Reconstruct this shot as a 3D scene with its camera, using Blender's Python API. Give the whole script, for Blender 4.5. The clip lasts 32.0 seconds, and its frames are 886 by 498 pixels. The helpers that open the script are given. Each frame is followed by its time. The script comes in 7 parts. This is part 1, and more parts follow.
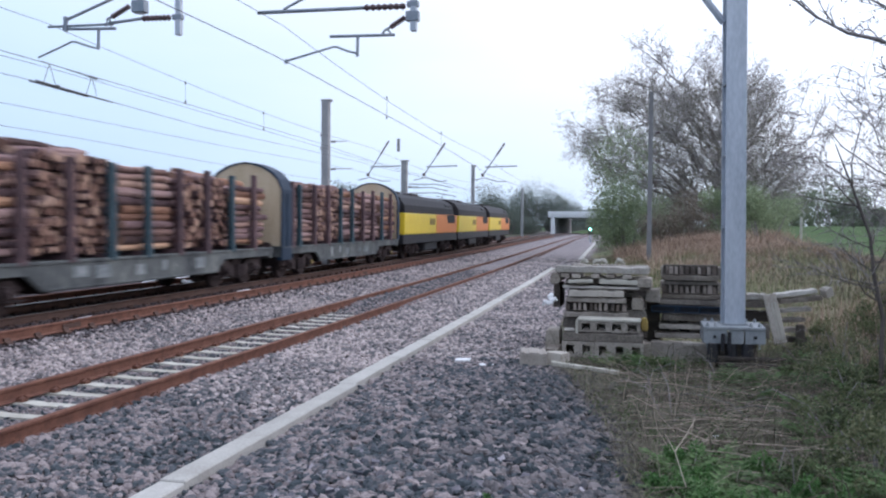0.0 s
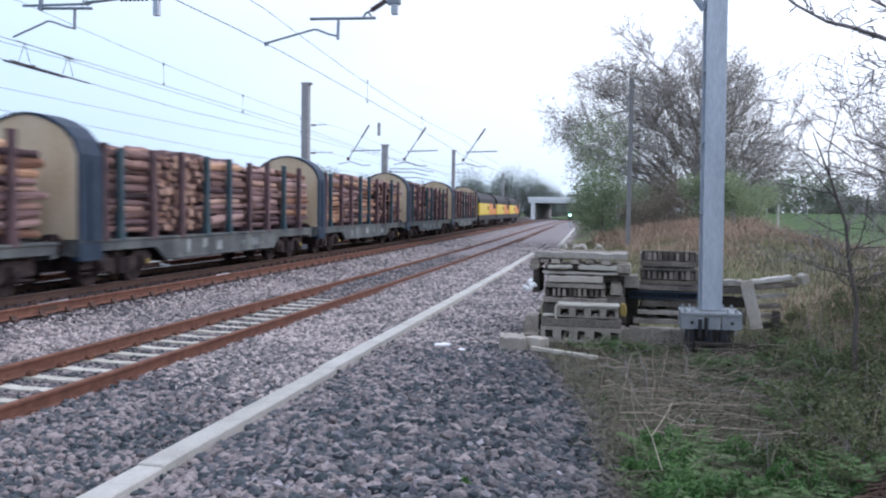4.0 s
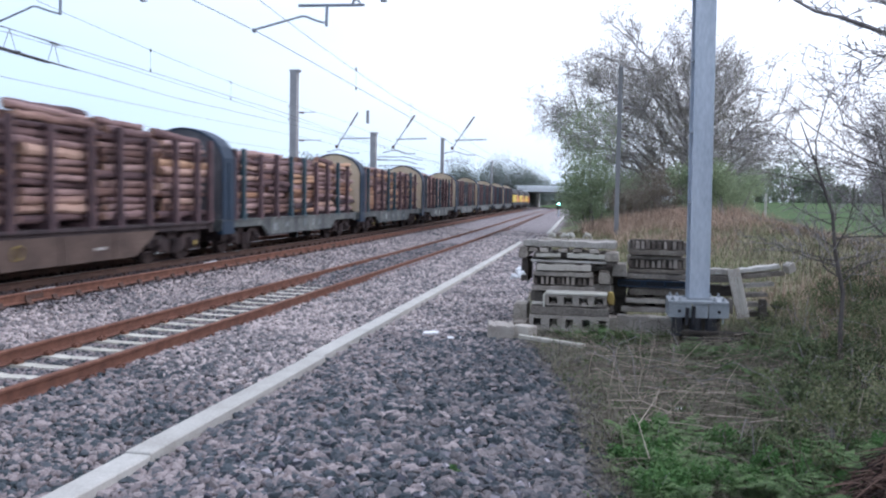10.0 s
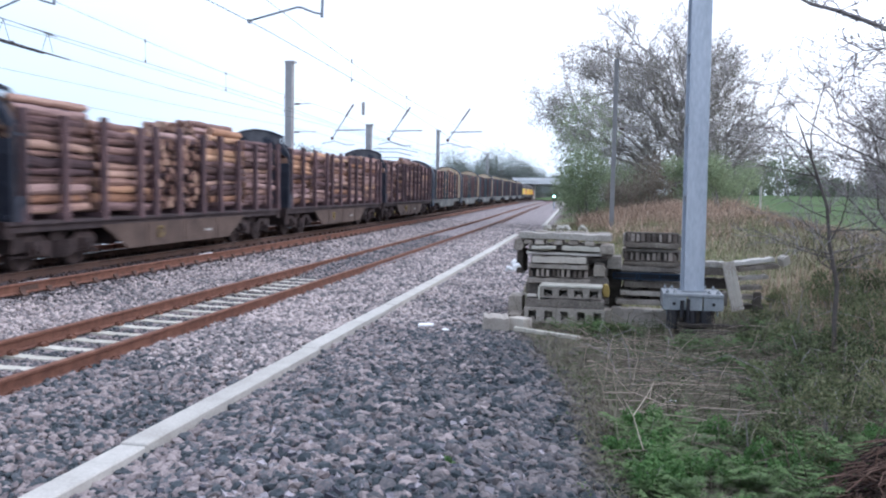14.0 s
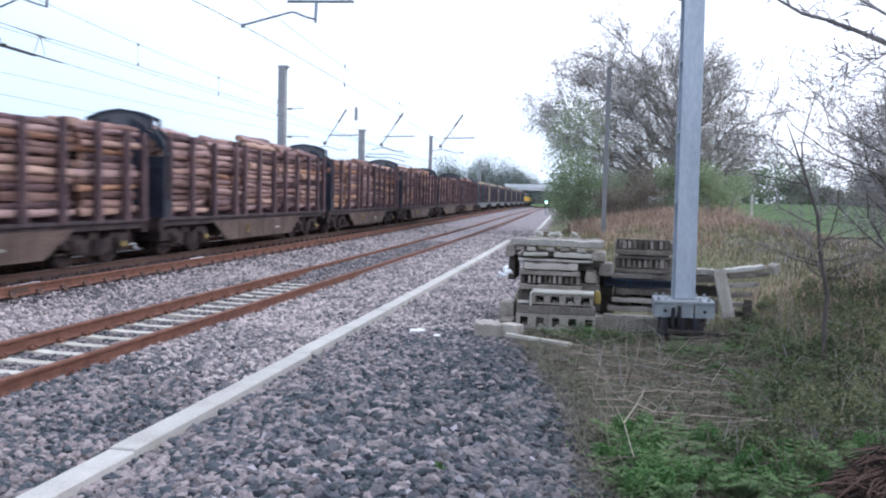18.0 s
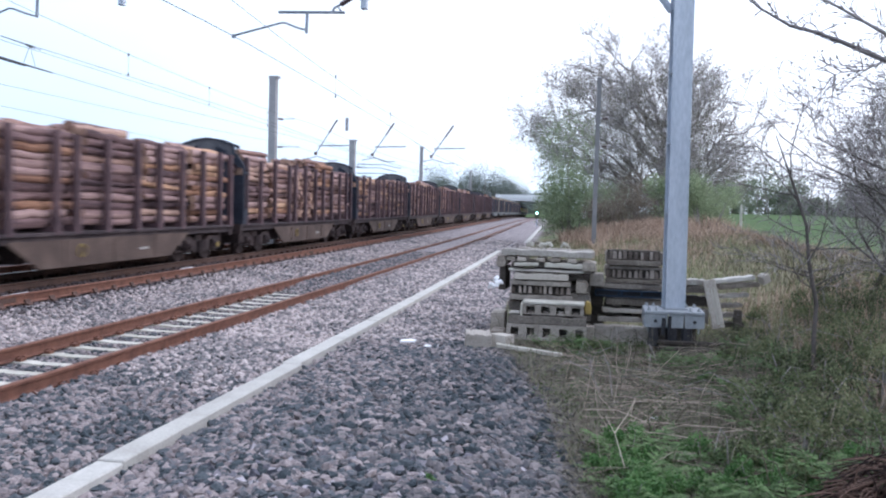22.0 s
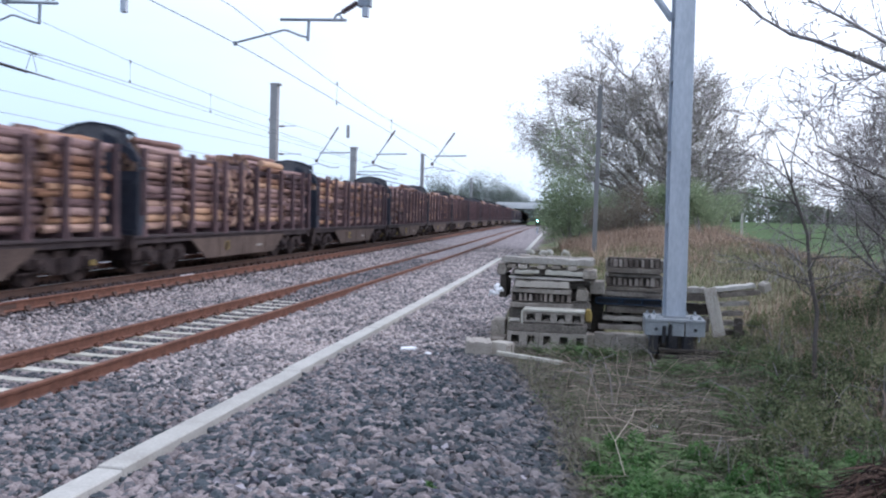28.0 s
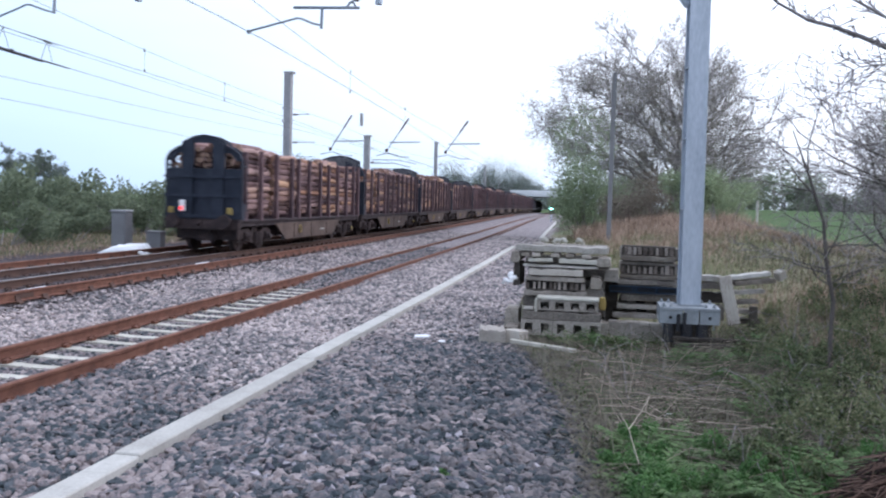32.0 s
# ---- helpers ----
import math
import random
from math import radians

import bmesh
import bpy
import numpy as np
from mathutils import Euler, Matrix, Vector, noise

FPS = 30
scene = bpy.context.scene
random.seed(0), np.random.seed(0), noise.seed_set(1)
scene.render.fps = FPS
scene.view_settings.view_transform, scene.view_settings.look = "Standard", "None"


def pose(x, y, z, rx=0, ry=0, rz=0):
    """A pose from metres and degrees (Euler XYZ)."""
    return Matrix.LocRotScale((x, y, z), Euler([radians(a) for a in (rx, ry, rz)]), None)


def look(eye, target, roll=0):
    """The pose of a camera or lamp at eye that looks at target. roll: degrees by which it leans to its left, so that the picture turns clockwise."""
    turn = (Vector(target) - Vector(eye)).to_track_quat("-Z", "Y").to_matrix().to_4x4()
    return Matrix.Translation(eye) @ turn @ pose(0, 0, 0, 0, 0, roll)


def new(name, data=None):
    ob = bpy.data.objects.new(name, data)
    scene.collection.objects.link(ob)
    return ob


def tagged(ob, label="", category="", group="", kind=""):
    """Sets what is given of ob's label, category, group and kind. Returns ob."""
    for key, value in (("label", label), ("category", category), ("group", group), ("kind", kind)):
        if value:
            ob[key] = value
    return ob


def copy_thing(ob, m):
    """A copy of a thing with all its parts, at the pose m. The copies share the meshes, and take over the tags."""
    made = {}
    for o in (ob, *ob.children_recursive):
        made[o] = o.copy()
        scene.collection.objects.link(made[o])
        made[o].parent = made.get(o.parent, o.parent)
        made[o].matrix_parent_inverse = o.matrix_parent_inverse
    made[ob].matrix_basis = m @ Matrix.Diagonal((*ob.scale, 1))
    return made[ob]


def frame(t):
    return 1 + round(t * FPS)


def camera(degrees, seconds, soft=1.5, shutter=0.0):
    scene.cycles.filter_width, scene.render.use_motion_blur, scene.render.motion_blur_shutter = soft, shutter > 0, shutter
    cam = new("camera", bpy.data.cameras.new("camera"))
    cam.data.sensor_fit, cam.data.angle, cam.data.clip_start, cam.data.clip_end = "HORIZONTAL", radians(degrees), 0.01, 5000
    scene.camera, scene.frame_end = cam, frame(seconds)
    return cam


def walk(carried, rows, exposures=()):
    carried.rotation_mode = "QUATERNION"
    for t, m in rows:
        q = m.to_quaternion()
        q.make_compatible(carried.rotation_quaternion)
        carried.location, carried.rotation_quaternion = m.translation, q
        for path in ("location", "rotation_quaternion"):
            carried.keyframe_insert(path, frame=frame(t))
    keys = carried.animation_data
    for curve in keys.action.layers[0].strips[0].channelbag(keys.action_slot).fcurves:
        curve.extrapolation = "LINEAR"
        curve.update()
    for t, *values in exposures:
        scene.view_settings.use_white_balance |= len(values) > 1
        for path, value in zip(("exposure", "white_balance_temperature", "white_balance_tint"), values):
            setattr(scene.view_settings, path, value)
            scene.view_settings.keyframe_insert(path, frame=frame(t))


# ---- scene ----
import itertools

# Heights are from the head of the near rails; y runs along the line, x to the right of it.
EYE = (0.0, 0.0, 2.147)
BEND = 0.00058          # the line curves to the left, 1/m
PITCH = 14.95           # one wagon with its buffers
VIEW = [
    (0, 13.29, -1.75, -0.46), (0.5, 12.91, -1.85, 0.56), (1, 12.04, -1.28, -0.25), (1.5, 13.96, -2.00, -0.28),
    (2, 12.32, -1.80, -0.54), (2.5, 13.06, -2.76, -0.71), (4.5, 11.00, -2.70, -0.84), (5, 9.87, -2.70, -0.86),
    (5.5, 9.43, -2.99, -1.04), (6, 9.98, -3.68, -1.19), (6.5, 9.32, -3.76, -1.25), (7, 9.51, -4.07, -1.03),
    (7.5, 9.24, -3.77, -1.46), (8, 10.33, -3.01, -1.00), (8.5, 11.08, -2.64, -0.69), (9, 11.27, -2.95, -0.66),
    (9.5, 10.88, -2.78, -0.77), (10, 11.22, -3.52, -1.00), (10.5, 11.54, -3.79, -0.73),
    (11, 11.36, -4.27, -0.69), (11.5, 11.29, -4.36, -0.82), (12, 11.12, -4.33, -0.89),
    (12.5, 11.03, -4.42, -0.94), (13, 11.07, -4.62, -1.06), (13.5, 11.09, -4.37, -1.05),
    (14, 10.92, -4.04, -1.16), (14.5, 10.92, -3.92, -1.13), (16.5, 10.68, -3.43, -1.42),
    (17, 10.50, -3.42, -1.42), (17.5, 10.56, -3.57, -1.53), (18, 10.41, -3.64, -1.56),
    (18.5, 10.44, -3.94, -1.42), (19, 10.35, -3.83, -1.35), (19.5, 10.34, -3.54, -1.59),
    (20, 10.11, -3.55, -1.77), (20.5, 10.17, -3.34, -1.73), (21, 10.05, -3.08, -1.79),
    (21.5, 10.18, -2.92, -1.80), (22, 9.79, -2.93, -1.61), (22.5, 9.73, -3.12, -1.55), (23, 9.76, -3.26, -1.50),
    (23.5, 9.64, -3.17, -1.50), (24, 9.56, -2.94, -1.49), (24.5, 9.44, -2.83, -1.58), (25, 9.27, -2.70, -1.56),
    (25.5, 9.15, -2.89, -1.56), (27.5, 9.54, -2.70, -1.65), (28, 9.84, -2.44, -1.76),
    (28.5, 10.08, -2.50, -1.81), (29, 10.15, -2.61, -1.90), (29.5, 10.24, -2.65, -1.87),
    (30, 10.34, -2.91, -1.75), (30.5, 10.71, -3.09, -1.94), (31, 11.90, -3.83, -1.79),
    (31.5, 11.63, -3.54, -1.84), (32, 10.75, -3.26, -1.68),
]
cam = camera(54.7, 32.0, soft=2.15, shutter=1.0)
walk(cam, [(t, pose(*EYE, 90 + p, r, y)) for t, y, p, r in VIEW],
     [(t, stops, 6040, 17) for t, stops in ((0, 0.0), (2, -0.08), (4.5, 0.18), (5.2, 0.2), (6, 0.1), (9, 0.12), (10, 0.2), (11, 0.34), (14, 0.4), (20, 0.4), (24, 0.34), (28, 0.18), (30, 0.22), (31, 0.3), (32, 0.25))])

# ---- light: an overcast evening, brighter to the right ----
SUN_AZ, SUN_EL = radians(62), radians(26)
world = bpy.data.worlds.new("sky")
scene.world = world
world.use_nodes = True
wn, wl = world.node_tree.nodes, world.node_tree.links
wn.clear()
out = wn.new("ShaderNodeOutputWorld")
bg = wn.new("ShaderNodeBackground")
sky = wn.new("ShaderNodeTexSky")
sky.sky_type, sky.sun_disc = "NISHITA", False
sky.sun_elevation, sky.sun_rotation = SUN_EL, SUN_AZ
sky.dust_density, sky.air_density, sky.ozone_density = 4.0, 1.0, 1.0
skys = wn.new("ShaderNodeVectorMath"); skys.operation = "SCALE"; skys.inputs["Scale"].default_value = 0.012
wl.new(sky.outputs[0], skys.inputs[0])
co = wn.new("ShaderNodeTexCoord")
dot = wn.new("ShaderNodeVectorMath"); dot.operation = "DOT_PRODUCT"
dot.inputs[1].default_value = (math.sin(SUN_AZ) * 0.45, math.cos(SUN_AZ) * 0.45, 1.0)
wl.new(co.outputs["Generated"], dot.inputs[0])
cl = wn.new("ShaderNodeTexNoise"); cl.inputs["Scale"].default_value = 2.2; cl.inputs["Detail"].default_value = 5
mp = wn.new("ShaderNodeMapping"); mp.inputs["Scale"].default_value = (1, 1, 4)
wl.new(co.outputs["Generated"], mp.inputs[0]); wl.new(mp.outputs[0], cl.inputs["Vector"])
cm = wn.new("ShaderNodeMath"); cm.operation = "MULTIPLY_ADD"; cm.inputs[1].default_value = 0.2; cm.inputs[2].default_value = 0.0
wl.new(cl.outputs["Fac"], cm.inputs[0])
ad = wn.new("ShaderNodeMath"); ad.operation = "ADD"
wl.new(dot.outputs["Value"], ad.inputs[0]); wl.new(cm.outputs[0], ad.inputs[1])
ramp = wn.new("ShaderNodeValToRGB")
ramp.color_ramp.elements[0].position, ramp.color_ramp.elements[0].color = 0.0, (0.30, 0.41, 0.53, 1)
ramp.color_ramp.elements[1].position, ramp.color_ramp.elements[1].color = 1.0, (0.80, 0.88, 1.0, 1)
for at, c in ((0.24, (0.41, 0.51, 0.59)), (0.46, (0.56, 0.60, 0.64))):
    e = ramp.color_ramp.elements.new(at); e.color = (*c, 1)
wl.new(ad.outputs[0], ramp.inputs["Fac"])
mix = wn.new("ShaderNodeVectorMath"); mix.operation = "ADD"
wl.new(ramp.outputs["Color"], mix.inputs[0]); wl.new(skys.outputs[0], mix.inputs[1])
wl.new(mix.outputs[0], bg.inputs["Color"])
bg.inputs["Strength"].default_value = 1.75
wl.new(bg.outputs[0], out.inputs[0])
sun = new("sun", bpy.data.lights.new("sun", "SUN"))
sun.data.energy, sun.data.angle, sun.data.color = 0.5, radians(30), (1.0, 0.97, 0.94)
sun.matrix_world = look((math.sin(SUN_AZ) * 50, math.cos(SUN_AZ) * 50, math.tan(SUN_EL) * 50), (0, 0, 0))


# ---- materials ----
def material(name, stops, scale=6.0, rough=0.8, bump=0.2, fine=60.0, metal=0.0, island=0.0, each=0.0, stretch=(1, 1, 1), spec=0.3, distance=0.01, thin=0.0):
    """Two scales of noise pick a colour from the stops; island and each vary it from piece to piece."""
    m = bpy.data.materials.new(name)
    m.use_nodes = True
    n, l = m.node_tree.nodes, m.node_tree.links
    b = n["Principled BSDF"]
    b.inputs["Roughness"].default_value, b.inputs["Metallic"].default_value = rough, metal
    b.inputs["Specular IOR Level"].default_value = spec
    tc, mp = n.new("ShaderNodeTexCoord"), n.new("ShaderNodeMapping")
    mp.inputs["Scale"].default_value = stretch
    info = n.new("ShaderNodeObjectInfo")
    off = n.new("ShaderNodeVectorMath"); off.operation = "ADD"
    sc = n.new("ShaderNodeMath"); sc.operation = "MULTIPLY"; sc.inputs[1].default_value = 37.0
    l.new(info.outputs["Random"], sc.inputs[0])
    l.new(tc.outputs["Object"], off.inputs[0]); l.new(sc.outputs[0], off.inputs[1])
    l.new(off.outputs[0], mp.inputs[0])
    a, f = n.new("ShaderNodeTexNoise"), n.new("ShaderNodeTexNoise")
    a.inputs["Scale"].default_value, f.inputs["Scale"].default_value = scale, fine
    a.inputs["Detail"].default_value, f.inputs["Detail"].default_value = 4, 3
    l.new(mp.outputs[0], a.inputs["Vector"]); l.new(mp.outputs[0], f.inputs["Vector"])
    s = n.new("ShaderNodeMath"); s.operation = "MULTIPLY_ADD"; s.inputs[1].default_value = 0.45
    l.new(f.outputs["Fac"], s.inputs[0])
    h = n.new("ShaderNodeMath"); h.operation = "MULTIPLY"; h.inputs[1].default_value = 0.55
    l.new(a.outputs["Fac"], h.inputs[0]); l.new(h.outputs[0], s.inputs[2])
    last = s
    for amount, node in ((island, "ShaderNodeNewGeometry"), (each, None)):
        if amount:
            src = n.new(node).outputs["Random Per Island"] if node else info.outputs["Random"]
            k = n.new("ShaderNodeMath"); k.operation = "MULTIPLY_ADD"; k.inputs[1].default_value = amount; k.inputs[2].default_value = -amount / 2
            l.new(src, k.inputs[0])
            p = n.new("ShaderNodeMath"); p.operation = "ADD"
            l.new(last.outputs[0], p.inputs[0]); l.new(k.outputs[0], p.inputs[1])
            last = p
    r = n.new("ShaderNodeValToRGB")
    while len(r.color_ramp.elements) < len(stops):
        r.color_ramp.elements.new(0.5)
    for i, (el, c) in enumerate(zip(r.color_ramp.elements, stops)):
        el.position = 0.3 + 0.4 * i / max(1, len(stops) - 1)
        el.color = (*c, 1)
    l.new(last.outputs[0], r.inputs["Fac"])
    l.new(r.outputs["Color"], b.inputs["Base Color"])
    if thin:                               # leaves and blades let light through
        tr, mx = n.new("ShaderNodeBsdfTranslucent"), n.new("ShaderNodeMixShader")
        mx.inputs["Fac"].default_value = thin
        l.new(r.outputs["Color"], tr.inputs["Color"])
        l.new(b.outputs[0], mx.inputs[1]); l.new(tr.outputs[0], mx.inputs[2])
        l.new(mx.outputs[0], n["Material Output"].inputs["Surface"])
    if bump:
        bp = n.new("ShaderNodeBump")
        bp.inputs["Strength"].default_value, bp.inputs["Distance"].default_value = bump, distance
        l.new(s.outputs[0], bp.inputs["Height"]); l.new(bp.outputs[0], b.inputs["Normal"])
    return m


RUST = material("rusty steel", [(0.075, 0.034, 0.026), (0.15, 0.068, 0.046), (0.22, 0.105, 0.07)], 5, 0.85, 0.3, 80)
RAIL_WORN = material("worn rail head", [(0.26, 0.24, 0.23), (0.38, 0.36, 0.35)], 3, 0.35, 0.05, 40, metal=0.8)
RUST_DARK = material("dark oily rust", [(0.045, 0.03, 0.026), (0.085, 0.05, 0.04), (0.13, 0.075, 0.055)], 3, 0.8, 0.3, 50)
# dirt plus the shade of stack fronts and deep rows, both in the colour
DIRTY_SHADED = material("dirty concrete darkened for shade", [(0.115, 0.10, 0.087), (0.24, 0.212, 0.183), (0.37, 0.335, 0.295)], 3, 0.9, 0.4, 30, each=0.35, distance=0.02)
CONCRETE = material("weathered concrete", [(0.14, 0.118, 0.098), (0.285, 0.252, 0.212), (0.45, 0.412, 0.36)], 2.5, 0.9, 0.4, 30, each=0.45, distance=0.02)
SLEEPER = material("pale concrete sleeper", [(0.32, 0.30, 0.245), (0.45, 0.43, 0.37), (0.55, 0.53, 0.465)], 4, 0.9, 0.25, 50, each=0.15)
KERB = material("pale concrete edging", [(0.33, 0.315, 0.285), (0.42, 0.405, 0.37), (0.51, 0.495, 0.455)], 2, 0.9, 0.25, 40, each=0.12)
STONE = material("granite ballast stones", [(0.038, 0.049, 0.055), (0.082, 0.092, 0.103), (0.180, 0.148, 0.147), (0.30, 0.255, 0.246)], 0.9, 0.85, 0.3, 40, island=0.46)
STONE_PALE = material("pinkish ballast stones", [(0.092, 0.094, 0.100), (0.195, 0.178, 0.178), (0.315, 0.266, 0.258), (0.48, 0.412, 0.388)], 0.8, 0.85, 0.3, 40, island=0.46)
# oily stones, made darker still for the shade under the train
STONE_BROWN = material("oily brown ballast stones deepened for shade", [(0.036, 0.028, 0.030), (0.062, 0.050, 0.052), (0.105, 0.086, 0.088)], 8, 0.85, 0.3, 90, island=0.5)
GALV = material("galvanised steel", [(0.33, 0.37, 0.43), (0.43, 0.47, 0.53), (0.53, 0.57, 0.63)], 2.2, 0.5, 0.08, 30, metal=0.3, stretch=(1, 1, 0.3))
OLD_STEEL = material("weathered mast steel", [(0.22, 0.22, 0.23), (0.32, 0.32, 0.33), (0.40, 0.40, 0.40)], 1.5, 0.7, 0.15, 30, metal=0.2)
ARM = material("grey aluminium tube", [(0.20, 0.23, 0.27), (0.30, 0.33, 0.37)], 5, 0.5, 0.05, 40, metal=0.5)
WIRE = material("dark weathered wire", [(0.05, 0.052, 0.056), (0.09, 0.092, 0.098)], 5, 0.8, 0.0, 40)
INSULATOR = material("brown glazed insulator", [(0.06, 0.04, 0.045), (0.10, 0.06, 0.062)], 10, 0.4, 0.05, 40, spec=0.4)
BLACK = material("sooty black steel", [(0.010, 0.010, 0.013), (0.022, 0.022, 0.026), (0.035, 0.034, 0.036)], 4, 0.6, 0.15, 50)
TEAL = material("worn blue-green paint", [(0.015, 0.036, 0.05), (0.03, 0.062, 0.08), (0.07, 0.10, 0.115)], 3, 0.6, 0.15, 50, stretch=(1, 1, 0.5))
BULK_BLUE = material("dark blue bulkhead paint", [(0.007, 0.017, 0.036), (0.013, 0.03, 0.056), (0.03, 0.048, 0.074)], 2, 0.6, 0.12, 40)
BULK_TAN = material("plywood bulkhead lining", [(0.399, 0.308, 0.195), (0.525, 0.422, 0.293), (0.609, 0.514, 0.406)], 2, 0.8, 0.12, 40, stretch=(1, 1, 0.3))
SOLE_TEAL = material("grimy grey-green underframe", [(0.031, 0.034, 0.037), (0.069, 0.075, 0.077), (0.125, 0.135, 0.131), (0.250, 0.250, 0.231)], 1.3, 0.85, 0.2, 14, stretch=(1, 1, 0.35))
SOLE_BROWN = material("dirt-caked brown underframe", [(0.045, 0.031, 0.028), (0.088, 0.062, 0.052), (0.155, 0.112, 0.090)], 1.4, 0.9, 0.2, 25)
STAN_BROWN = material("rust-brown painted steel", [(0.042, 0.027, 0.034), (0.083, 0.051, 0.057), (0.15, 0.092, 0.096)], 3, 0.75, 0.2, 50, each=0.15)
FRAME_DARK = material("sooty brown deck beam", [(0.020, 0.015, 0.017), (0.044, 0.033, 0.036), (0.09, 0.067, 0.066)], 2, 0.85, 0.2, 30)
# grease and dust, with the shade under the wagons put into the colour
GRIME_SHADED = material("brake dust and grease darkened for shade", [(0.013, 0.010, 0.011), (0.038, 0.026, 0.026), (0.085, 0.057, 0.053)], 4, 0.8, 0.25, 40)
BARK = material("mauve-brown pine bark", [(0.042, 0.026, 0.030), (0.120, 0.072, 0.074), (0.225, 0.142, 0.136), (0.35, 0.236, 0.216)], 2.5, 0.9, 0.8, 40, each=0.40, island=0.42, stretch=(1, 0.3, 1), distance=0.02)
BARK_BROWN = material("red-brown pine bark", [(0.055, 0.032, 0.030), (0.165, 0.096, 0.085), (0.29, 0.178, 0.148), (0.45, 0.30, 0.235)], 2.5, 0.9, 0.8, 40, each=0.35, stretch=(1, 0.3, 1), distance=0.02)
BARK_GOLD = material("orange-brown stripped pine", [(0.165, 0.083, 0.056), (0.308, 0.165, 0.104), (0.420, 0.242, 0.150), (0.50, 0.318, 0.208)], 2.5, 0.85, 0.4, 26, each=0.45, stretch=(1, 0.3, 1), distance=0.015)
CUT = material("sawn log end", [(0.160, 0.085, 0.066), (0.280, 0.165, 0.120), (0.440, 0.290, 0.216)], 5, 0.85, 0.2, 50, each=0.3, island=0.55)
YELLOW = material("yellow locomotive paint", [(0.66, 0.47, 0.03), (0.78, 0.58, 0.04)], 2, 0.35, 0.03, 30, spec=0.5)
ORANGE = material("orange locomotive paint", [(0.62, 0.17, 0.025), (0.75, 0.23, 0.03)], 2, 0.35, 0.03, 30, spec=0.5)
LOCO_BLACK = material("black locomotive roof paint", [(0.013, 0.013, 0.016), (0.031, 0.030, 0.034)], 2, 0.65, 0.05, 30, spec=0.2)
DARK_GLASS = material("dark cab glass", [(0.01, 0.012, 0.015), (0.02, 0.022, 0.026)], 3, 0.08, 0.0, 30, spec=0.5)
WHITE = material("white plastic", [(0.70, 0.71, 0.72), (0.80, 0.80, 0.80)], 3, 0.6, 0.05, 30)
ORANGE_TAG = material("faded yellow paint", [(0.20, 0.145, 0.05), (0.36, 0.26, 0.075)], 5, 0.7, 0.1, 30)
# bark of the distant oaks, lightened to carry the haze
OAK_BARK = material("oak bark greyed for haze", [(0.16, 0.148, 0.145), (0.25, 0.232, 0.225), (0.35, 0.327, 0.312)], 3, 0.95, 0.4, 25, stretch=(1, 1, 0.3))
TWIG = material("bare brown twigs", [(0.156, 0.141, 0.141), (0.228, 0.209, 0.205), (0.312, 0.289, 0.282)], 5, 0.95, 0.1, 40, island=0.4)
# haze over the oak crown is put into this twig colour
TWIG_OAK = material("grey-mauve oak twigs paled for haze", [(0.296, 0.273, 0.282), (0.407, 0.376, 0.376), (0.517, 0.478, 0.470)], 5, 0.95, 0.1, 40, island=0.4)
STEM_DARK = material("dark damp hawthorn bark", [(0.055, 0.048, 0.045), (0.095, 0.083, 0.076), (0.15, 0.13, 0.118)], 6, 0.95, 0.2, 40)
# real timber, and also concrete painted dark where the stacks are in shade
TIMBER_SHADE = material("dark weathered timber and shaded concrete", [(0.025, 0.021, 0.018), (0.055, 0.046, 0.039), (0.11, 0.095, 0.08)], 4, 0.9, 0.3, 40, stretch=(0.2, 1, 1), each=0.3)
STALK = material("bleached fallen stalks", [(0.09, 0.066, 0.053), (0.21, 0.162, 0.13), (0.42, 0.35, 0.285)], 3, 0.9, 0.1, 40, island=0.8)
PARSLEY = material("feathery parsley leaves", [(0.055, 0.098, 0.036), (0.098, 0.165, 0.058), (0.155, 0.235, 0.095)], 3, 0.8, 0.1, 40, island=0.7, each=0.3, thin=0.3)
BANK_STRAW = material("olive and tan bank grass", [(0.115, 0.104, 0.066), (0.195, 0.168, 0.112), (0.31, 0.265, 0.19)], 3, 0.95, 0.1, 40, island=0.6, thin=0.3)
GALV_DULL = material("dull galvanised plate", [(0.20, 0.22, 0.235), (0.29, 0.31, 0.325), (0.38, 0.40, 0.41)], 4, 0.6, 0.15, 40, metal=0.2)
DRY = material("brown dry weed stems", [(0.070, 0.057, 0.043), (0.138, 0.115, 0.086), (0.24, 0.203, 0.157)], 3, 0.95, 0.1, 40, island=0.7)
BUD = material("bronze-green opening buds", [(0.14, 0.135, 0.10), (0.19, 0.185, 0.135), (0.25, 0.235, 0.17)], 5, 0.9, 0.0, 40, island=0.5, thin=0.3)
LEAF = material("fresh spring leaves", [(0.04, 0.075, 0.026), (0.075, 0.125, 0.045), (0.12, 0.18, 0.07)], 3, 0.75, 0.1, 40, island=0.5, thin=0.3)
# distance haze is mixed into these leaf colours
LEAF_FAR = material("distant foliage with haze in its colour", [(0.110, 0.138, 0.121), (0.149, 0.176, 0.149), (0.193, 0.220, 0.182)], 0.5, 0.9, 0.2, 4, island=0.4, thin=0.3)
NETTLE = material("bright young nettle leaves", [(0.042, 0.105, 0.03), (0.075, 0.17, 0.05), (0.125, 0.235, 0.078)], 4, 0.7, 0.1, 40, island=0.5, thin=0.3)
STRAW = material("dead straw grass", [(0.048, 0.042, 0.030), (0.102, 0.092, 0.064), (0.22, 0.20, 0.148)], 3, 0.95, 0.1, 40, island=0.75)
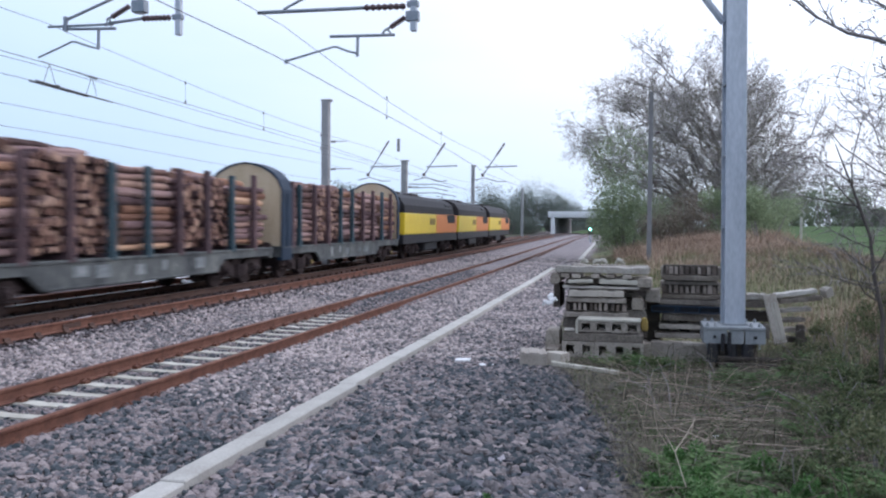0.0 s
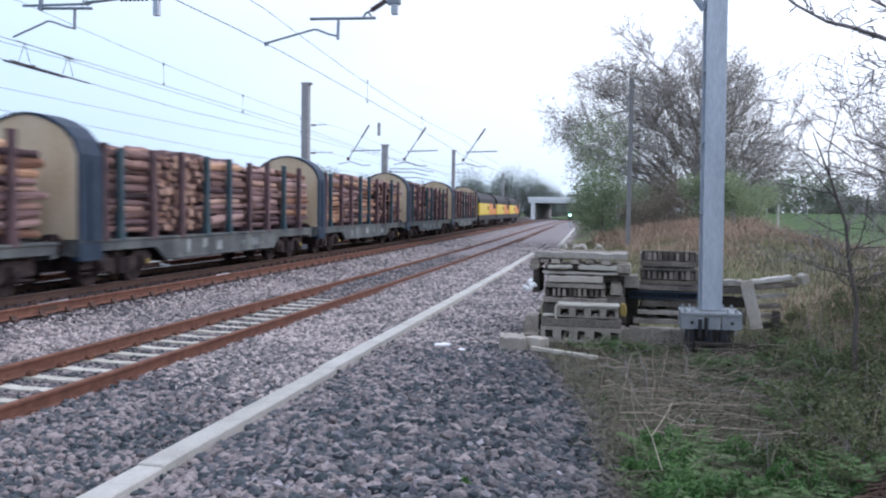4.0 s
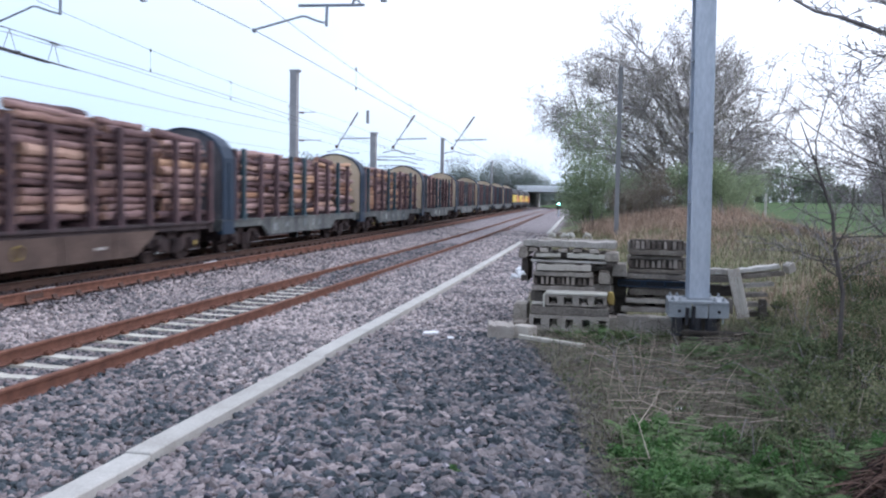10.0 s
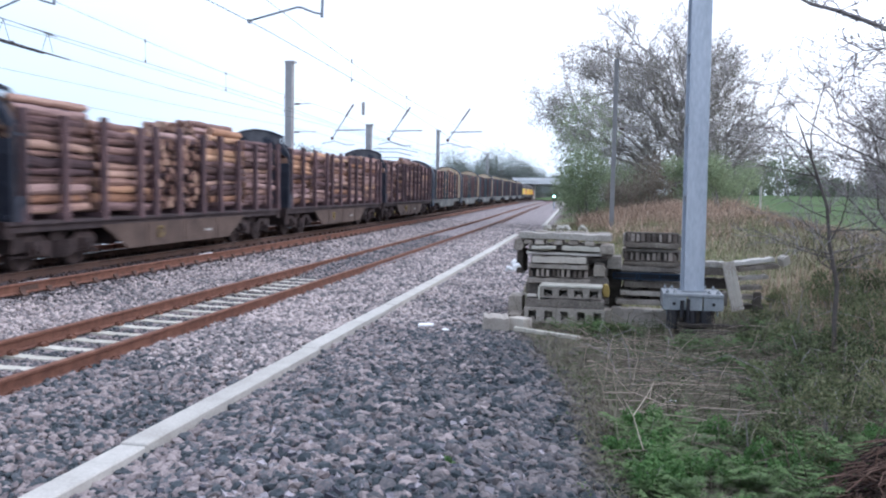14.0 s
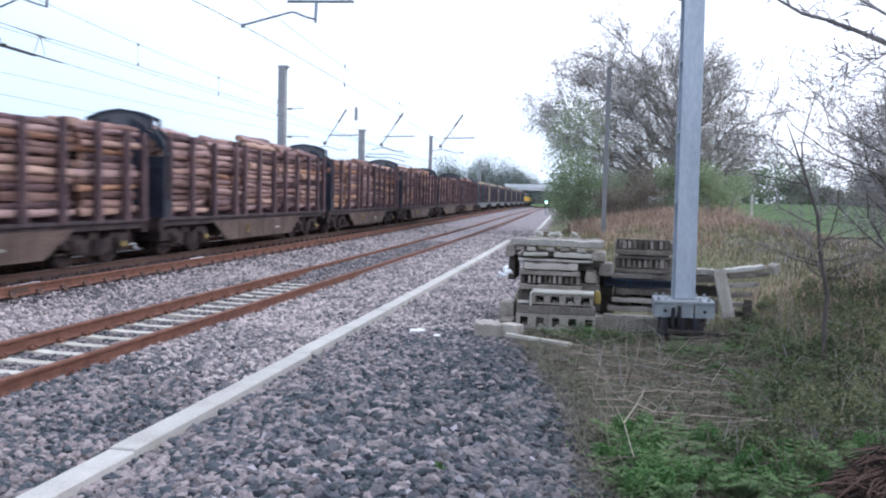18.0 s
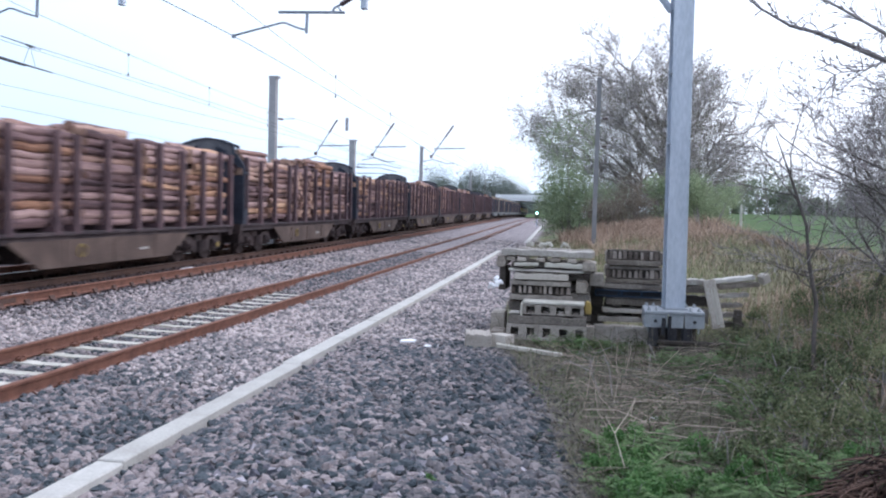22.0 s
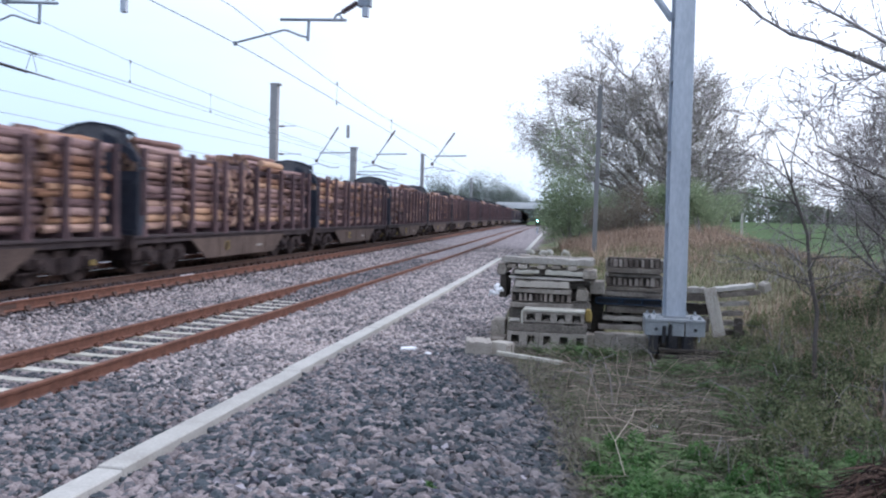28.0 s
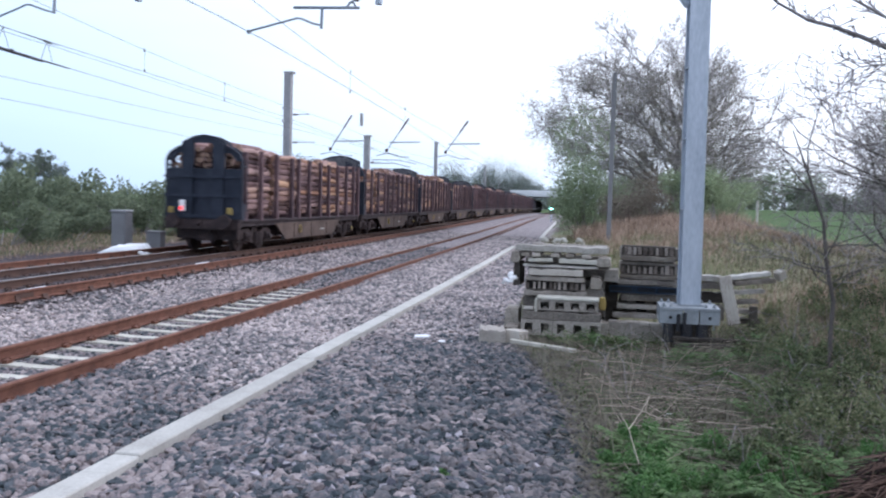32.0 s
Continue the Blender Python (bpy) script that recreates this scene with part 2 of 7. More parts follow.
BRACKEN = material("rust-brown dead bracken", [(0.23, 0.160, 0.120), (0.37, 0.265, 0.198), (0.50, 0.385, 0.295)], 3, 0.95, 0.1, 40, island=0.45, thin=0.3)
GRASS = material("rough verge grass", [(0.085, 0.115, 0.042), (0.14, 0.175, 0.07), (0.22, 0.24, 0.115)], 3, 0.9, 0.1, 40, island=0.6, thin=0.3)
SHRUB = material("soft green spring foliage", [(0.221, 0.267, 0.169), (0.286, 0.345, 0.215), (0.351, 0.416, 0.260)], 1.0, 0.85, 0.1, 10, island=0.3, thin=0.5)
TROUGH = material("pale mottled concrete", [(0.23, 0.212, 0.185), (0.40, 0.375, 0.335), (0.57, 0.545, 0.50)], 3.5, 0.9, 0.3, 35, each=0.25)
BULK_GREY = material("grimy grey bulkhead", [(0.055, 0.056, 0.066), (0.10, 0.10, 0.112), (0.19, 0.19, 0.20)], 2.5, 0.8, 0.2, 40)
BRAMBLE = material("dull olive bramble leaves", [(0.045, 0.058, 0.03), (0.085, 0.108, 0.05), (0.13, 0.158, 0.075), (0.18, 0.198, 0.10)], 1.3, 0.8, 0.1, 12, island=0.5, each=0.35, thin=0.3)
BRAMBLE_PALE = material("young olive bramble leaves", [(0.085, 0.10, 0.05), (0.135, 0.155, 0.078), (0.19, 0.208, 0.11), (0.25, 0.255, 0.15)], 1.3, 0.8, 0.1, 12, island=0.5, each=0.35, thin=0.4)
MAST_BROWN = material("grey weathered mast steel", [(0.16, 0.16, 0.165), (0.22, 0.22, 0.225)], 2, 0.8, 0.15, 30)
HEAP = material("wet red-brown dead stalks", [(0.022, 0.013, 0.011), (0.06, 0.035, 0.028), (0.15, 0.092, 0.07)], 3, 0.9, 0.1, 40, island=0.7)
STONE_LOOSE = material("loose granite stones", [(0.05, 0.052, 0.066), (0.115, 0.11, 0.13), (0.19, 0.175, 0.19), (0.32, 0.295, 0.31)], 8, 0.85, 0.3, 90, each=0.7)


# ---- building helpers ----
STRAIGHT = 65.0         # past here the line runs straight
CURVE_FROM, CURVE = 282.0, 0.004   # and beyond the bridge it curves away again


def bend(y):
    if y <= 0:
        return 0.0
    x = -BEND * y * y / 2 if y < STRAIGHT else -BEND * STRAIGHT * (y - STRAIGHT / 2)
    return x - CURVE * max(0.0, y - CURVE_FROM) ** 2 / 2


def heading(y):
    """Degrees by which the line has turned to the left."""
    return math.degrees(BEND * min(max(y, 0.0), STRAIGHT) + CURVE * max(0.0, y - CURVE_FROM))


def fall(y):
    """The line drops away gently past 80 m."""
    if y < 80:
        return 0.0
    return -1.3 * ((y - 80) / 220) ** 2 if y < 300 else -1.3 - 0.0118 * (y - 300)


def step(a, b, v):
    v = min(1.0, max(0.0, (v - a) / (b - a)))
    return v * v * (3 - 2 * v)


class Build:
    """Collects corners and faces for one mesh."""
    def __init__(self):
        self.v, self.f, self.m = [], [], []

    def face(self, *ids, m=0):
        self.f.append(ids); self.m.append(m)

    def box(self, x0, x1, y0, y1, z0, z1, m=0, t=None):
        b = len(self.v)
        c = [(x, y, z) for z in (z0, z1) for y in (y0, y1) for x in (x0, x1)]
        if t is not None:
            c = [tuple(t @ Vector(p)) for p in c]
        self.v += c
        for q in ((0, 2, 3, 1), (4, 5, 7, 6), (0, 1, 5, 4), (1, 3, 7, 5), (3, 2, 6, 7), (2, 0, 4, 6)):
            self.face(*(b + i for i in q), m=m)
        return self

    def prism(self, pts, a0, a1, axis="y", m=0, t=None):
        """Pushes a flat outline along an axis. Outline in (x, z) for y, (y, z) for x, (x, y) for z."""
        b, n = len(self.v), len(pts)
        for a in (a0, a1):
            for p, q in pts:
                c = {"y": (p, a, q), "x": (a, p, q), "z": (p, q, a)}[axis]
                self.v.append(tuple(t @ Vector(c)) if t is not None else c)
        for i in range(n):
            j = (i + 1) % n
            self.face(b + i, b + j, b + n + j, b + n + i, m=m)
        self.face(*(b + i for i in reversed(range(n))), m=m)
        self.face(*(b + n + i for i in range(n)), m=m)
        return self

    def sweep(self, pts, radii, n=6, m=0, cap=True, capm=None):
        """A round tube along points."""
        pts = [Vector(p) for p in pts]
        b = len(self.v)
        up = Vector((0, 0, 1))
        for i, p in enumerate(pts):
            d = (pts[min(i + 1, len(pts) - 1)] - pts[max(i - 1, 0)]).normalized()
            s = d.cross(up if abs(d.z) < 0.95 else Vector((1, 0, 0))).normalized()
            w = s.cross(d)
            for k in range(n):
                a = 2 * math.pi * k / n
                self.v.append(tuple(p + (s * math.cos(a) + w * math.sin(a)) * radii[i]))
        for i in range(len(pts) - 1):
            for k in range(n):
                j = (k + 1) % n
                self.face(b + i * n + k, b + i * n + j, b + i * n + n + j, b + i * n + n + k, m=m)
        if cap:
            q = m if capm is None else capm
            self.face(*(b + k for k in reversed(range(n))), m=q)
            e = b + (len(pts) - 1) * n
            self.face(*(e + k for k in range(n)), m=q)
        return self

    def tube(self, p0, p1, r0, r1=None, n=8, m=0, capm=None):
        return self.sweep([p0, p1], [r0, r0 if r1 is None else r1], n, m, True, capm)

    def mesh(self, name, mats, bevel=0.0, smooth=False):
        me = bpy.data.meshes.new(name)
        me.from_pydata(self.v, [], self.f)
        for q in (mats if isinstance(mats, (list, tuple)) else [mats]):
            me.materials.append(q)
        me.polygons.foreach_set("material_index", self.m)
        if bevel:
            bm = bmesh.new(); bm.from_mesh(me)
            bmesh.ops.recalc_face_normals(bm, faces=bm.faces)
            bmesh.ops.bevel(bm, geom=bm.edges[:], offset=bevel, segments=1, affect="EDGES", clamp_overlap=True)
            bm.to_mesh(me); bm.free()
        if smooth:
            me.polygons.foreach_set("use_smooth", [True] * len(me.polygons))
        me.update()
        return me


def part(name, b, mats, parent=None, label="", at=None, bevel=0.0, smooth=False):
    """One mesh object under a thing or a part."""
    ob = new(name, b.mesh(name, mats, bevel, smooth) if isinstance(b, Build) else b)
    if parent is not None:
        ob.parent = parent
    if at is not None:
        ob.matrix_basis = at
    return tagged(ob, label) if label else ob


def thing(name, label, category, at=None, group="", kind=""):
    ob = new(name)
    ob.empty_display_size = 0.3
    if at is not None:
        ob.matrix_basis = at
    return tagged(ob, label, category, group, kind)


def many(name, verts, faces, mats, label, category, parent=None):
    """One big mesh of small pieces."""
    me = bpy.data.meshes.new(name)
    me.from_pydata(verts if isinstance(verts, list) else verts.tolist(), [], faces if isinstance(faces, list) else faces.tolist())
    me.materials.append(mats); me.update()
    ob = new(name, me)
    if parent is not None:
        ob.parent = parent
        return tagged(ob, label, kind="stuff")
    return tagged(ob, label, category, kind="stuff")


# ---- ground ----
PROFILE = [(-1500, -2.0), (-80, -0.6), (-30, -0.25), (-18, -0.15), (-15.6, -0.22), (-14.3, 0.09), (-10.75, 0.09), (-10.3, 0.04), (-9.3, -0.16),
           (-8.7, -0.17), (-8.2, -0.175), (-8.0, -0.175), (-7.78, -0.225), (-6.45, -0.225), (-6.22, -0.18), (-5.6, -0.17), (-4.4, -0.20), (-3.8, -0.25), (-1.5, -0.2), (0.5, -0.3), (2.0, -0.25), (4, 0.05), (8, 0.35), (14, 0.3), (60, 0.1), (1500, 2.0)]
PX, PZ = [p[0] for p in PROFILE], [p[1] for p in PROFILE]


def ground_z(x, y):
    u = x - bend(min(y, 420))
    z = float(np.interp(u, PX, PZ)) + fall(min(y, 500))
    if -7.9 < u < -6.3:
        z += 0.11 * step(20.5, 24, y)      # fresh stone covers the far sleepers
    z += 0.75 * step(5.5, 1.5, y) * step(-4.2, -1.0, u) if y < 5.5 else 0.0
    if -3.8 < u < 1.5 and 4 < y < 16:      # a low spread heap of fresh ballast
        z += 0.16 * step(-3.8, -2.6, u) * step(0.2, -1.2, u) * step(4, 6.5, y) * step(14.5, 11, y)
    if u > 0.3:
        z += (0.10 * noise.noise((x * 0.35, y * 0.35, 3.1)) + 0.05 * noise.noise((x * 1.3, y * 1.3, 9))) * step(0.3, 2.5, u) * step(80, 50, y)
        z += 0.55 * step(3.2, 6.0, u) * step(28, 10, y)
    if u > -3:                             # the verge climbs into a bank and a field beyond
        z += 0.95 * step(-3.0, 2.0, u) * step(10.5, 6.5, u) * step(18, 45, y) * step(230, 120, y) + 2.0 * step(10, 30, u) * step(60, 150, y)
    return z


def make_ground():
    xs = sorted({*np.arange(-24, 14, 0.5).tolist(), *np.arange(-9, 4, 0.25).tolist(), -8.15, -7.9, -7.8, -7.7, -6.55, -6.45, -6.35, -6.15, *np.arange(-100, -24, 6.0).tolist(), *np.arange(14, 110, 6.0).tolist(),
                 -1500, -800, -400, -200, -140, 160, 250, 400, 800, 1500})
    ys = sorted({*np.arange(-30, 0, 3.0).tolist(), *np.arange(0, 20, 0.35).tolist(), *np.arange(20, 60, 1.0).tolist(), *np.arange(60, 430, 6.0).tolist(),
                 -400, -200, -100, -60, 480, 560, 700, 1000, 1500, 2500})
    v = [(u + bend(min(max(y, 0), 420)), y, ground_z(u + bend(min(max(y, 0), 420)), y)) for y in ys for u in xs]
    nx = len(xs)
    f = [(j * nx + i, j * nx + i + 1, j * nx + nx + i + 1, j * nx + nx + i) for j in range(len(ys) - 1) for i in range(nx - 1)]
    me = bpy.data.meshes.new("ground")
    me.from_pydata(v, [], f)
    for name in ("bed", "oily", "dead", "turf"):
        at = me.attributes.new(name, "FLOAT", "POINT")
        vals = []
        for y in ys:
            for u in xs:
                edge = 0.35 * noise.noise((u * 0.8, y * 0.5, 7))
                right = float(np.interp(y, [0, 6.5, 9.5, 13, 17, 40, 120], [0.45, 0.12, -0.28, -1.05, -1.6, -2.6, -2.8]))
                bed = step(right + 0.35, right - 0.35, u + edge) * step(-20.2, -19.2, u + edge)
                # this dark tone spans the far shoulder too, painting shade below the wagons
                oily = step(-10.3, -10.5, u)
                dead = step(0.35, 0.62, 0.5 + 0.9 * noise.noise((u * 0.25, y * 0.12, 2)) + 0.25 * noise.noise((u * 1.2, y * 0.8, 5))) * step(60, 20, abs(u)) * (0.25 if u > 9 else 1)
                if -3 < u < 10 and y < 64:
                    dead = max(dead, 0.78 if y < 17 else 0.5)
                if -27 < u < -17:
                    dead = max(dead, 0.8)
                turf = step(15.5, 19, y + 2 * edge) * step(75, 58, y) * step(15, 11, u) * step(-4, -3, u)
                vals.append({"bed": bed, "oily": oily, "dead": dead, "turf": turf}[name])
        at.data.foreach_set("value", vals)
    m = bpy.data.materials.new("railway ground")
    m.use_nodes = True
    n, l = m.node_tree.nodes, m.node_tree.links
    b = n["Principled BSDF"]; b.inputs["Roughness"].default_value = 0.95; b.inputs["Specular IOR Level"].default_value = 0.15
    tc = n.new("ShaderNodeTexCoord")

    def ramp(src, *stops):
        r = n.new("ShaderNodeValToRGB")
        while len(r.color_ramp.elements) < len(stops):
            r.color_ramp.elements.new(0.5)
        for el, (p, c) in zip(r.color_ramp.elements, stops):
            el.position, el.color = p, (*c, 1)
        l.new(src, r.inputs["Fac"])
        return r.outputs["Color"]

    def blend(f, a, c):
        x = n.new("ShaderNodeMix"); x.data_type = "RGBA"
        l.new(f, x.inputs["Factor"]); l.new(a, x.inputs["A"]); l.new(c, x.inputs["B"])
        return x.outputs["Result"]

    vor = n.new("ShaderNodeTexVoronoi"); vor.inputs["Scale"].default_value = 17
    big = n.new("ShaderNodeTexNoise"); big.inputs["Scale"].default_value = 1.1; big.inputs["Detail"].default_value = 5
    fine = n.new("ShaderNodeTexNoise"); fine.inputs["Scale"].default_value = 22; fine.inputs["Detail"].default_value = 4
    for q in (vor, big, fine):
        l.new(tc.outputs["Object"], q.inputs["Vector"])
    sep = n.new("ShaderNodeSeparateColor"); l.new(vor.outputs["Color"], sep.inputs["Color"])
    stones = ramp(sep.outputs[0], (0.0, (0.10, 0.092, 0.098)), (0.5, (0.22, 0.192, 0.194)), (1.0, (0.36, 0.322, 0.318)))
    # oil colour with the shadow under the train worked in
    oil = ramp(sep.outputs[0], (0.0, (0.034, 0.027, 0.029)), (0.5, (0.06, 0.048, 0.050)), (1.0, (0.10, 0.082, 0.083)))
    green = ramp(fine.outputs["Fac"], (0.3, (0.048, 0.083, 0.03)), (0.55, (0.07, 0.122, 0.042)), (0.75, (0.098, 0.155, 0.065)))
    straw = ramp(fine.outputs["Fac"], (0.3, (0.03, 0.025, 0.018)), (0.55, (0.065, 0.053, 0.037)), (0.75, (0.125, 0.103, 0.073)))
    at = {}
    for name in ("bed", "oily", "dead", "turf"):
        q = n.new("ShaderNodeAttribute"); q.attribute_name = name; at[name] = q.outputs["Fac"]
    sward = ramp(big.outputs["Fac"], (0.3, (0.10, 0.11, 0.055)), (0.5, (0.17, 0.16, 0.092)), (0.7, (0.25, 0.217, 0.14)))
    col = blend(at["bed"], blend(at["turf"], blend(at["dead"], green, straw), sward), blend(at["oily"], stones, oil))
    l.new(col, b.inputs["Base Color"])
    bp = n.new("ShaderNodeBump"); bp.inputs["Strength"].default_value = 0.7; bp.inputs["Distance"].default_value = 0.04
    l.new(vor.outputs["Distance"], bp.inputs["Height"]); l.new(bp.outputs[0], b.inputs["Normal"])
    me.materials.append(m)
    me.polygons.foreach_set("use_smooth", [True] * len(me.polygons)); me.update()
    tagged(new("ground", me), "railway ground of ballast beds and grassy verges", "ground", kind="structure")


make_ground()


# ---- tracks ----
RAIL = [(-0.078, 0), (0.078, 0), (0.078, 0.014), (0.014, 0.034), (0.012, 0.132), (0.04, 0.144), (0.042, 0.175), (0.032, 0.185), (-0.032, 0.185), (-0.042, 0.175),
        (-0.04, 0.144), (-0.012, 0.132), (-0.014, 0.034), (-0.078, 0.014)]


def rail_mesh(u, z, y0, y1, worn):
    """A steel rail that follows the line; worn rails have a bright running band."""
    b = Build()
    ys = np.arange(y0, y1 + 0.1, 2.0).tolist()
    n = len(RAIL)
    for y in ys:
        for p, q in RAIL:
            b.v.append((u + p + bend(y), y, z - 0.185 + q + fall(y)))
    for i in range(len(ys) - 1):
        for k in range(n):
            j = (k + 1) % n
            b.face(i * n + k, i * n + n + k, i * n + n + j, i * n + j, m=1 if worn and k == 7 else 0)
    return b


def clip_mesh():
    """A concrete sleeper with rail pads and spring clips."""
    b = Build()
    prof = [(-1.02, -0.18), (1.02, -0.18), (1.02, -0.03), (0.98, 0.0), (0.45, 0.0), (0.35, -0.012), (-0.35, -0.012), (-0.45, 0.0), (-0.98, 0.0), (-1.02, -0.03)]
    b.prism(prof, -0.098, 0.098, "y")
    for s in (-0.7525, 0.7525):
        for o in (-0.13, 0.13):
            b.box(s + o - 0.045, s + o + 0.045, -0.06, 0.06, 0.0, 0.045, m=1)
            b.sweep([(s + o - 0.05, -0.05, 0.04), (s + o, -0.03, 0.075), (s + o, 0.03, 0.075), (s + o + 0.05, 0.05, 0.04)], [0.011] * 4, 5, m=1)
    return b


def make_track(name, label, u, z, sleeper, rail_mat, worn, y_first, spacing, y_last):
    base = thing(name, label, "railway track", kind="structure")
    for s in (-0.7525, 0.7525):
        part("rail", rail_mesh(u + s, z, -120, 430, worn), [rail_mat, RAIL_WORN], base)
    me = clip_mesh().mesh("sleeper", [sleeper, rail_mat])
    y = y_first
    while y < y_last:
        part("sleeper", me, None, base, at=pose(u + bend(y), y, z - 0.19 + fall(y), 0, 0, heading(y) + random.uniform(-0.4, 0.4)))
        y += spacing
    return base


make_track("near_track", "railway track with rusty rails on pale concrete sleepers", -7.104, 0.0, SLEEPER, RUST, False, 3.6, 0.645, 120)
make_track("far_track", "railway track with worn rails on oily brown sleepers", -12.46, 0.28, RUST_DARK, RUST_DARK, True, 3.4, 0.65, 110)

CHAIR = Build().prism([(-0.16, 0), (0.16, 0), (0.16, 0.02), (0.1, 0.045), (0.085, 0.10), (0.055, 0.10), (0.055, 0.04), (-0.055, 0.04), (-0.055, 0.10), (-0.085, 0.10), (-0.1, 0.045), (-0.16, 0.02)], -0.07, 0.07).mesh("chair", RUST_DARK)
for u, label in ((-10.42, "rusty rail in iron chairs beside the far track"), (-14.58, "rusty rail in iron chairs beyond the far track")):
    outer = thing("outer_rail", label, "rail", group="rails laid outside the far track")
    for i in range(8):
        y = -4 + i * 18
        part("rail_length", rail_mesh(u, 0.27, y, y + 18, False), RUST, outer)
        part("fishplate", Build().box(u + bend(y) - 0.03, u + bend(y) + 0.03, y - 0.25, y + 0.25, 0.13 + fall(y), 0.21 + fall(y)), RUST_DARK, outer)
    y = 9.2
    while y < 62:
        part("chair", CHAIR, None, outer, at=pose(u + bend(y), y, 0.055, 0, 0, heading(y)))
        y += 0.76


# ---- concrete edging beside the ballast ----
def edging():
    base = thing("concrete_edging", "white concrete edging beams laid end to end beside the track", "kerb", kind="structure")
    y = 6.68 - 4.72 * 3
    while y < 44:
        b = Build()
        ln = min(4.70, 44.5 - y)
        b.box(-0.125, 0.125, 0.006, ln - 0.006, -0.17, 0.0)
        u = -3.96 - 0.09 * step(4, 12, y)
        part("beam", b, KERB, base, bevel=0.012, at=pose(u + bend(y), y, -0.125 + random.uniform(-0.006, 0.006), 0, 0, heading(y) + 0.1))
        y += 4.72
    y = 56.0
    while y < 110:
        b = Build().box(-0.14, 0.14, 0, 4.7, -0.2, 0.0)
        part("beam", b, KERB, base, bevel=0.012, at=pose(-3.2 + bend(y), y, -0.14 + fall(y), 0, 0, heading(y)))
        y += 4.72


edging()


# ---- the train ----
LOG_LEN = 2.62


def log_build(b, x, y0, y1, z, r, n, bow=0.0):
    mid = (y0 + y1) / 2
    b.sweep([(x, y0, z), (x + bow, mid, z + bow * 0.5), (x, y1, z)], [r, r * 0.97, r * 0.9], n, 0, True, 1)


def rough_log(r, seed):
    """One crooked log, a metre long: it tapers, swells at knots and is not quite round."""
    rnd = random.Random(seed)
    b = Build()
    pts = [(rnd.gauss(0, 0.013) if 0 < k < 7 else 0, -0.5 + k / 7, rnd.gauss(0, 0.013) if 0 < k < 7 else 0) for k in range(8)]
    b.sweep(pts, [r * (1.04 - 0.016 * k) * rnd.uniform(0.90, 1.08) for k in range(8)], 10, 0, True, 1)
    a = [rnd.uniform(0.93, 1.07) for _ in range(10)]
    b.v = [(pts[i // 10][0] + (v[0] - pts[i // 10][0]) * a[i % 10], v[1], pts[i // 10][2] + (v[2] - pts[i // 10][2]) * a[i % 10]) for i, v in enumerate(b.v)]
    return b


LOGS = {}
for tone, mat in (("mauve", BARK), ("brown", BARK_BROWN), ("gold", BARK_GOLD)):
    LOGS[tone] = []
    for i, rr in enumerate((0.09, 0.105, 0.12, 0.135, 0.15)):
        LOGS[tone].append((rr, rough_log(rr, 60 + i + len(LOGS) * 9).mesh("log", [mat, CUT])))


def stack(parent, y0, ln, seed, top, cross=False):
    """A bundle of logs: the near side and the top are single logs, the rest is one mesh."""
    rnd = random.Random(seed)
    inner = Build()
    singles = []
    golden = rnd.choice((0.05, 0.12, 0.22, 0.4))
    z, row = 1.16, 0
    while cross and z < top - 0.06:        # short logs laid across, their sawn ends outwards
        c = y0 + rnd.uniform(0.0, 0.08)
        step_up = 0.0
        while c < y0 + ln - 0.08:
            r = rnd.choice((0.055, 0.07, 0.085, 0.10, 0.115)) * rnd.uniform(0.9, 1.1)
            e = 1.13 + rnd.uniform(-0.2, 0.06)
            zz = z + r + rnd.uniform(-0.03, 0.03)
            inner.sweep([(-1.12, c + r, zz), (e, c + r + rnd.uniform(-0.05, 0.05), zz + rnd.uniform(-0.03, 0.03))], [r, r * 0.96], 8, 0, True, 1)
            c += r * rnd.uniform(1.9, 2.1)
            step_up = max(step_up, r)
        z += step_up * 1.55
        row += 1
    while z < top - 0.1:
        r = rnd.uniform(0.078, 0.118)
        x = -1.12 + (row % 2) * r
        cols = []
        while x < 1.16 - r:
            cols.append(x)
            x += r * 2.04
        for k, cx in enumerate(cols[:-1]):
            l = ln * rnd.uniform(0.9, 1.0)
            c = y0 + ln / 2 + rnd.uniform(-0.09, 0.09)
            log_build(inner, cx, c - l / 2, c + l / 2, z + r + rnd.uniform(-0.02, 0.02), r * rnd.uniform(0.8, 1.04), 5, rnd.uniform(-0.02, 0.02))
        singles.append((1.13 - r + rnd.uniform(-0.09, 0.04), z + r, r * rnd.uniform(0.82, 1.12)))
        z += r * rnd.uniform(1.74, 1.92)
        row += 1
    for k in range(rnd.randint(6, 10)):
        singles.append((rnd.uniform(-0.95, 1.0), z + rnd.uniform(0.0, 0.14), rnd.uniform(0.07, 0.12)))
    st = tagged(part("timber_load", inner, [BARK, CUT], parent), "bundle of cut pine logs", kind="stuff")
    for a, zz, r in singles:
        tone = "gold" if rnd.random() < golden else rnd.choice(("mauve", "mauve", "brown"))
        rr, me = LOGS[tone][rnd.randrange(5)]
        l = ln * rnd.choice((rnd.uniform(0.72, 0.9), rnd.uniform(0.88, 1.03), rnd.uniform(0.92, 1.02)))
        at = Matrix.Translation((a, y0 + ln / 2 + rnd.uniform(-0.12, 0.12), zz)) @ Euler((rnd.gauss(0, 0.03), rnd.uniform(0, 6.28), rnd.uniform(-0.035, 0.035))).to_matrix().to_4x4()
        part("log", me, None, st, at=at @ Matrix.Diagonal((r / rr, l, r / rr, 1)))


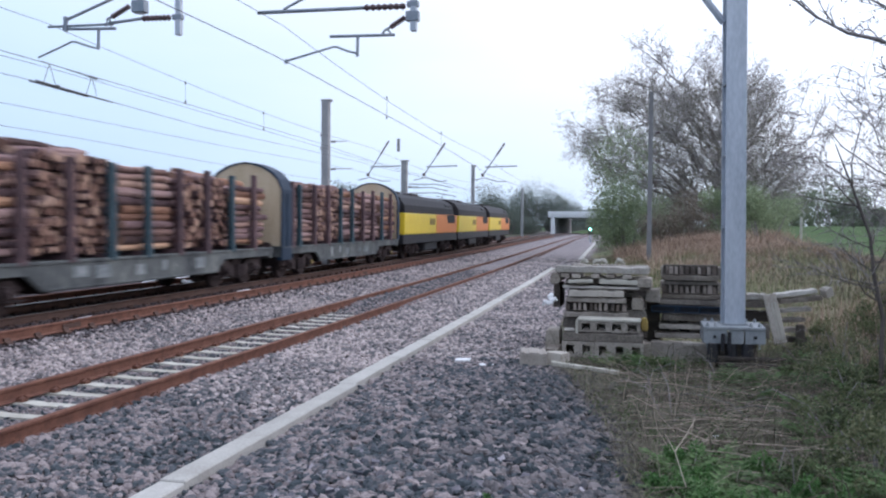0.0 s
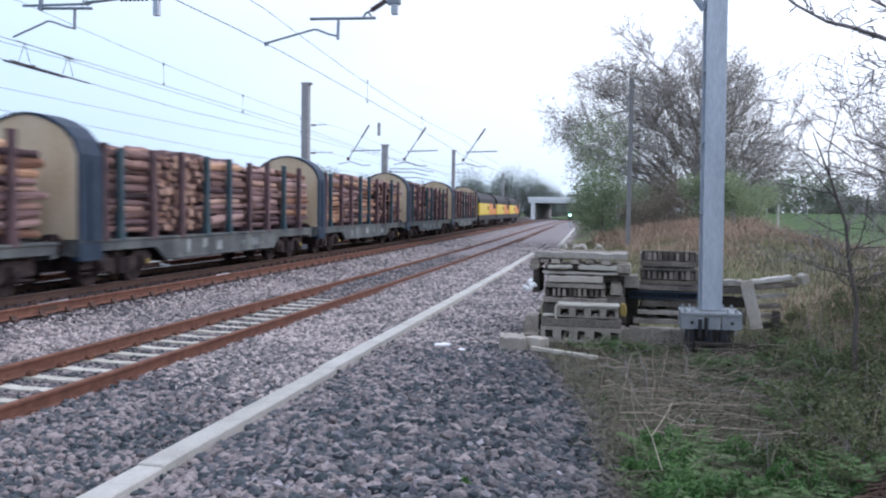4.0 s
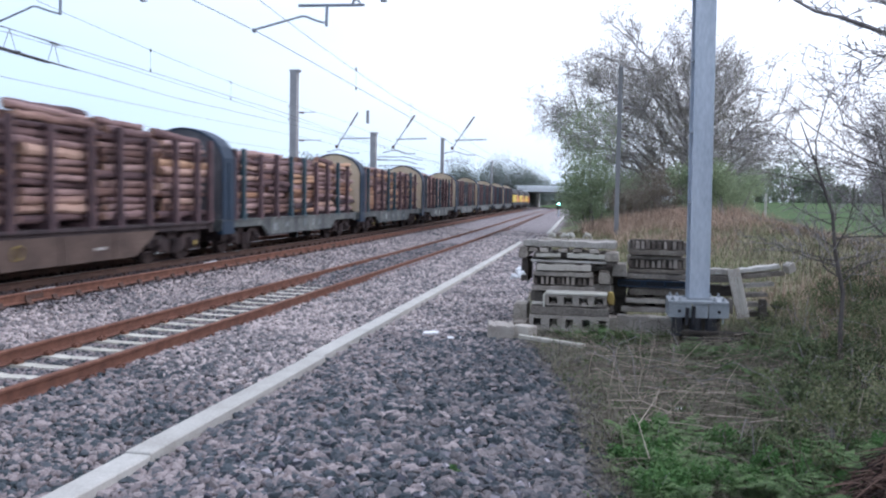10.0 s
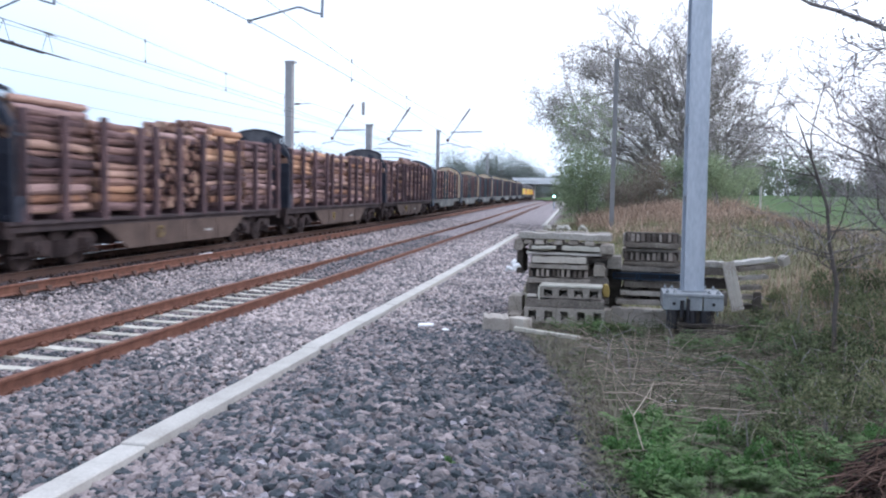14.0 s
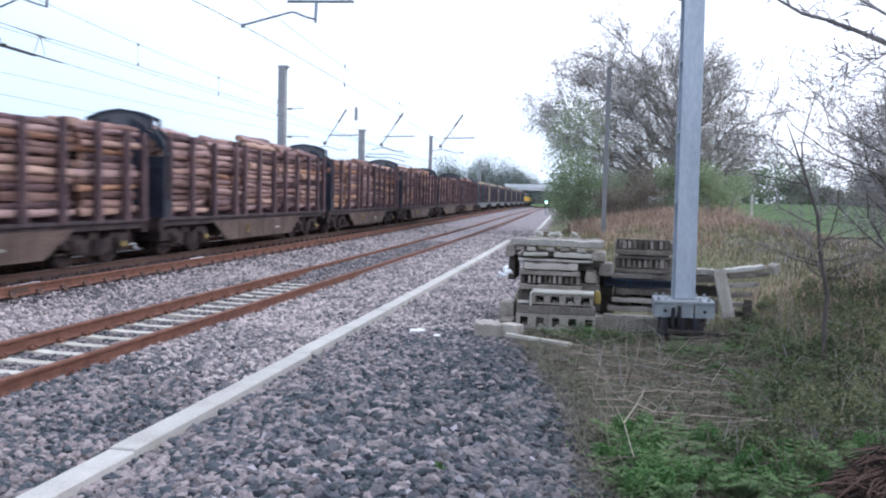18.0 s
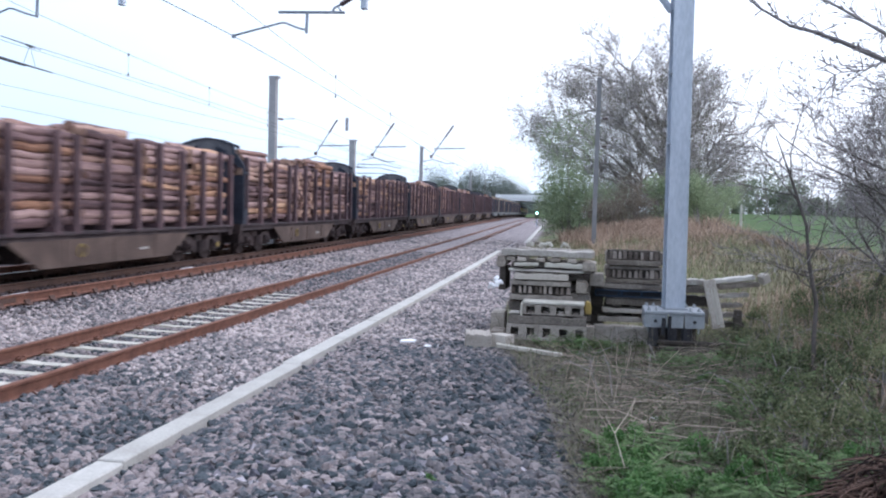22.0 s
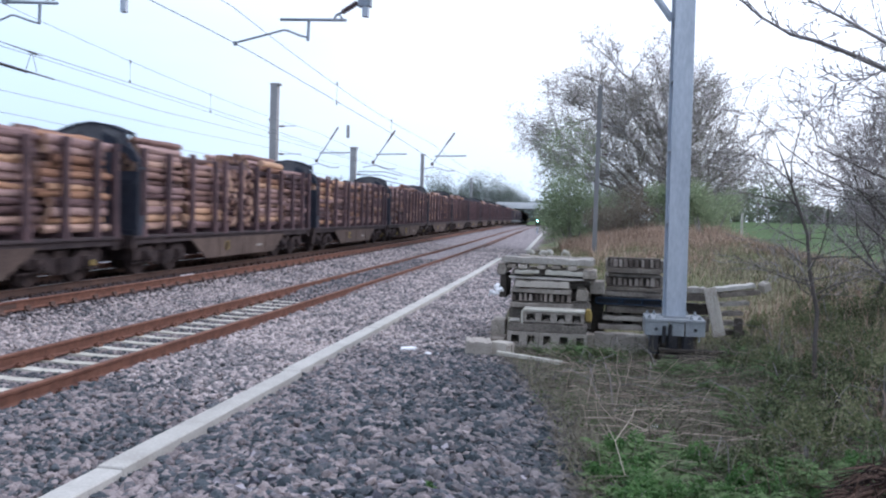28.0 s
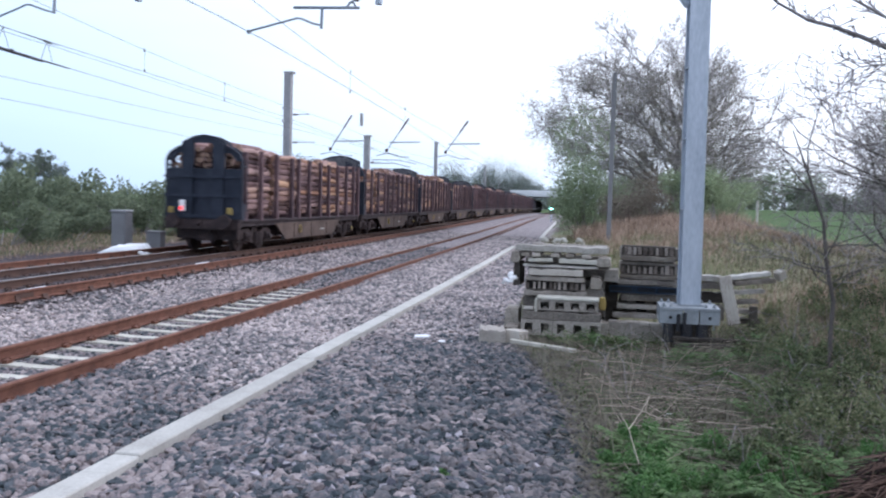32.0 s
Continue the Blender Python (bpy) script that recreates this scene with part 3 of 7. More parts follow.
def wheelset():
    b = Build()
    b.tube((-0.95, 0, 0), (0.95, 0, 0), 0.08, n=8)
    for s in (-1, 1):
        b.tube((s * 0.69, 0, 0), (s * 0.82, 0, 0), 0.46, n=20)
        b.tube((s * 0.66, 0, 0), (s * 0.70, 0, 0), 0.49, n=20)
        b.tube((s * 0.80, 0, 0), (s * 0.86, 0, 0), 0.2, 0.16, n=12)
        for k in range(3):
            a = 2.094 * k
            b.box(s * 0.822 - 0.006, s * 0.822 + 0.006, -0.03, 0.03, 0.22, 0.36, t=Matrix.Rotation(a, 4, "X"))
    return b


WHEELSET = wheelset().mesh("wheelset", GRIME_SHADED)
WHEELS = []


def bogie(parent, y, y25=True):
    """A two-axle bogie with side frames, springs and axle boxes."""
    b = Build()
    for s in (-1, 1):
        x = s * 1.0
        b.prism([(-1.35, 0.60), (-1.25, 0.42), (-0.6, 0.36), (-0.35, 0.24), (0.35, 0.24), (0.6, 0.36), (1.25, 0.42), (1.35, 0.60), (1.2, 0.72), (0.6, 0.74), (0.4, 0.60),
                 (-0.4, 0.60), (-0.6, 0.74), (-1.2, 0.72)], x - 0.06, x + 0.06, "x")
        for a in (-0.9, 0.9):
            b.box(x - 0.06 + s * 0.04, x + 0.10 * s + 0.06, a - 0.16, a + 0.16, 0.34, 0.62)
            b.tube((x + s * 0.1, a, 0.46), (x + s * 0.22, a, 0.46), 0.12, 0.1, 10)
            for o in (-0.2, 0.2):
                b.tube((x, a + o, 0.52), (x, a + o, 0.78), 0.06, n=8)
        b.tube((x + s * 0.12, -0.12, 0.25), (x + s * 0.12, -0.12, 0.62), 0.08, n=8)
        b.tube((x + s * 0.12, 0.12, 0.25), (x + s * 0.12, 0.12, 0.62), 0.08, n=8)
        b.box(x - 0.04, x + 0.04, -1.5, 1.5, 0.30, 0.34)
    b.box(-1.0, 1.0, -0.22, 0.22, 0.45, 0.78)
    bg = part("bogie", b, GRIME_SHADED, parent, at=pose(0, y, 0))
    for a in (-0.9, 0.9):
        w = part("wheelset", WHEELSET, None, bg)
        w.matrix_parent_inverse = Matrix.Translation((0, a, 0.46))
        WHEELS.append(w)
    for a in (-0.9, 0.9):
        part("axle_cap", Build().tube((1.2, a, 0.46), (1.245, a, 0.46), 0.085, 0.075, 10), ORANGE_TAG if y25 and a > 0 else GRIME_SHADED, bg)
    return bg


ARCH = [(-1.30, 1.05), (1.30, 1.05), (1.30, 2.95), (1.20, 3.14), (0.93, 3.33), (0.74, 3.40), (0.74, 3.50), (0.36, 3.68), (0.0, 3.74), (-0.36, 3.68), (-0.74, 3.50),
        (-0.74, 3.40), (-0.93, 3.33), (-1.20, 3.14), (-1.30, 2.95)]
SMOOTH_ARCH = [(-1.30, 1.05), (1.30, 1.05), (1.30, 2.80), (1.18, 3.14), (0.95, 3.38), (0.62, 3.56), (0.3, 3.66), (0.0, 3.69), (-0.3, 3.66), (-0.62, 3.56), (-0.95, 3.38),
               (-1.18, 3.14), (-1.30, 2.80)]
SMOOTH_ARCH = [(p, q + 0.09 * (q > 2.5)) for p, q in SMOOTH_ARCH]


def hoop(b, outer, y0, y1, th):
    """A band of sheet steel round an outline, open below."""
    ring = [(p, q) for p, q in [outer[1]] + outer[2:] + [outer[0]]]
    inn = [(p - math.copysign(th, p) if abs(p) > 0.2 else p, q - th * (0.3 if q < 2.9 else 1.0) * (0 if q < 1.2 else 1)) for p, q in ring]
    o = len(b.v)
    n = len(ring)
    for y in (y0, y1):
        b.v += [(p, y, q) for p, q in ring] + [(p, y, q) for p, q in inn]
    for i in range(n - 1):
        b.face(o + i, o + i + 1, o + 2 * n + i + 1, o + 2 * n + i)
        b.face(o + n + i, o + 3 * n + i, o + 3 * n + i + 1, o + n + i + 1)
        b.face(o + i, o + n + i, o + n + i + 1, o + i + 1)
        b.face(o + 2 * n + i, o + 2 * n + i + 1, o + 3 * n + i + 1, o + 3 * n + i)
    for i in (0, n - 1):
        b.face(o + i, o + 2 * n + i, o + 3 * n + i, o + n + i)


def bulkhead_solid(parent, y, lining=None):
    """Solid domed bulkhead at the rear: a plywood face in a deep blue steel hood that reaches forward over the load."""
    b = Build()
    hoop(b, SMOOTH_ARCH, y - 0.06, y + 0.78, 0.05)
    bk = part("bulkhead", b, BULK_BLUE, parent, "dark blue domed steel bulkhead")
    for x in (-1.0, -0.5, 0.0, 0.5, 1.0):
        part("rib", Build().box(x - 0.05, x + 0.05, y + 0.035, y + 0.13, 1.1, 3.2), BULK_BLUE, bk)
    for a in (-1, 1):
        part("strap", Build().box(*sorted((a * 1.302, a * 1.33)), y + 0.30, y + 0.38, 1.05, 2.75), BULK_BLUE, bk)
        part("skirt", Build().box(*sorted((a * 1.12, a * 1.30)), y - 0.06, y + 0.76, 0.62, 1.045), BULK_BLUE, bk)
    lin = [(p * 0.955, 1.08 + (q - 1.05) * 0.97) for p, q in SMOOTH_ARCH]
    part("lining", Build().prism(lin, y - 0.03, y + 0.03), lining or BULK_TAN, bk, "" if lining else "tan plywood face")


def bulkhead_open(parent, y, mat, end):
    """Stepped bulkhead: a plated lower half and crown with a row of openings between, two wide ribs and a rim."""
    y0, y1 = y - 0.03, y + 0.03
    bk = part("bulkhead", Build().prism([(-1.30, 1.05), (1.30, 1.05), (1.30, 2.66), (-1.30, 2.66)], y0, y1), mat, parent, "dark steel bulkhead with a row of openings")
    lift = [(p * (1.28 if abs(p) < 0.75 and q > 3.3 else 1.12 if abs(p) < 1 and q > 3.3 else 1.0), q + 0.16 * (abs(p) < 0.75 and q > 3.45)) for p, q in ARCH]
    b = Build()
    hoop(b, ARCH if end else lift, y - 0.06, y + 0.06, 0.05)
    part("rim", b, mat, bk)
    b = Build()
    hoop(b, ARCH if end else lift, y + 0.34, y + 0.42, 0.07)
    part("front_arch", b, mat, bk, "second thin steel arch before the load")
    for x, z in ((-1.27, 2.72), (1.27, 2.72), (-0.72, 3.42), (0.72, 3.42)):
        part("spacer", Build().box(x - 0.03, x + 0.03, y + 0.06, y + 0.34, z, z + 0.06), mat, bk)
    for a in (-1, 1):
        part("rib", Build().prism([(a * 0.34, 0.8), (a * 0.70, 0.8), (a * 0.70, 3.44), (a * 0.34, 3.60)][::a], y - 0.14, y - 0.034), mat, bk)
        part("mullion", Build().prism([(a * 0.34, 2.66), (a * 0.70, 2.66), (a * 0.70, 3.47), (a * 0.34, 3.64)][::a], y0, y1), mat, bk)
        part("corner_plate", Build().prism([(a * 0.70, 3.14), (a * 0.90, 3.14), (a * 1.10, 2.9), (a * 1.27, 2.9), (a * 1.18, 3.1), (a * 0.92, 3.29), (a * 0.70, 3.36)][::a], y0 + 0.002, y1 - 0.002), mat, bk)
        part("side_cheek", Build().box(*sorted((a * 1.27, a * 1.30)), y + 0.064, y + 0.336, 1.05, 1.55), mat, bk)
    up = 0.0 if end else 0.14
    part("crown_plate", Build().prism([(-0.92, 3.20 + up), (0.92, 3.20 + up), (0.92, 3.47 + up), (0.44, 3.64 + up), (0.0, 3.72 + up), (-0.44, 3.64 + up), (-0.92, 3.47 + up)] if not end else
                                      [(-0.34, 3.46), (0.34, 3.46), (0.33, 3.64), (0.0, 3.72), (-0.33, 3.64)], y0 + 0.004, y1 - 0.004), mat if end else BULK_GREY, bk)
    for z in (1.10, 1.75, 2.36):
        part("rail_bar", Build().box(-1.28, 1.28, y - 0.18, y - 0.145, z, z + 0.08), mat, bk)
    return bk


BULK_DARK = material("blue-black bulkhead paint", [(0.010, 0.013, 0.022), (0.020, 0.025, 0.040), (0.044, 0.049, 0.066)], 2, 0.65, 0.15, 40)


def wagon(kind, seed):
    """Bogie timber wagon, 14.3 m over headstocks, at rail level, front towards +y."""
    rnd = random.Random(seed)
    teal = kind in ("teal", "end_teal")
    w = thing("timber_wagon", {"teal": "blue-green bogie timber wagon loaded with stacked pine logs", "end_teal": "blue-green timber wagon with a grey-faced bulkhead, loaded with logs",
                               "brown": "rust-brown bogie timber wagon loaded with stacked pine logs", "last": "rust-brown rearmost timber wagon carrying a red tail lamp"}[kind],
              "freight wagon", group="timber wagons of the train")
    h = 7.15
    sole = SOLE_TEAL if teal else SOLE_BROWN
    b = Build()
    if teal:
        for s in (-1, 1):
            x = sorted((s * 1.20, s * 1.27))
            b.prism([(-h, 0.80), (-4.0, 0.80), (-3.5, 0.46), (3.5, 0.46), (4.0, 0.80), (h, 0.80), (h, 1.05), (-h, 1.05)], *x, "x")
            b.box(s * 1.24 - 0.05, s * 1.24 + 0.06, -h, h, 1.0, 1.06)
            b.box(s * 1.24 - 0.05, s * 1.24 + 0.05, -3.4, 3.4, 0.48, 0.52)
    else:
        for s in (-1, 1):
            b.box(s * 1.19 - 0.04, s * 1.19 + 0.02, -h, h, 0.82, 0.97)
            b.box(s * 1.22 - 0.06, s * 1.22 + 0.07, -h, h, 0.97, 1.05)
            part("side_plate", Build().prism([(-3.9, 0.88), (-2.8, 0.27), (3.0, 0.27), (4.1, 0.88)][::-1], *sorted((s * 1.215, s * 1.25)), "x"), sole, w, "dirt-caked trapezoid side plate", bevel=0.006)
            for y in (-1.9, 0.1, 2.1):
                part("plate_rib", Build().box(*sorted((s * 1.252, s * 1.268)), y - 0.02, y + 0.02, 0.31, 0.86), sole, w)
    part("underframe", b, sole if teal else FRAME_DARK, w, bevel=0.008)
    b = Build().box(-1.2, 1.2, -h, h, 1.0, 1.05).box(-0.25, 0.25, -h + 0.2, h - 0.2, 0.6, 1.0)
    for y in (-h + 0.1, h - 0.1):
        b.box(-1.25, 1.25, y - 0.1, y + 0.1, 0.72, 1.04)
    for y in np.arange(-6.0, 6.1, 1.5).tolist():
        b.box(-1.15, 1.15, y - 0.06, y + 0.06, 0.8, 1.0)
    part("deck", b, GRIME_SHADED if not teal else SOLE_TEAL, w)
    posts = [-5.5 + 1.42 * (k - 1) for k in range(10)] if teal else [-6.6, -5.25, -3.8, -2.22, -1.47, -0.2, 1.2, 2.35, 3.65, 5.0, 6.2, 7.0]
    posts[0] = max(posts[0], -6.15) if teal else posts[0]
    for y in posts:
        part("bolster", Build().box(-1.25, 1.25, y - 0.1, y + 0.1, 1.05, 1.16), STAN_BROWN, w)
    for k, y in enumerate(posts):
        for s in (-1, 1):
            hgt = (3.16 if teal else 3.24) + rnd.uniform(-0.06, 0.09)
            c = Build()
            c.prism([(s * 1.18, y - 0.085), (s * 1.30, y - 0.085), (s * 1.30, y + 0.085), (s * 1.18, y + 0.085)][::s], 1.05, hgt, "z")
            c.prism([(s * 1.17, y - 0.11), (s * 1.31, y - 0.11), (s * 1.31, y + 0.11), (s * 1.17, y + 0.11)][::s], 1.0, 1.32, "z")
            blue = teal and k in (1, 4, 5, 8)
            part("stanchion", c, TEAL if blue else STAN_BROWN, w, "blue-green steel stanchion" if blue else "")
    for y in (-5.2, 5.2):
        bogie(w, y, rnd.random() < 0.5)
    for s in (-1, 1):
        for x in (-0.87, 0.87):
            c = Build().tube((x, s * h, 0.98), (x, s * (h + 0.22), 0.98), 0.1, n=10).tube((x, s * (h + 0.22), 0.98), (x, s * (h + 0.27), 0.98), 0.23, 0.22, 14)
            part("buffer", c, GRIME_SHADED, w)
        part("coupling", Build().sweep([(0, s * h, 0.95), (0, s * (h + 0.2), 0.86), (0, s * (h + 0.3), 0.92)], [0.04] * 3, 6), GRIME_SHADED, w)
    if teal:
        bulkhead_solid(w, -h + 0.08, BULK_GREY if kind == "end_teal" else None)
    else:
        bulkhead_open(w, -h + 0.2, BULK_DARK, kind == "last")
    # underframe gear
    # added dark box and bars that block the view under the wagon, for shade
    b = Build().box(-0.32, 0.32, -h + 0.3, h - 0.3, 0.34, 0.62)
    for x in (-0.7, 0.62):
        b.tube((x, -h + 0.4, 0.5), (x, h - 0.4, 0.52), 0.045, n=6)
    part("brake_rigging", b, GRIME_SHADED, w)
    for y in (-6.6, -3.1, 3.1, 6.6):
        part("cross_beam", Build().box(-1.05, 1.05, y - 0.12, y + 0.12, 0.4, 0.85), GRIME_SHADED, w)
    part("brake_gear", Build().box(-0.5, 0.5, -2.6, -1.7, 0.42, 0.8), GRIME_SHADED, w)
    part("air_tank", Build().tube((-0.45, 1.5, 0.6), (-0.45, 2.8, 0.6), 0.2, n=12), GRIME_SHADED, w)
    part("valve_box", Build().box(0.7, 1.05, 0.4, 1.2, 0.55, 0.85), GRIME_SHADED, w)
    if teal:
        for k in range(5):
            y = -2.6 + 1.2 * k + rnd.uniform(-0.4, 0.4)
            q = rnd.uniform(0.08, 0.3)
            part("data_panel", Build().box(1.271, 1.275, y - q, y + q, rnd.uniform(0.58, 0.7), rnd.uniform(0.8, 0.95)), PANEL, w, "worn pale painted panel")
    else:
        part("data_panel", Build().box(1.252, 1.256, 1.3, 1.75, 0.52, 0.58), PANEL_WHITE, w, "white painted marking")
        part("brake_wheel", Build().sweep([(1.285, -1.3 + 0.14 * math.cos(a), 0.62 + 0.14 * math.sin(a)) for a in np.linspace(0, 6.283, 13).tolist()], [0.018] * 13, 5), ORANGE_TAG, w, "worn yellow brake handwheel")
    n = 5
    gap = 0.16 if teal else 0.08
    start = -h + (0.90 if teal else 0.5)
    ln = (h - 0.05 - start - gap * (n - 1)) / n
    for k in range(n):
        stack(w, start + k * (ln + gap), ln, seed * 10 + k, rnd.uniform(2.85, 3.22) if teal else rnd.uniform(3.08, 3.42), (seed, k) in ((11, 3), (12, 1), (13, 1), (13, 3), (33, 2)))
    return w


PANEL = material("worn painted panel", [(0.09, 0.11, 0.115), (0.19, 0.21, 0.215), (0.36, 0.375, 0.37)], 4, 0.8, 0.1, 30, each=0.3)
PANEL_WHITE = material("white stencil paint", [(0.26, 0.25, 0.23), (0.42, 0.41, 0.39)], 4, 0.8, 0.05, 30)


def locomotive():
    """Diesel locomotive, 14.3 m, front towards +y."""
    w = thing("diesel_locomotive", "yellow and orange diesel locomotive with a black roof", "locomotive", group="locomotives of the train")
    h = 7.0
    b = Build().box(-1.3, 1.3, -h, h, 0.78, 1.26)
    part("underframe", b, BLACK, w, bevel=0.02)
    low = [(-1.32, 1.26), (1.32, 1.26), (1.34, 2.35), (-1.34, 2.35)]
    part("body_yellow", Build().prism(low, -h + 0.15, 0.6), YELLOW, w, "yellow painted bodyside", bevel=0.03)
    part("body_orange", Build().prism(low, 0.6, h - 0.05), ORANGE, w, "orange painted bodyside and nose", bevel=0.03)
    for s in (-1, 1):
        part("louvre", Build().prism([(-1.2, 1.75), (0.2, 1.75), (0.2, 2.1), (-1.2, 2.1)], *sorted((s * 1.342, s * 1.348)), "x"), ORANGE_TAG, w)
        part("cab_panel", Build().prism([(3.9, 1.85), (6.2, 1.85), (6.2, 2.34), (3.6, 2.34)], *sorted((s * 1.342, s * 1.348)), "x"), LOCO_BLACK, w)
    roof = [(-1.33, 2.35), (1.33, 2.35), (1.29, 2.75), (1.05, 3.12), (0.6, 3.34), (0.0, 3.40), (-0.6, 3.34), (-1.05, 3.12), (-1.29, 2.75)]
    part("roof", Build().prism(roof, -h + 0.15, h - 1.2), LOCO_BLACK, w, bevel=0.02)
    cab = [(-1.3, 2.1), (1.3, 2.1), (1.24, 2.95), (0.8, 3.25), (-0.8, 3.25), (-1.24, 2.95)]
    part("cab", Build().prism(cab, h - 3.2, h - 1.15), LOCO_BLACK, w, bevel=0.02)
    for s in (-1, 1):
        part("cab_window", Build().prism([(s * 1.285, 2.3), (s * 1.315, 2.3), (s * 1.27, 2.8), (s * 1.24, 2.8)][::s], h - 2.9, h - 2.1), DARK_GLASS, w)
        for k in range(4):
            part("grille", Build().prism([(s * 1.30, 2.4), (s * 1.335, 2.4), (s * 1.285, 2.62), (s * 1.25, 2.62)][::s], -h + 0.8 + k * 2.0, -h + 2.2 + k * 2.0), GRIME_SHADED, w)
    part("exhaust", Build().box(-0.3, 0.3, -1.2, 0.4, 3.36, 3.5), GRIME_SHADED, w, bevel=0.04)
    part("fan_housing", Build().tube((0, -4.6, 3.3), (0, -4.6, 3.46), 0.5, n=16), GRIME_SHADED, w)
    part("fuel_tank", Build().box(-1.15, 1.15, -1.6, 1.6, 0.3, 0.8), BLACK, w, bevel=0.08)
    for y in (-4.3, 4.3):
        bogie(w, y, False)
    for s in (-1, 1):
        for x in (-0.87, 0.87):
            c = Build().tube((x, s * h, 0.98), (x, s * (h + 0.2), 0.98), 0.1, n=10).tube((x, s * (h + 0.2), 0.98), (x, s * (h + 0.25), 0.98), 0.24, 0.23, 14)
            part("buffer", c, GRIME_SHADED, w)
    return w


def tail_lamp(parent):
    y = -7.15 + 0.02
    b = Build().box(-0.65, -0.49, y - 0.24, y - 0.10, 1.28, 1.64)
    lamp = part("tail_lamp", b, WHITE, parent, "white tail lamp box with a red lens", bevel=0.015)
    part("lens", Build().tube((-0.57, y - 0.24, 1.38), (-0.57, y - 0.27, 1.38), 0.06, n=12), TAIL_RED, lamp, "glowing red lens")
    for x, z in ((1.0, 1.32), (-0.98, 1.32)):
        part("lamp_bracket", Build().box(x - 0.09, x + 0.09, y - 0.14, y - 0.10, z - 0.10, z + 0.10), ORANGE_TAG, parent, "yellowish reflector plate")


TAIL_RED = material("red lamp lens", [(0.6, 0.03, 0.03), (0.7, 0.04, 0.04)], 3, 0.3, 0, 20)
TAIL_RED.node_tree.nodes["Principled BSDF"].inputs["Emission Color"].default_value = (1, 0.08, 0.08, 1)
TAIL_RED.node_tree.nodes["Principled BSDF"].inputs["Emission Strength"].default_value = 1.6

TRAIN = []   # (thing, metres behind the rear of the locomotives)
loco = locomotive()
for k in range(3):
    TRAIN.append((loco if k == 0 else copy_thing(loco, Matrix()), -6.4 - 14.5 * k))
protos = {"teal": [wagon("teal", s) for s in (11, 12, 13)], "end_teal": [wagon("end_teal", 14)], "brown": [wagon("brown", s) for s in (31, 32, 33, 34)], "last": [wagon("last", 41)]}
tail_lamp(protos["last"][0])
taken = set()
for n in range(1, 21):
    kind = "teal" if n <= 6 else "end_teal" if n == 7 else "last" if n == 20 else "brown"
    p = protos[kind][n % len(protos[kind])]
    ob = p if p.name not in taken else copy_thing(p, Matrix())
    taken.add(p.name)
    TRAIN.append((ob, (n - 0.5) * PITCH + (1.15 if n <= 7 else 1.05)))


def front_bulkhead(w):
    """The leading wagon also has a domed bulkhead behind the locomotives."""
    y = 7.0
    b = Build()
    hoop(b, SMOOTH_ARCH, y - 0.06, y + 0.3, 0.05)
    bk = part("bulkhead", b, BULK_BLUE, w, "dark blue domed steel bulkhead")
    part("lining", Build().prism([(p * 0.955, 1.08 + (q - 1.05) * 0.97) for p, q in SMOOTH_ARCH], y - 0.03, y + 0.03), BULK_TAN, bk, "tan plywood face")


front_bulkhead(TRAIN[3][0])


def ahead(t):
    """How far the rear of the locomotives has come along the line."""
    k = t - 16
    return 182.70 + k * (9.05125 + k * (0.0062089 + k * (-0.00230987 + k * (-2.1815e-05 + k * 5.92433e-06)))) - 0.4 * step(0.5, 2.5, t) * step(8, 5, t) + 0.4 * step(25, 28.5, t) + 0.25 * step(31, 32, t)


def on_track(y):
    return pose(-12.46 + bend(y), y, 0.282 + fall(y), math.degrees(math.atan2(fall(y + 4) - fall(y - 4), 8)), 0, heading(y))


def motions():
    for ob, back in TRAIN:
        walk(ob, [(t, on_track(ahead(t) - back)) for t in range(33)])
    turns = [i / 15 for i in range(481)]
    first = WHEELS[0]
    walk(first, [(t, Matrix.Rotation(-(ahead(t) - ahead(0)) / 0.46, 4, "X")) for t in turns])
    act, slot = first.animation_data.action, first.animation_data.action_slot
    for o in scene.objects:
        if o.name.split(".")[0] == "wheelset" and o != first:
            o.rotation_mode = "QUATERNION"
            o.animation_data_create().action = act
            o.animation_data.action_slot = slot


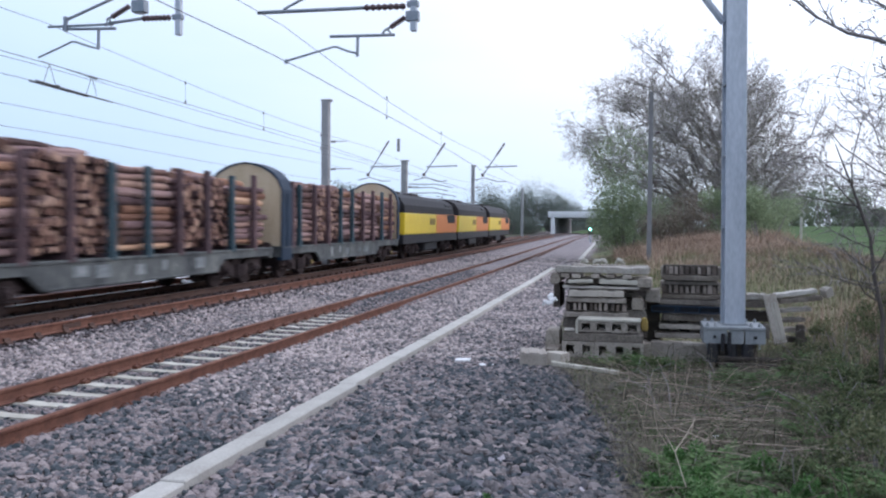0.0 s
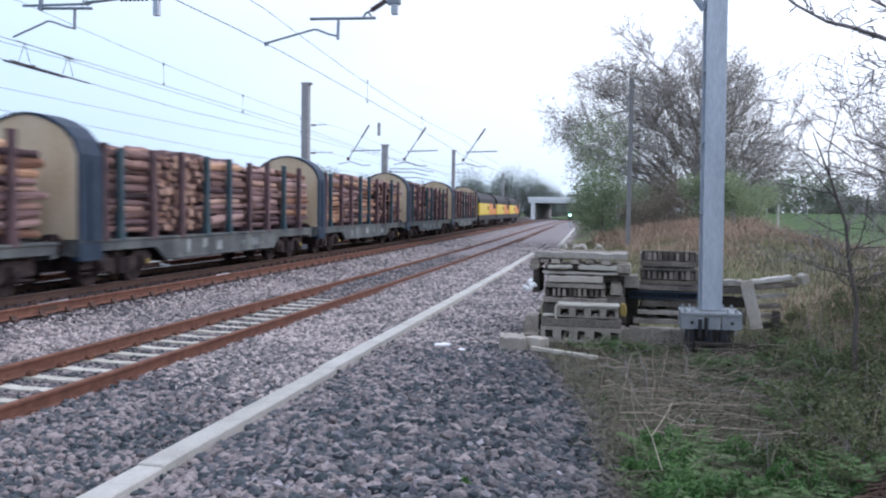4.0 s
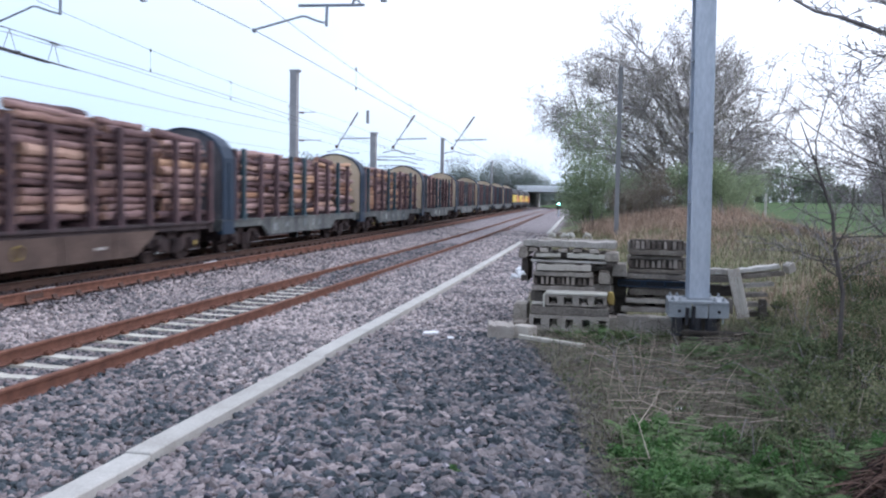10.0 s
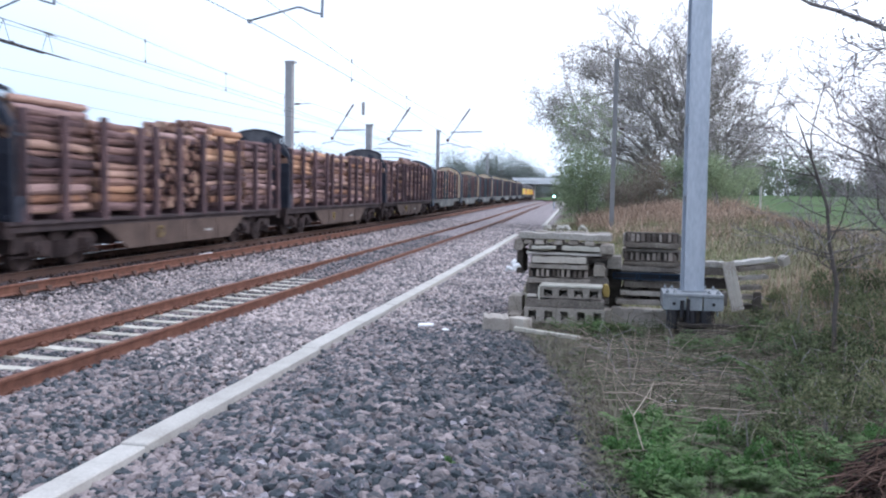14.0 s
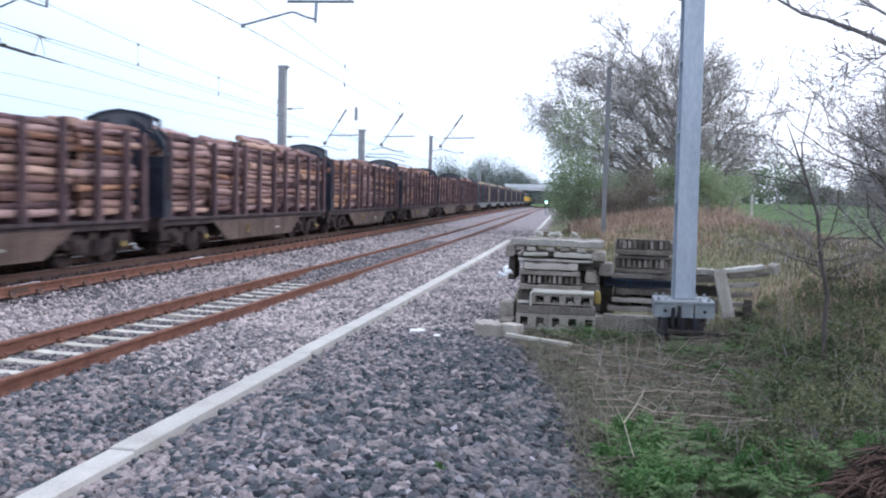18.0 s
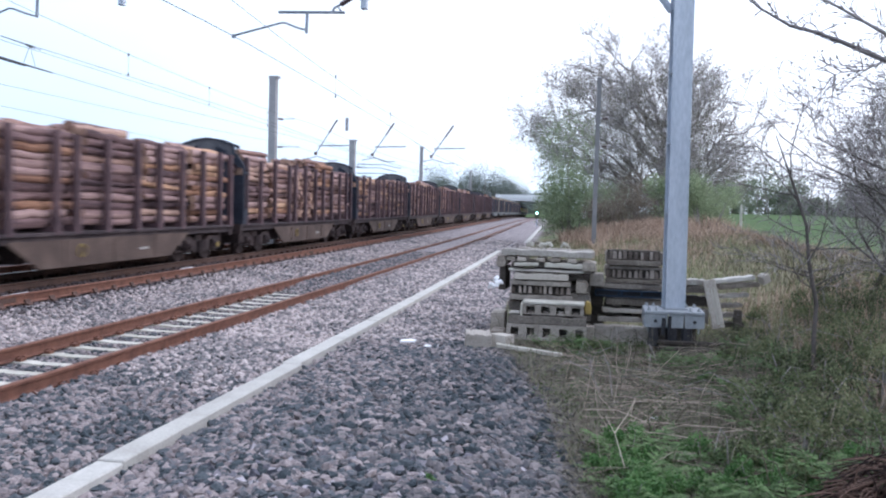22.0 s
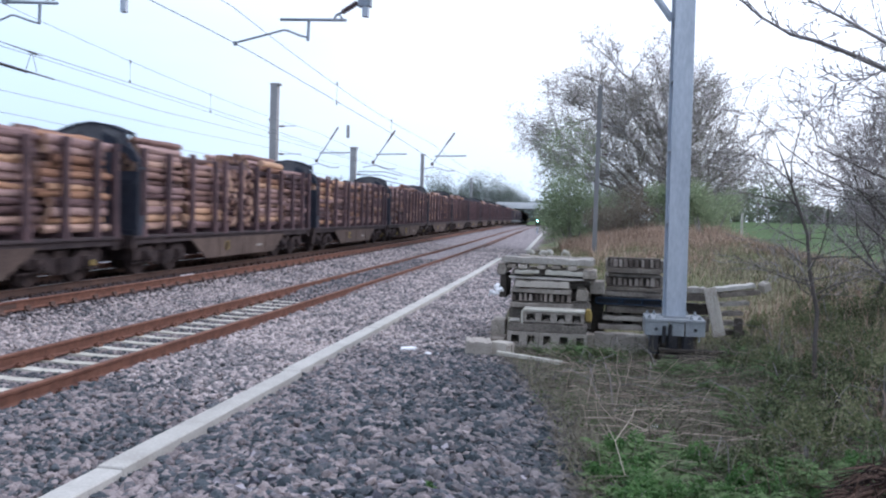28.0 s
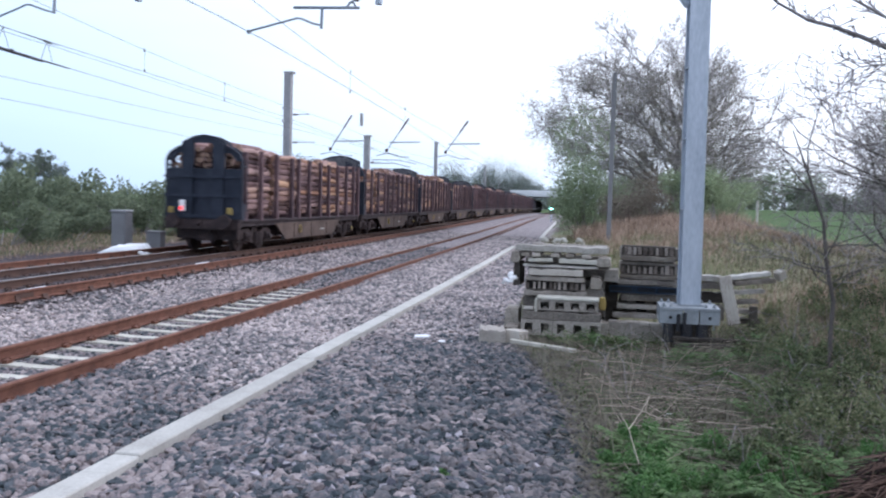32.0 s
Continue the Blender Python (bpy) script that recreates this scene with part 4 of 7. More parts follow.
# ---- overhead line ----
def mast_new():
    """The tall galvanised H-section mast beside the sleeper stacks, with base plate, bolts and a knee brace."""
    x, y = 1.468, 15.2
    t = thing("overhead_line_mast", "tall galvanised steel mast bolted to a base plate in the verge", "mast", at=pose(x, y, 0, 0, -0.6, 0))
    turned = pose(0, 0, 0, 0, 0, 6)
    part("front_flange", Build().box(-0.168, 0.168, -0.175, -0.150, 0.472, 8.6), GALV, t, at=turned, bevel=0.004)
    part("rear_flange", Build().box(-0.168, 0.168, 0.150, 0.175, 0.472, 8.6), GALV, t, at=turned, bevel=0.004)
    part("web", Build().box(-0.009, 0.009, -0.150, 0.150, 0.472, 8.6), GALV, t, at=turned)
    for z in (2.1, 3.3, 4.5):
        part("bracket", Build().box(-0.166, -0.012, -0.149, 0.149, z, z + 0.014), GALV_DULL, t, at=turned)
    part("base_plate", Build().box(-0.50, 0.48, -0.42, 0.42, 0.42, 0.47), GALV_DULL, t, bevel=0.006)
    for a, c in ((-0.50, -0.12), (-0.10, 0.14), (0.16, 0.48)):
        part("skirt", Build().box(a, c, -0.40, -0.37, 0.19, 0.419), GALV_DULL, t, bevel=0.004)
    for a in (-0.5, 0.46):
        part("skirt", Build().box(a, a + 0.02, -0.36, 0.38, 0.19, 0.419), GALV_DULL, t)
    for a in (-0.43, -0.31, 0.25, 0.39):
        for q in (-0.34, 0.34):
            part("anchor_bolt", Build().tube((a, q, 0.1), (a, q, 0.53), 0.018, n=8).tube((a, q, 0.47), (a, q, 0.50), 0.036, n=6), GALV_DULL, t)
    part("collar", Build().box(-0.21, 0.21, -0.205, -0.178, 0.471, 0.50).box(-0.21, 0.21, 0.178, 0.205, 0.471, 0.50), GALV_DULL, t, at=turned)
    part("plinth", Build().box(-0.36, 0.36, -0.30, 0.34, -0.45, 0.19), TIMBER_SHADE, t, "dark concrete plinth", bevel=0.03)
    for a in (-0.34, -0.05, 0.2):
        part("foot", Build().tube((a, -0.36, -0.12), (a, -0.36, 0.19), 0.11, 0.09, 10), BLACK, t, "black rubber-capped foot")
    for a in (-0.20, -0.10):
        part("stub", Build().tube((a, -0.47, 0.08), (a + 0.01, -0.44, 0.42 + a * 0.3), 0.03, n=8), BLACK, t, "dark holding-down post")
    for a in (-0.32, 0.32):
        part("bolt_head", Build().tube((a, -0.402, 0.3), (a, -0.425, 0.3), 0.03, n=6), BLACK, t)
    part("brace", Build().tube((-0.18, 0, 5.55), (-1.6, 0, 7.55), 0.06, n=8), GALV, t)
    part("boom", Build().box(-17.4, 0.3, -0.16, 0.16, 7.55, 7.95), GALV, t, bevel=0.01)
    part("far_pole", Build().tube((-17.2, 0, -0.5), (-17.2, 0, 7.6), 0.17, n=14), GALV, t, smooth=True)
    return t


mast_new()


def insulator(parent, p0, p1, r=0.06):
    """A ribbed insulator between two points."""
    p0, p1 = Vector(p0), Vector(p1)
    pts, rad = [], []
    for i in range(15):
        pts.append(p0.lerp(p1, i / 14)); rad.append(r if i % 2 else r * 0.55)
    part("insulator", Build().sweep(pts, rad, 10), INSULATOR, parent, "ribbed brown insulator")


def cantilever(x, dz, y):
    """An arm that hangs from a drop post and holds the wires over one track."""
    t = thing("catenary_cantilever", "grey tubular overhead line arm with brown insulators", "overhead line arm", at=pose(x, y, dz), group="overhead line arms over the tracks")
    part("drop_post", Build().box(-0.055, 0.055, -0.055, 0.055, -0.06, 1.9), GALV, t, bevel=0.006)
    part("bracket", Build().box(-0.14, 0.10, -0.07, 0.07, 0.12, 0.30), ARM, t, bevel=0.01)
    part("bracket", Build().box(-0.12, 0.09, -0.06, 0.06, 0.38, 0.48), ARM, t, bevel=0.01)
    insulator(t, (-0.16, 0, 0.40), (-0.95, 0, 0.41), 0.065)
    part("top_tube", Build().tube((-0.95, 0, 0.41), (-3.08, 0, 0.42), 0.035, n=10), ARM, t, smooth=True)
    part("stay", Build().tube((-2.55, 0, 0.46), (-0.15, 0, 1.55), 0.025, n=8), ARM, t)
    insulator(t, (-0.16, 0, 0.20), (-0.44, 0, 0.03), 0.06)
    part("link", Build().sweep([(-0.44, 0, 0.03), (-0.55, 0, -0.02), (-0.60, 0, -0.10)], [0.022] * 3, 6).sweep([(-0.5, 0, 0.0), (-0.42, 0, -0.1)], [0.018] * 2, 6), ARM, t)
    part("registration_tube", Build().tube((-0.36, 0, -0.11), (-1.62, 0, -0.09), 0.028, n=8), ARM, t, smooth=True)
    part("dropper_post", Build().tube((-1.07, 0, -0.1), (-1.08, 0, -0.48), 0.03, n=8), ARM, t)
    part("steady_arm", Build().sweep([(-1.08, 0, -0.42), (-1.25, 0, -0.38), (-1.48, 0, -0.29), (-1.56, 0, -0.285), (-1.66, 0, -0.31), (-2.48, 0, -0.51)], [0.02] * 6, 8), ARM, t, smooth=True)
    part("clamp", Build().box(-2.52, -2.46, -0.03, 0.03, -0.56, -0.49), ARM, t)
    return t


cantilever(-4.17, 5.70, 15.2)


def long_cantilever(x, dz, y):
    """The arm over the far track: its lower tubes hang farther out from the drop post."""
    t = thing("catenary_cantilever", "grey overhead line arm with twin tubes and brown insulators", "overhead line arm", at=pose(x, y, dz), group="overhead line arms over the tracks")
    part("drop_post", Build().box(-0.055, 0.055, -0.055, 0.055, -0.06, 1.9), GALV, t, bevel=0.006)
    part("bracket", Build().box(-0.12, 0.09, -0.06, 0.06, 0.24, 0.34), ARM, t, bevel=0.01)
    insulator(t, (-0.18, 0, 0.29), (-0.80, 0, 0.30), 0.065)
    part("top_tube", Build().tube((-0.80, 0, 0.30), (-1.55, 0, 0.24), 0.03, n=10), ARM, t, smooth=True)
    insulator(t, (-1.08, 0, 0.56), (-1.48, 0, 0.36), 0.06)
    part("link", Build().sweep([(-1.48, 0, 0.36), (-1.58, 0, 0.33), (-1.62, 0, 0.18)], [0.025] * 3, 6).sweep([(-1.53, 0, 0.34), (-1.50, 0, 0.18)], [0.02] * 2, 6), ARM, t)
    part("twin_tube", Build().tube((-1.40, 0, 0.13), (-2.6, 0, 0.17), 0.03, n=8), ARM, t, smooth=True)
    part("twin_tube", Build().tube((-1.45, 0, 0.22), (-2.95, 0, 0.23), 0.026, n=8), ARM, t, smooth=True)
    part("end_plate", Build().box(-2.58, -2.50, -0.03, 0.03, 0.12, 0.42), ARM, t, bevel=0.008)
    part("stay", Build().tube((-2.5, 0, 0.36), (-0.9, 0, 0.92), 0.03, n=8), ARM, t)
    part("dropper_post", Build().tube((-1.78, 0, 0.15), (-1.79, 0, -0.26), 0.03, n=8), ARM, t)
    part("steady_arm", Build().sweep([(-1.77, 0, -0.26), (-2.0, 0, -0.20), (-2.30, 0, -0.10), (-2.40, 0, -0.09), (-2.55, 0, -0.15), (-3.18, 0, -0.38)], [0.02] * 6, 8), ARM, t, smooth=True)
    return t


long_cantilever(-8.95, 5.84, 15.25)
part_post = thing("switch_hanger", "short galvanised drop post with a switch box under the boom", "bracket", at=pose(-9.75, 15.2, 6.22))
part("drop_post", Build().box(-0.06, 0.06, -0.06, 0.06, 0.0, 1.35), GALV, part_post, bevel=0.006)
part("switch_box", Build().box(-0.16, 0.12, -0.09, 0.09, 0.02, 0.26), ARM, part_post, bevel=0.01)


def old_mast(x, y, top, w, foot=-0.6, cap=True, mat=None):
    t = thing("overhead_line_mast", "weathered steel overhead line mast beside the tracks", "mast", at=pose(x, y, 0), group="old overhead line masts")
    b = Build()
    for s in (-1, 1):                      # an H section: two flanges and a web
        b.box(-w / 2, w / 2, s * w / 2 - 0.012, s * w / 2 + 0.012, foot, top)
    b.box(-0.01, 0.01, -w / 2, w / 2, foot, top)
    b.box(-w / 2, -w / 2 + 0.02, -w / 2 + 0.013, w / 2 - 0.013, foot, top)
    b.box(w / 2 - 0.02, w / 2, -w / 2 + 0.013, w / 2 - 0.013, foot, top)
    part("column", b, mat or OLD_STEEL, t)
    if cap:
        part("cap", Build().box(-w / 2 - 0.03, w / 2 + 0.12, -w / 2 - 0.02, w / 2 + 0.02, top, top + 0.09), OLD_STEEL, t)
    for k, z in enumerate((top - 1.9, top - 3.2)):
        part("bracket", Build().tube((w / 2, 0, z), (w / 2 + 0.9 + 0.3 * k, 0, z + 0.02), 0.02, n=6), OLD_STEEL, t)
        part("pin_insulator", Build().sweep([(w / 2 + 0.1, 0, z), (w / 2 + 0.16, 0, z), (w / 2 + 0.22, 0, z), (w / 2 + 0.28, 0, z), (w / 2 + 0.34, 0, z)], [0.03, 0.06, 0.03, 0.06, 0.03], 8), INSULATOR, t)
    return t


old_mast(-14.85, 38.5, 7.86, 0.32)
old_mast(0.18, 41.0, 8.3, 0.21, cap=False, mat=MAST_BROWN)
old_mast(-17.65, 62, 6.72, 0.40)
old_mast(-15.0, 75, 7.2, 0.27)
old_mast(-18.3, 130, 7.45, 0.30)


def far_arm(x, y, zt, xb, zb):
    """A slanting strut with its insulator and the arm below, seen end on along the line."""
    t = thing("catenary_cantilever", "slanting overhead line strut with an insulator and a registration arm", "overhead line arm", at=pose(x, y, zt), group="overhead line arms farther along")
    dx, dz = xb - x, zb - zt
    part("strut", Build().tube((dx * 0.38, 0, dz * 0.38), (dx, 0, dz), 0.025, n=8), ARM, t)
    insulator(t, (0, 0, 0), (dx * 0.38, 0, dz * 0.38), 0.05)
    part("top_tube", Build().tube((dx + 0.12, 0, dz + 0.38), (dx + 1.6, 0, dz + 0.42), 0.03, n=8), ARM, t)
    part("steady_arm", Build().sweep([(dx - 0.5, 0, dz - 0.25), (dx + 0.1, 0, dz - 0.12), (dx + 0.7, 0, dz - 0.3), (dx + 1.1, 0, dz - 0.28)], [0.022] * 4, 6), ARM, t)
    part("clamp", Build().box(dx - 0.06, dx + 0.06, -0.05, 0.05, dz - 0.06, dz + 0.08), INSULATOR, t)


far_arm(-11.88, 39, 6.0, -12.9, 4.4)
far_arm(-9.18, 39.2, 5.9, -10.2, 4.4)
far_arm(-6.4, 39.4, 5.85, -7.42, 4.38)
hang = thing("catenary_hanger", "short grey drop post of the overhead line", "post", at=pose(-11.4, 39, 5.5))
part("post", Build().box(-0.06, 0.06, -0.06, 0.06, 0, 0.6), OLD_STEEL, hang)
for k, (z, w) in enumerate(((5.0, 3.4), (4.75, 3.0), (4.35, 3.6))):
    t = thing("catenary_cantilever", "grey overhead line arm reaching from a weathered mast", "overhead line arm", at=pose(-17.3, 62, z), group="arms of the weathered mast")
    part("tube", Build().sweep([(0, 0, 0), (w * 0.6, 0, 0.02), (w, 0, -0.25)], [0.04, 0.035, 0.03], 6), ARM, t)


def wire(name, label, u, pts, r, cat="wire"):
    b = Build()
    ys = sorted({*np.arange(-40, 60, 2.0).tolist(), *np.arange(60, 320, 8.0).tolist()})
    zy, zz = [p[0] for p in pts], [p[1] for p in pts]
    b.sweep([(u + bend(y), y, float(np.interp(y, zy, zz)) + fall(y)) for y in ys], [r * 1.05] * len(ys), 5)
    tagged(new(name, b.mesh(name, WIRE)), label, cat, group="overhead wires")


def sag(supports, dip):
    pts = []
    for (a, za), (c, zc) in zip(supports, supports[1:]):
        for i in range(10):
            k = i / 10
            pts.append((a + (c - a) * k, za + (zc - za) * k - dip * (c - a) / 24 * 4 * k * (1 - k)))
    return pts + [supports[-1]]


wire("contact_wire", "thin contact wire above the rusty track", -6.62, [(-40, 5.3), (15.2, 5.2), (28, 4.82), (39, 4.38), (75, 4.35), (320, 4.3)], 0.0075)
wire("catenary_wire", "thin catenary wire above the rusty track", -7.0, sag([(-9, 6.1), (15.2, 6.1), (39, 5.35), (75, 5.3), (110, 5.3), (150, 5.2), (320, 5.2)], 0.28), 0.006)
wire("contact_wire", "thin contact wire above the far track", -12.44, [(-40, 5.6), (15.2, 5.5), (32, 5.3), (39, 5.1), (75, 4.7), (320, 4.5)], 0.0075)
wire("catenary_wire", "thin catenary wire above the far track", -12.46, sag([(-9, 6.4), (15.2, 6.4), (39, 5.75), (75, 5.6), (110, 5.5), (150, 5.4), (320, 5.3)], 0.25), 0.006)
wire("feeder_wire", "second thin wire beside the contact wire", -12.5, [(-40, 5.35), (17, 5.42), (26, 5.27), (39, 5.05), (75, 4.6), (320, 4.4)], 0.006)
wire("feeder_wire", "thin overhead wire carrying a section insulator", -14.0, [(-40, 5.45), (17.7, 5.42), (26, 5.22), (39, 5.28), (75, 5.2), (320, 5.0)], 0.0075)
wire("feeder_wire", "thin return wire along the far masts", -15.5, [(-40, 5.0), (20, 5.04), (30, 5.02), (40, 5.1), (75, 5.0), (320, 5.0)], 0.006)
wire("feeder_wire", "thin low return wire along the far masts", -15.6, [(-40, 4.7), (21, 4.48), (33, 4.26), (39, 4.3), (75, 4.2), (320, 4.2)], 0.006)
for u, z0, z1, ys in ((-12.45, 5.42, 6.05, (21.8, 27.0, 32.5)), (-6.8, 4.98, 5.6, (22.6, 29.5))):
    for y in ys:
        s = (y - ys[0]) * 0.035
        b = Build().tube((0, 0, z0 - s), (0, 0, z1 - s), 0.004, n=4).box(-0.012, 0.012, -0.02, 0.02, z0 - s, z0 + 0.09 - s).box(-0.012, 0.012, -0.02, 0.02, z1 - 0.09 - s, z1 - s)
        tagged(new("dropper", b.mesh("dropper", WIRE)), "thin dropper wire between catenary and contact wire", "wire", group="droppers").location = (u + bend(y), y, 0)

ins = thing("section_insulator", "dark section insulator with runners hung in an overhead wire", "insulator", at=pose(-14.0 + bend(19), 19.0, 5.42, -0.6, 0, 0.6))
part("runner", Build().sweep([(0, -1.4, 0.01), (0, -0.4, -0.03), (0, 1.7, -0.06)], [0.016, 0.03, 0.018], 8), WIRE, ins)
part("runner", Build().sweep([(-0.16, -1.4, 0.0), (-0.16, 0.8, -0.03)], [0.024, 0.024], 8), WIRE, ins)
part("bar", Build().tube((-0.2, -0.6, 0), (0.05, -0.6, 0), 0.03, n=6), WIRE, ins)
for y in (-0.9, 0.75):
    for s in (-0.22, 0.22):
        part("hanger", Build().tube((0, y + s, 0), (0, y, 0.48), 0.008, n=5), WIRE, ins)
wire2 = Build().tube((0, -1.2, 0.50), (0, 1.2, 0.44), 0.008, n=6).tube((0, 0.6, 0.455), (0, 0.95, 0.446), 0.022, n=6)
part("bridge_wire", wire2, WIRE, ins)


# ---- concrete beams and troughs stacked in the verge ----
def beam(x0, x1, y0, y1, z0, z1, label="weathered grey concrete sleeper laid flat in a stack", tilt=(0, 0, 0), mat=None, name="concrete_sleeper"):
    """A cast beam with worn, chamfered edges and two shallow rail seats."""
    jx = max(-0.5, min(0.5, random.gauss(0, 0.2)))   # nothing in the stacks lies quite true
    cx, cy, cz = (x0 + x1) / 2 + jx * 0.06, (y0 + y1) / 2 + random.uniform(-0.04, 0.04), z0
    lx, ly, h = (x1 - x0) / 2 * random.uniform(0.96, 1.02), (y1 - y0) / 2, z1 - z0 - random.uniform(0.004, 0.02)
    tilt = (tilt[0] + random.uniform(-1, 1), tilt[1] + random.uniform(-0.45, 0.45), tilt[2] + random.uniform(-2.2, 2.2))
    b = Build()
    d = min(0.02, h * 0.2)
    if lx >= ly:
        b.prism([(-lx, 0), (lx, 0), (lx, h - d), (lx - d, h), (lx * 0.7, h), (lx * 0.66, h - d * 0.7), (lx * 0.42, h - d * 0.7), (lx * 0.38, h), (-lx * 0.38, h), (-lx * 0.42, h - d * 0.7),
                 (-lx * 0.66, h - d * 0.7), (-lx * 0.7, h), (-lx + d, h), (-lx, h - d)], -ly, ly, "y")
    else:
        b.prism([(-lx, 0), (lx, 0), (lx * 0.88, h - d), (lx * 0.8, h), (-lx * 0.8, h), (-lx * 0.88, h - d)], -ly, ly, "y")
    ob = new(name, b.mesh(name, mat or CONCRETE, bevel=0.008))
    ob.matrix_basis = pose(cx, cy, cz, *tilt)
    return tagged(ob, label, "concrete beam", group="concrete beams stacked in the verge")


def trough(x0, x1, y0, y1, z0, z1, n, hole=0.145, lip=None):
    """A cast trough unit with a row of square openings in its front and a thin top slab."""
    t = thing("concrete_trough", "dirty concrete trough unit with square openings in a shade-darkened front", "concrete trough", group="concrete troughs stacked in the verge")
    b = Build()
    h = z1 - z0
    w = (x1 - x0) / n
    b.box(x0, x1, y0, y1, z0 + h * 0.78, z1)
    b.box(x0, x1, y0, y1, z0, z0 + h * 0.14)
    b.box(x0, x1, y1 - 0.05, y1, z0 + h * 0.14, z0 + h * 0.78)
    edges = [x0] + [x0 + w * (i + 0.5) + q * hole / 2 for i in range(n) for q in (-1, 1)] + [x1]
    for a, c in zip(edges[::2], edges[1::2]):
        b.box(a, c, y0, y1 - 0.05, z0 + h * 0.14, z0 + h * 0.78)
    # the body is coloured darker than the lip, as its front is shaded
    part("body", b, DIRTY_SHADED, t)
    for i in range(n):                     # fallen stones lie in the openings
        a = x0 + w * (i + 0.5)
        part("rubble_piece", Build().prism([(a - 0.05, z0 + h * 0.14), (a + 0.06, z0 + h * 0.14), (a + 0.05, z0 + h * (0.3 + 0.06 * (i % 2))), (a - 0.01, z0 + h * 0.36)], y0 + 0.05, y0 + 0.16), DIRTY_SHADED, t)
    if lip:
        part("lip", Build().box(x0 - 0.01, x1 + 0.01, y0 - 0.02, y1, z1 + 0.002, z1 + 0.045), lip, t, "pale top slab", bevel=0.008)
        part("end_cheek", Build().box(x0 - 0.045, x0 - 0.004, y0 - 0.015, y1, z0 - 0.05, z1), lip, t, "pale end cheek", bevel=0.006)
    return t


def ribbed(x0, x1, y0, y1, z0, z1, n):
    """A row of short cast ribs, uneven and dirty; a dark back paints the shade in the hollows between."""
    t = thing("ribbed_panel", "dirty ribbed concrete panel between stacked sleepers", "concrete panel", group="ribbed panels in the stacks")
    # concrete back in a near-black colour that imitates shade
    part("back", Build().box(x0, x1, y0 + 0.07, y1, z0, z1), TIMBER_SHADE, t)
    w = (x1 - x0) / n
    for i in range(n):
        c = x0 + w * (i + 0.5) + random.uniform(-0.02, 0.02)
        a = w * random.uniform(0.22, 0.42)
        part("rib", Build().prism([(c - a, z0), (c + a, z0), (c + a * 0.8, z1 - random.uniform(0, 0.05)), (c - a * 0.85, z1 - random.uniform(0, 0.03))], y0 + random.uniform(0, 0.04), y0 + 0.075), RIB, t, bevel=0.006)
    return t


RIB = material("brown-stained concrete ribs", [(0.085, 0.068, 0.058), (0.19, 0.158, 0.135), (0.33, 0.285, 0.25)], 6, 0.9, 0.4, 30, each=0.6, distance=0.02)
PALE = "pale weathered concrete sleeper on top of a stack"
# deep rows have shade put into their colour; the tops stay pale
LOW = "dirty concrete sleeper deep in a stack, coloured darker for shade"
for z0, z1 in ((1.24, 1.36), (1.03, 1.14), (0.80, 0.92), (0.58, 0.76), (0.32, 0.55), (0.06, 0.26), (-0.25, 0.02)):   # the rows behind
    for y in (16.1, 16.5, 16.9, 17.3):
        beam(-1.42, 0.08, y, y + 0.26, z0, z1, LOW, mat=DIRTY_SHADED)
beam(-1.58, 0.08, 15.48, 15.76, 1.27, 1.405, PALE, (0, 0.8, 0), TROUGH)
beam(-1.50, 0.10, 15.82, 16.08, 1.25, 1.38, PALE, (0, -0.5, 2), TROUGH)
for x in (-1.40, -1.18, -0.84, -0.58, -0.30):
    beam(x - 0.085, x + 0.085, 15.45, 16.05, 1.185, 1.265, "tapered concrete block used as a spacer in the stack")
beam(-0.10, 0.16, 15.38, 15.9, 1.05, 1.22, "square grey concrete block end in the stack")
beam(-0.78, -0.11, 15.38, 15.56, 1.08, 1.18, PALE, (0, 0.6, 1), SLEEPER)
beam(-1.34, -0.90, 15.36, 15.50, 1.10, 1.165, PALE, (0, -1.5, 2), SLEEPER)
beam(-1.36, -0.14, 15.60, 15.80, 1.075, 1.18, LOW, mat=DIRTY_SHADED)
b = Build().prism([(-0.095, -0.05), (-0.05, -0.105), (0.05, -0.10), (0.10, -0.04), (0.06, 0.09), (-0.06, 0.10)], 0, 1.4)
tagged(new("concrete_post", b.mesh("concrete_post", CONCRETE, bevel=0.01)), "six-sided concrete post laid beside the stack", "concrete post").matrix_basis = pose(-1.57, 15.45, 1.165)
beam(-1.63, -1.50, 15.7, 16.4, 0.62, 1.06, LOW, mat=TIMBER_SHADE)
beam(-1.44, -0.06, 15.42, 15.62, 1.0, 1.055, PALE, (0, 0.3, 0.5), TROUGH)
beam(-1.44, 0.12, 15.66, 15.94, 0.985, 1.06, LOW, mat=DIRTY_SHADED)
beam(-1.33, -0.33, 15.34, 15.64, 0.86, 0.985, "grey concrete sleeper with a pale worn top")
beam(-1.36, -0.31, 15.42, 15.66, 0.755, 0.855, LOW, mat=DIRTY_SHADED)
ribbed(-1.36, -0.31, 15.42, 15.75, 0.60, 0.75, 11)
b = Build().prism([(-0.10, -0.10), (0.10, -0.10), (0.115, 0.03), (0.07, 0.10), (-0.09, 0.11)], 0, 0.9)
tagged(new("concrete_post", b.mesh("concrete_post", CONCRETE, bevel=0.01)), "five-sided concrete block end between the stacks", "concrete post").matrix_basis = pose(-0.12, 15.5, 0.735)
beam(-0.34, 0.04, 15.6, 16.0, 0.36, 0.63, LOW, mat=DIRTY_SHADED)
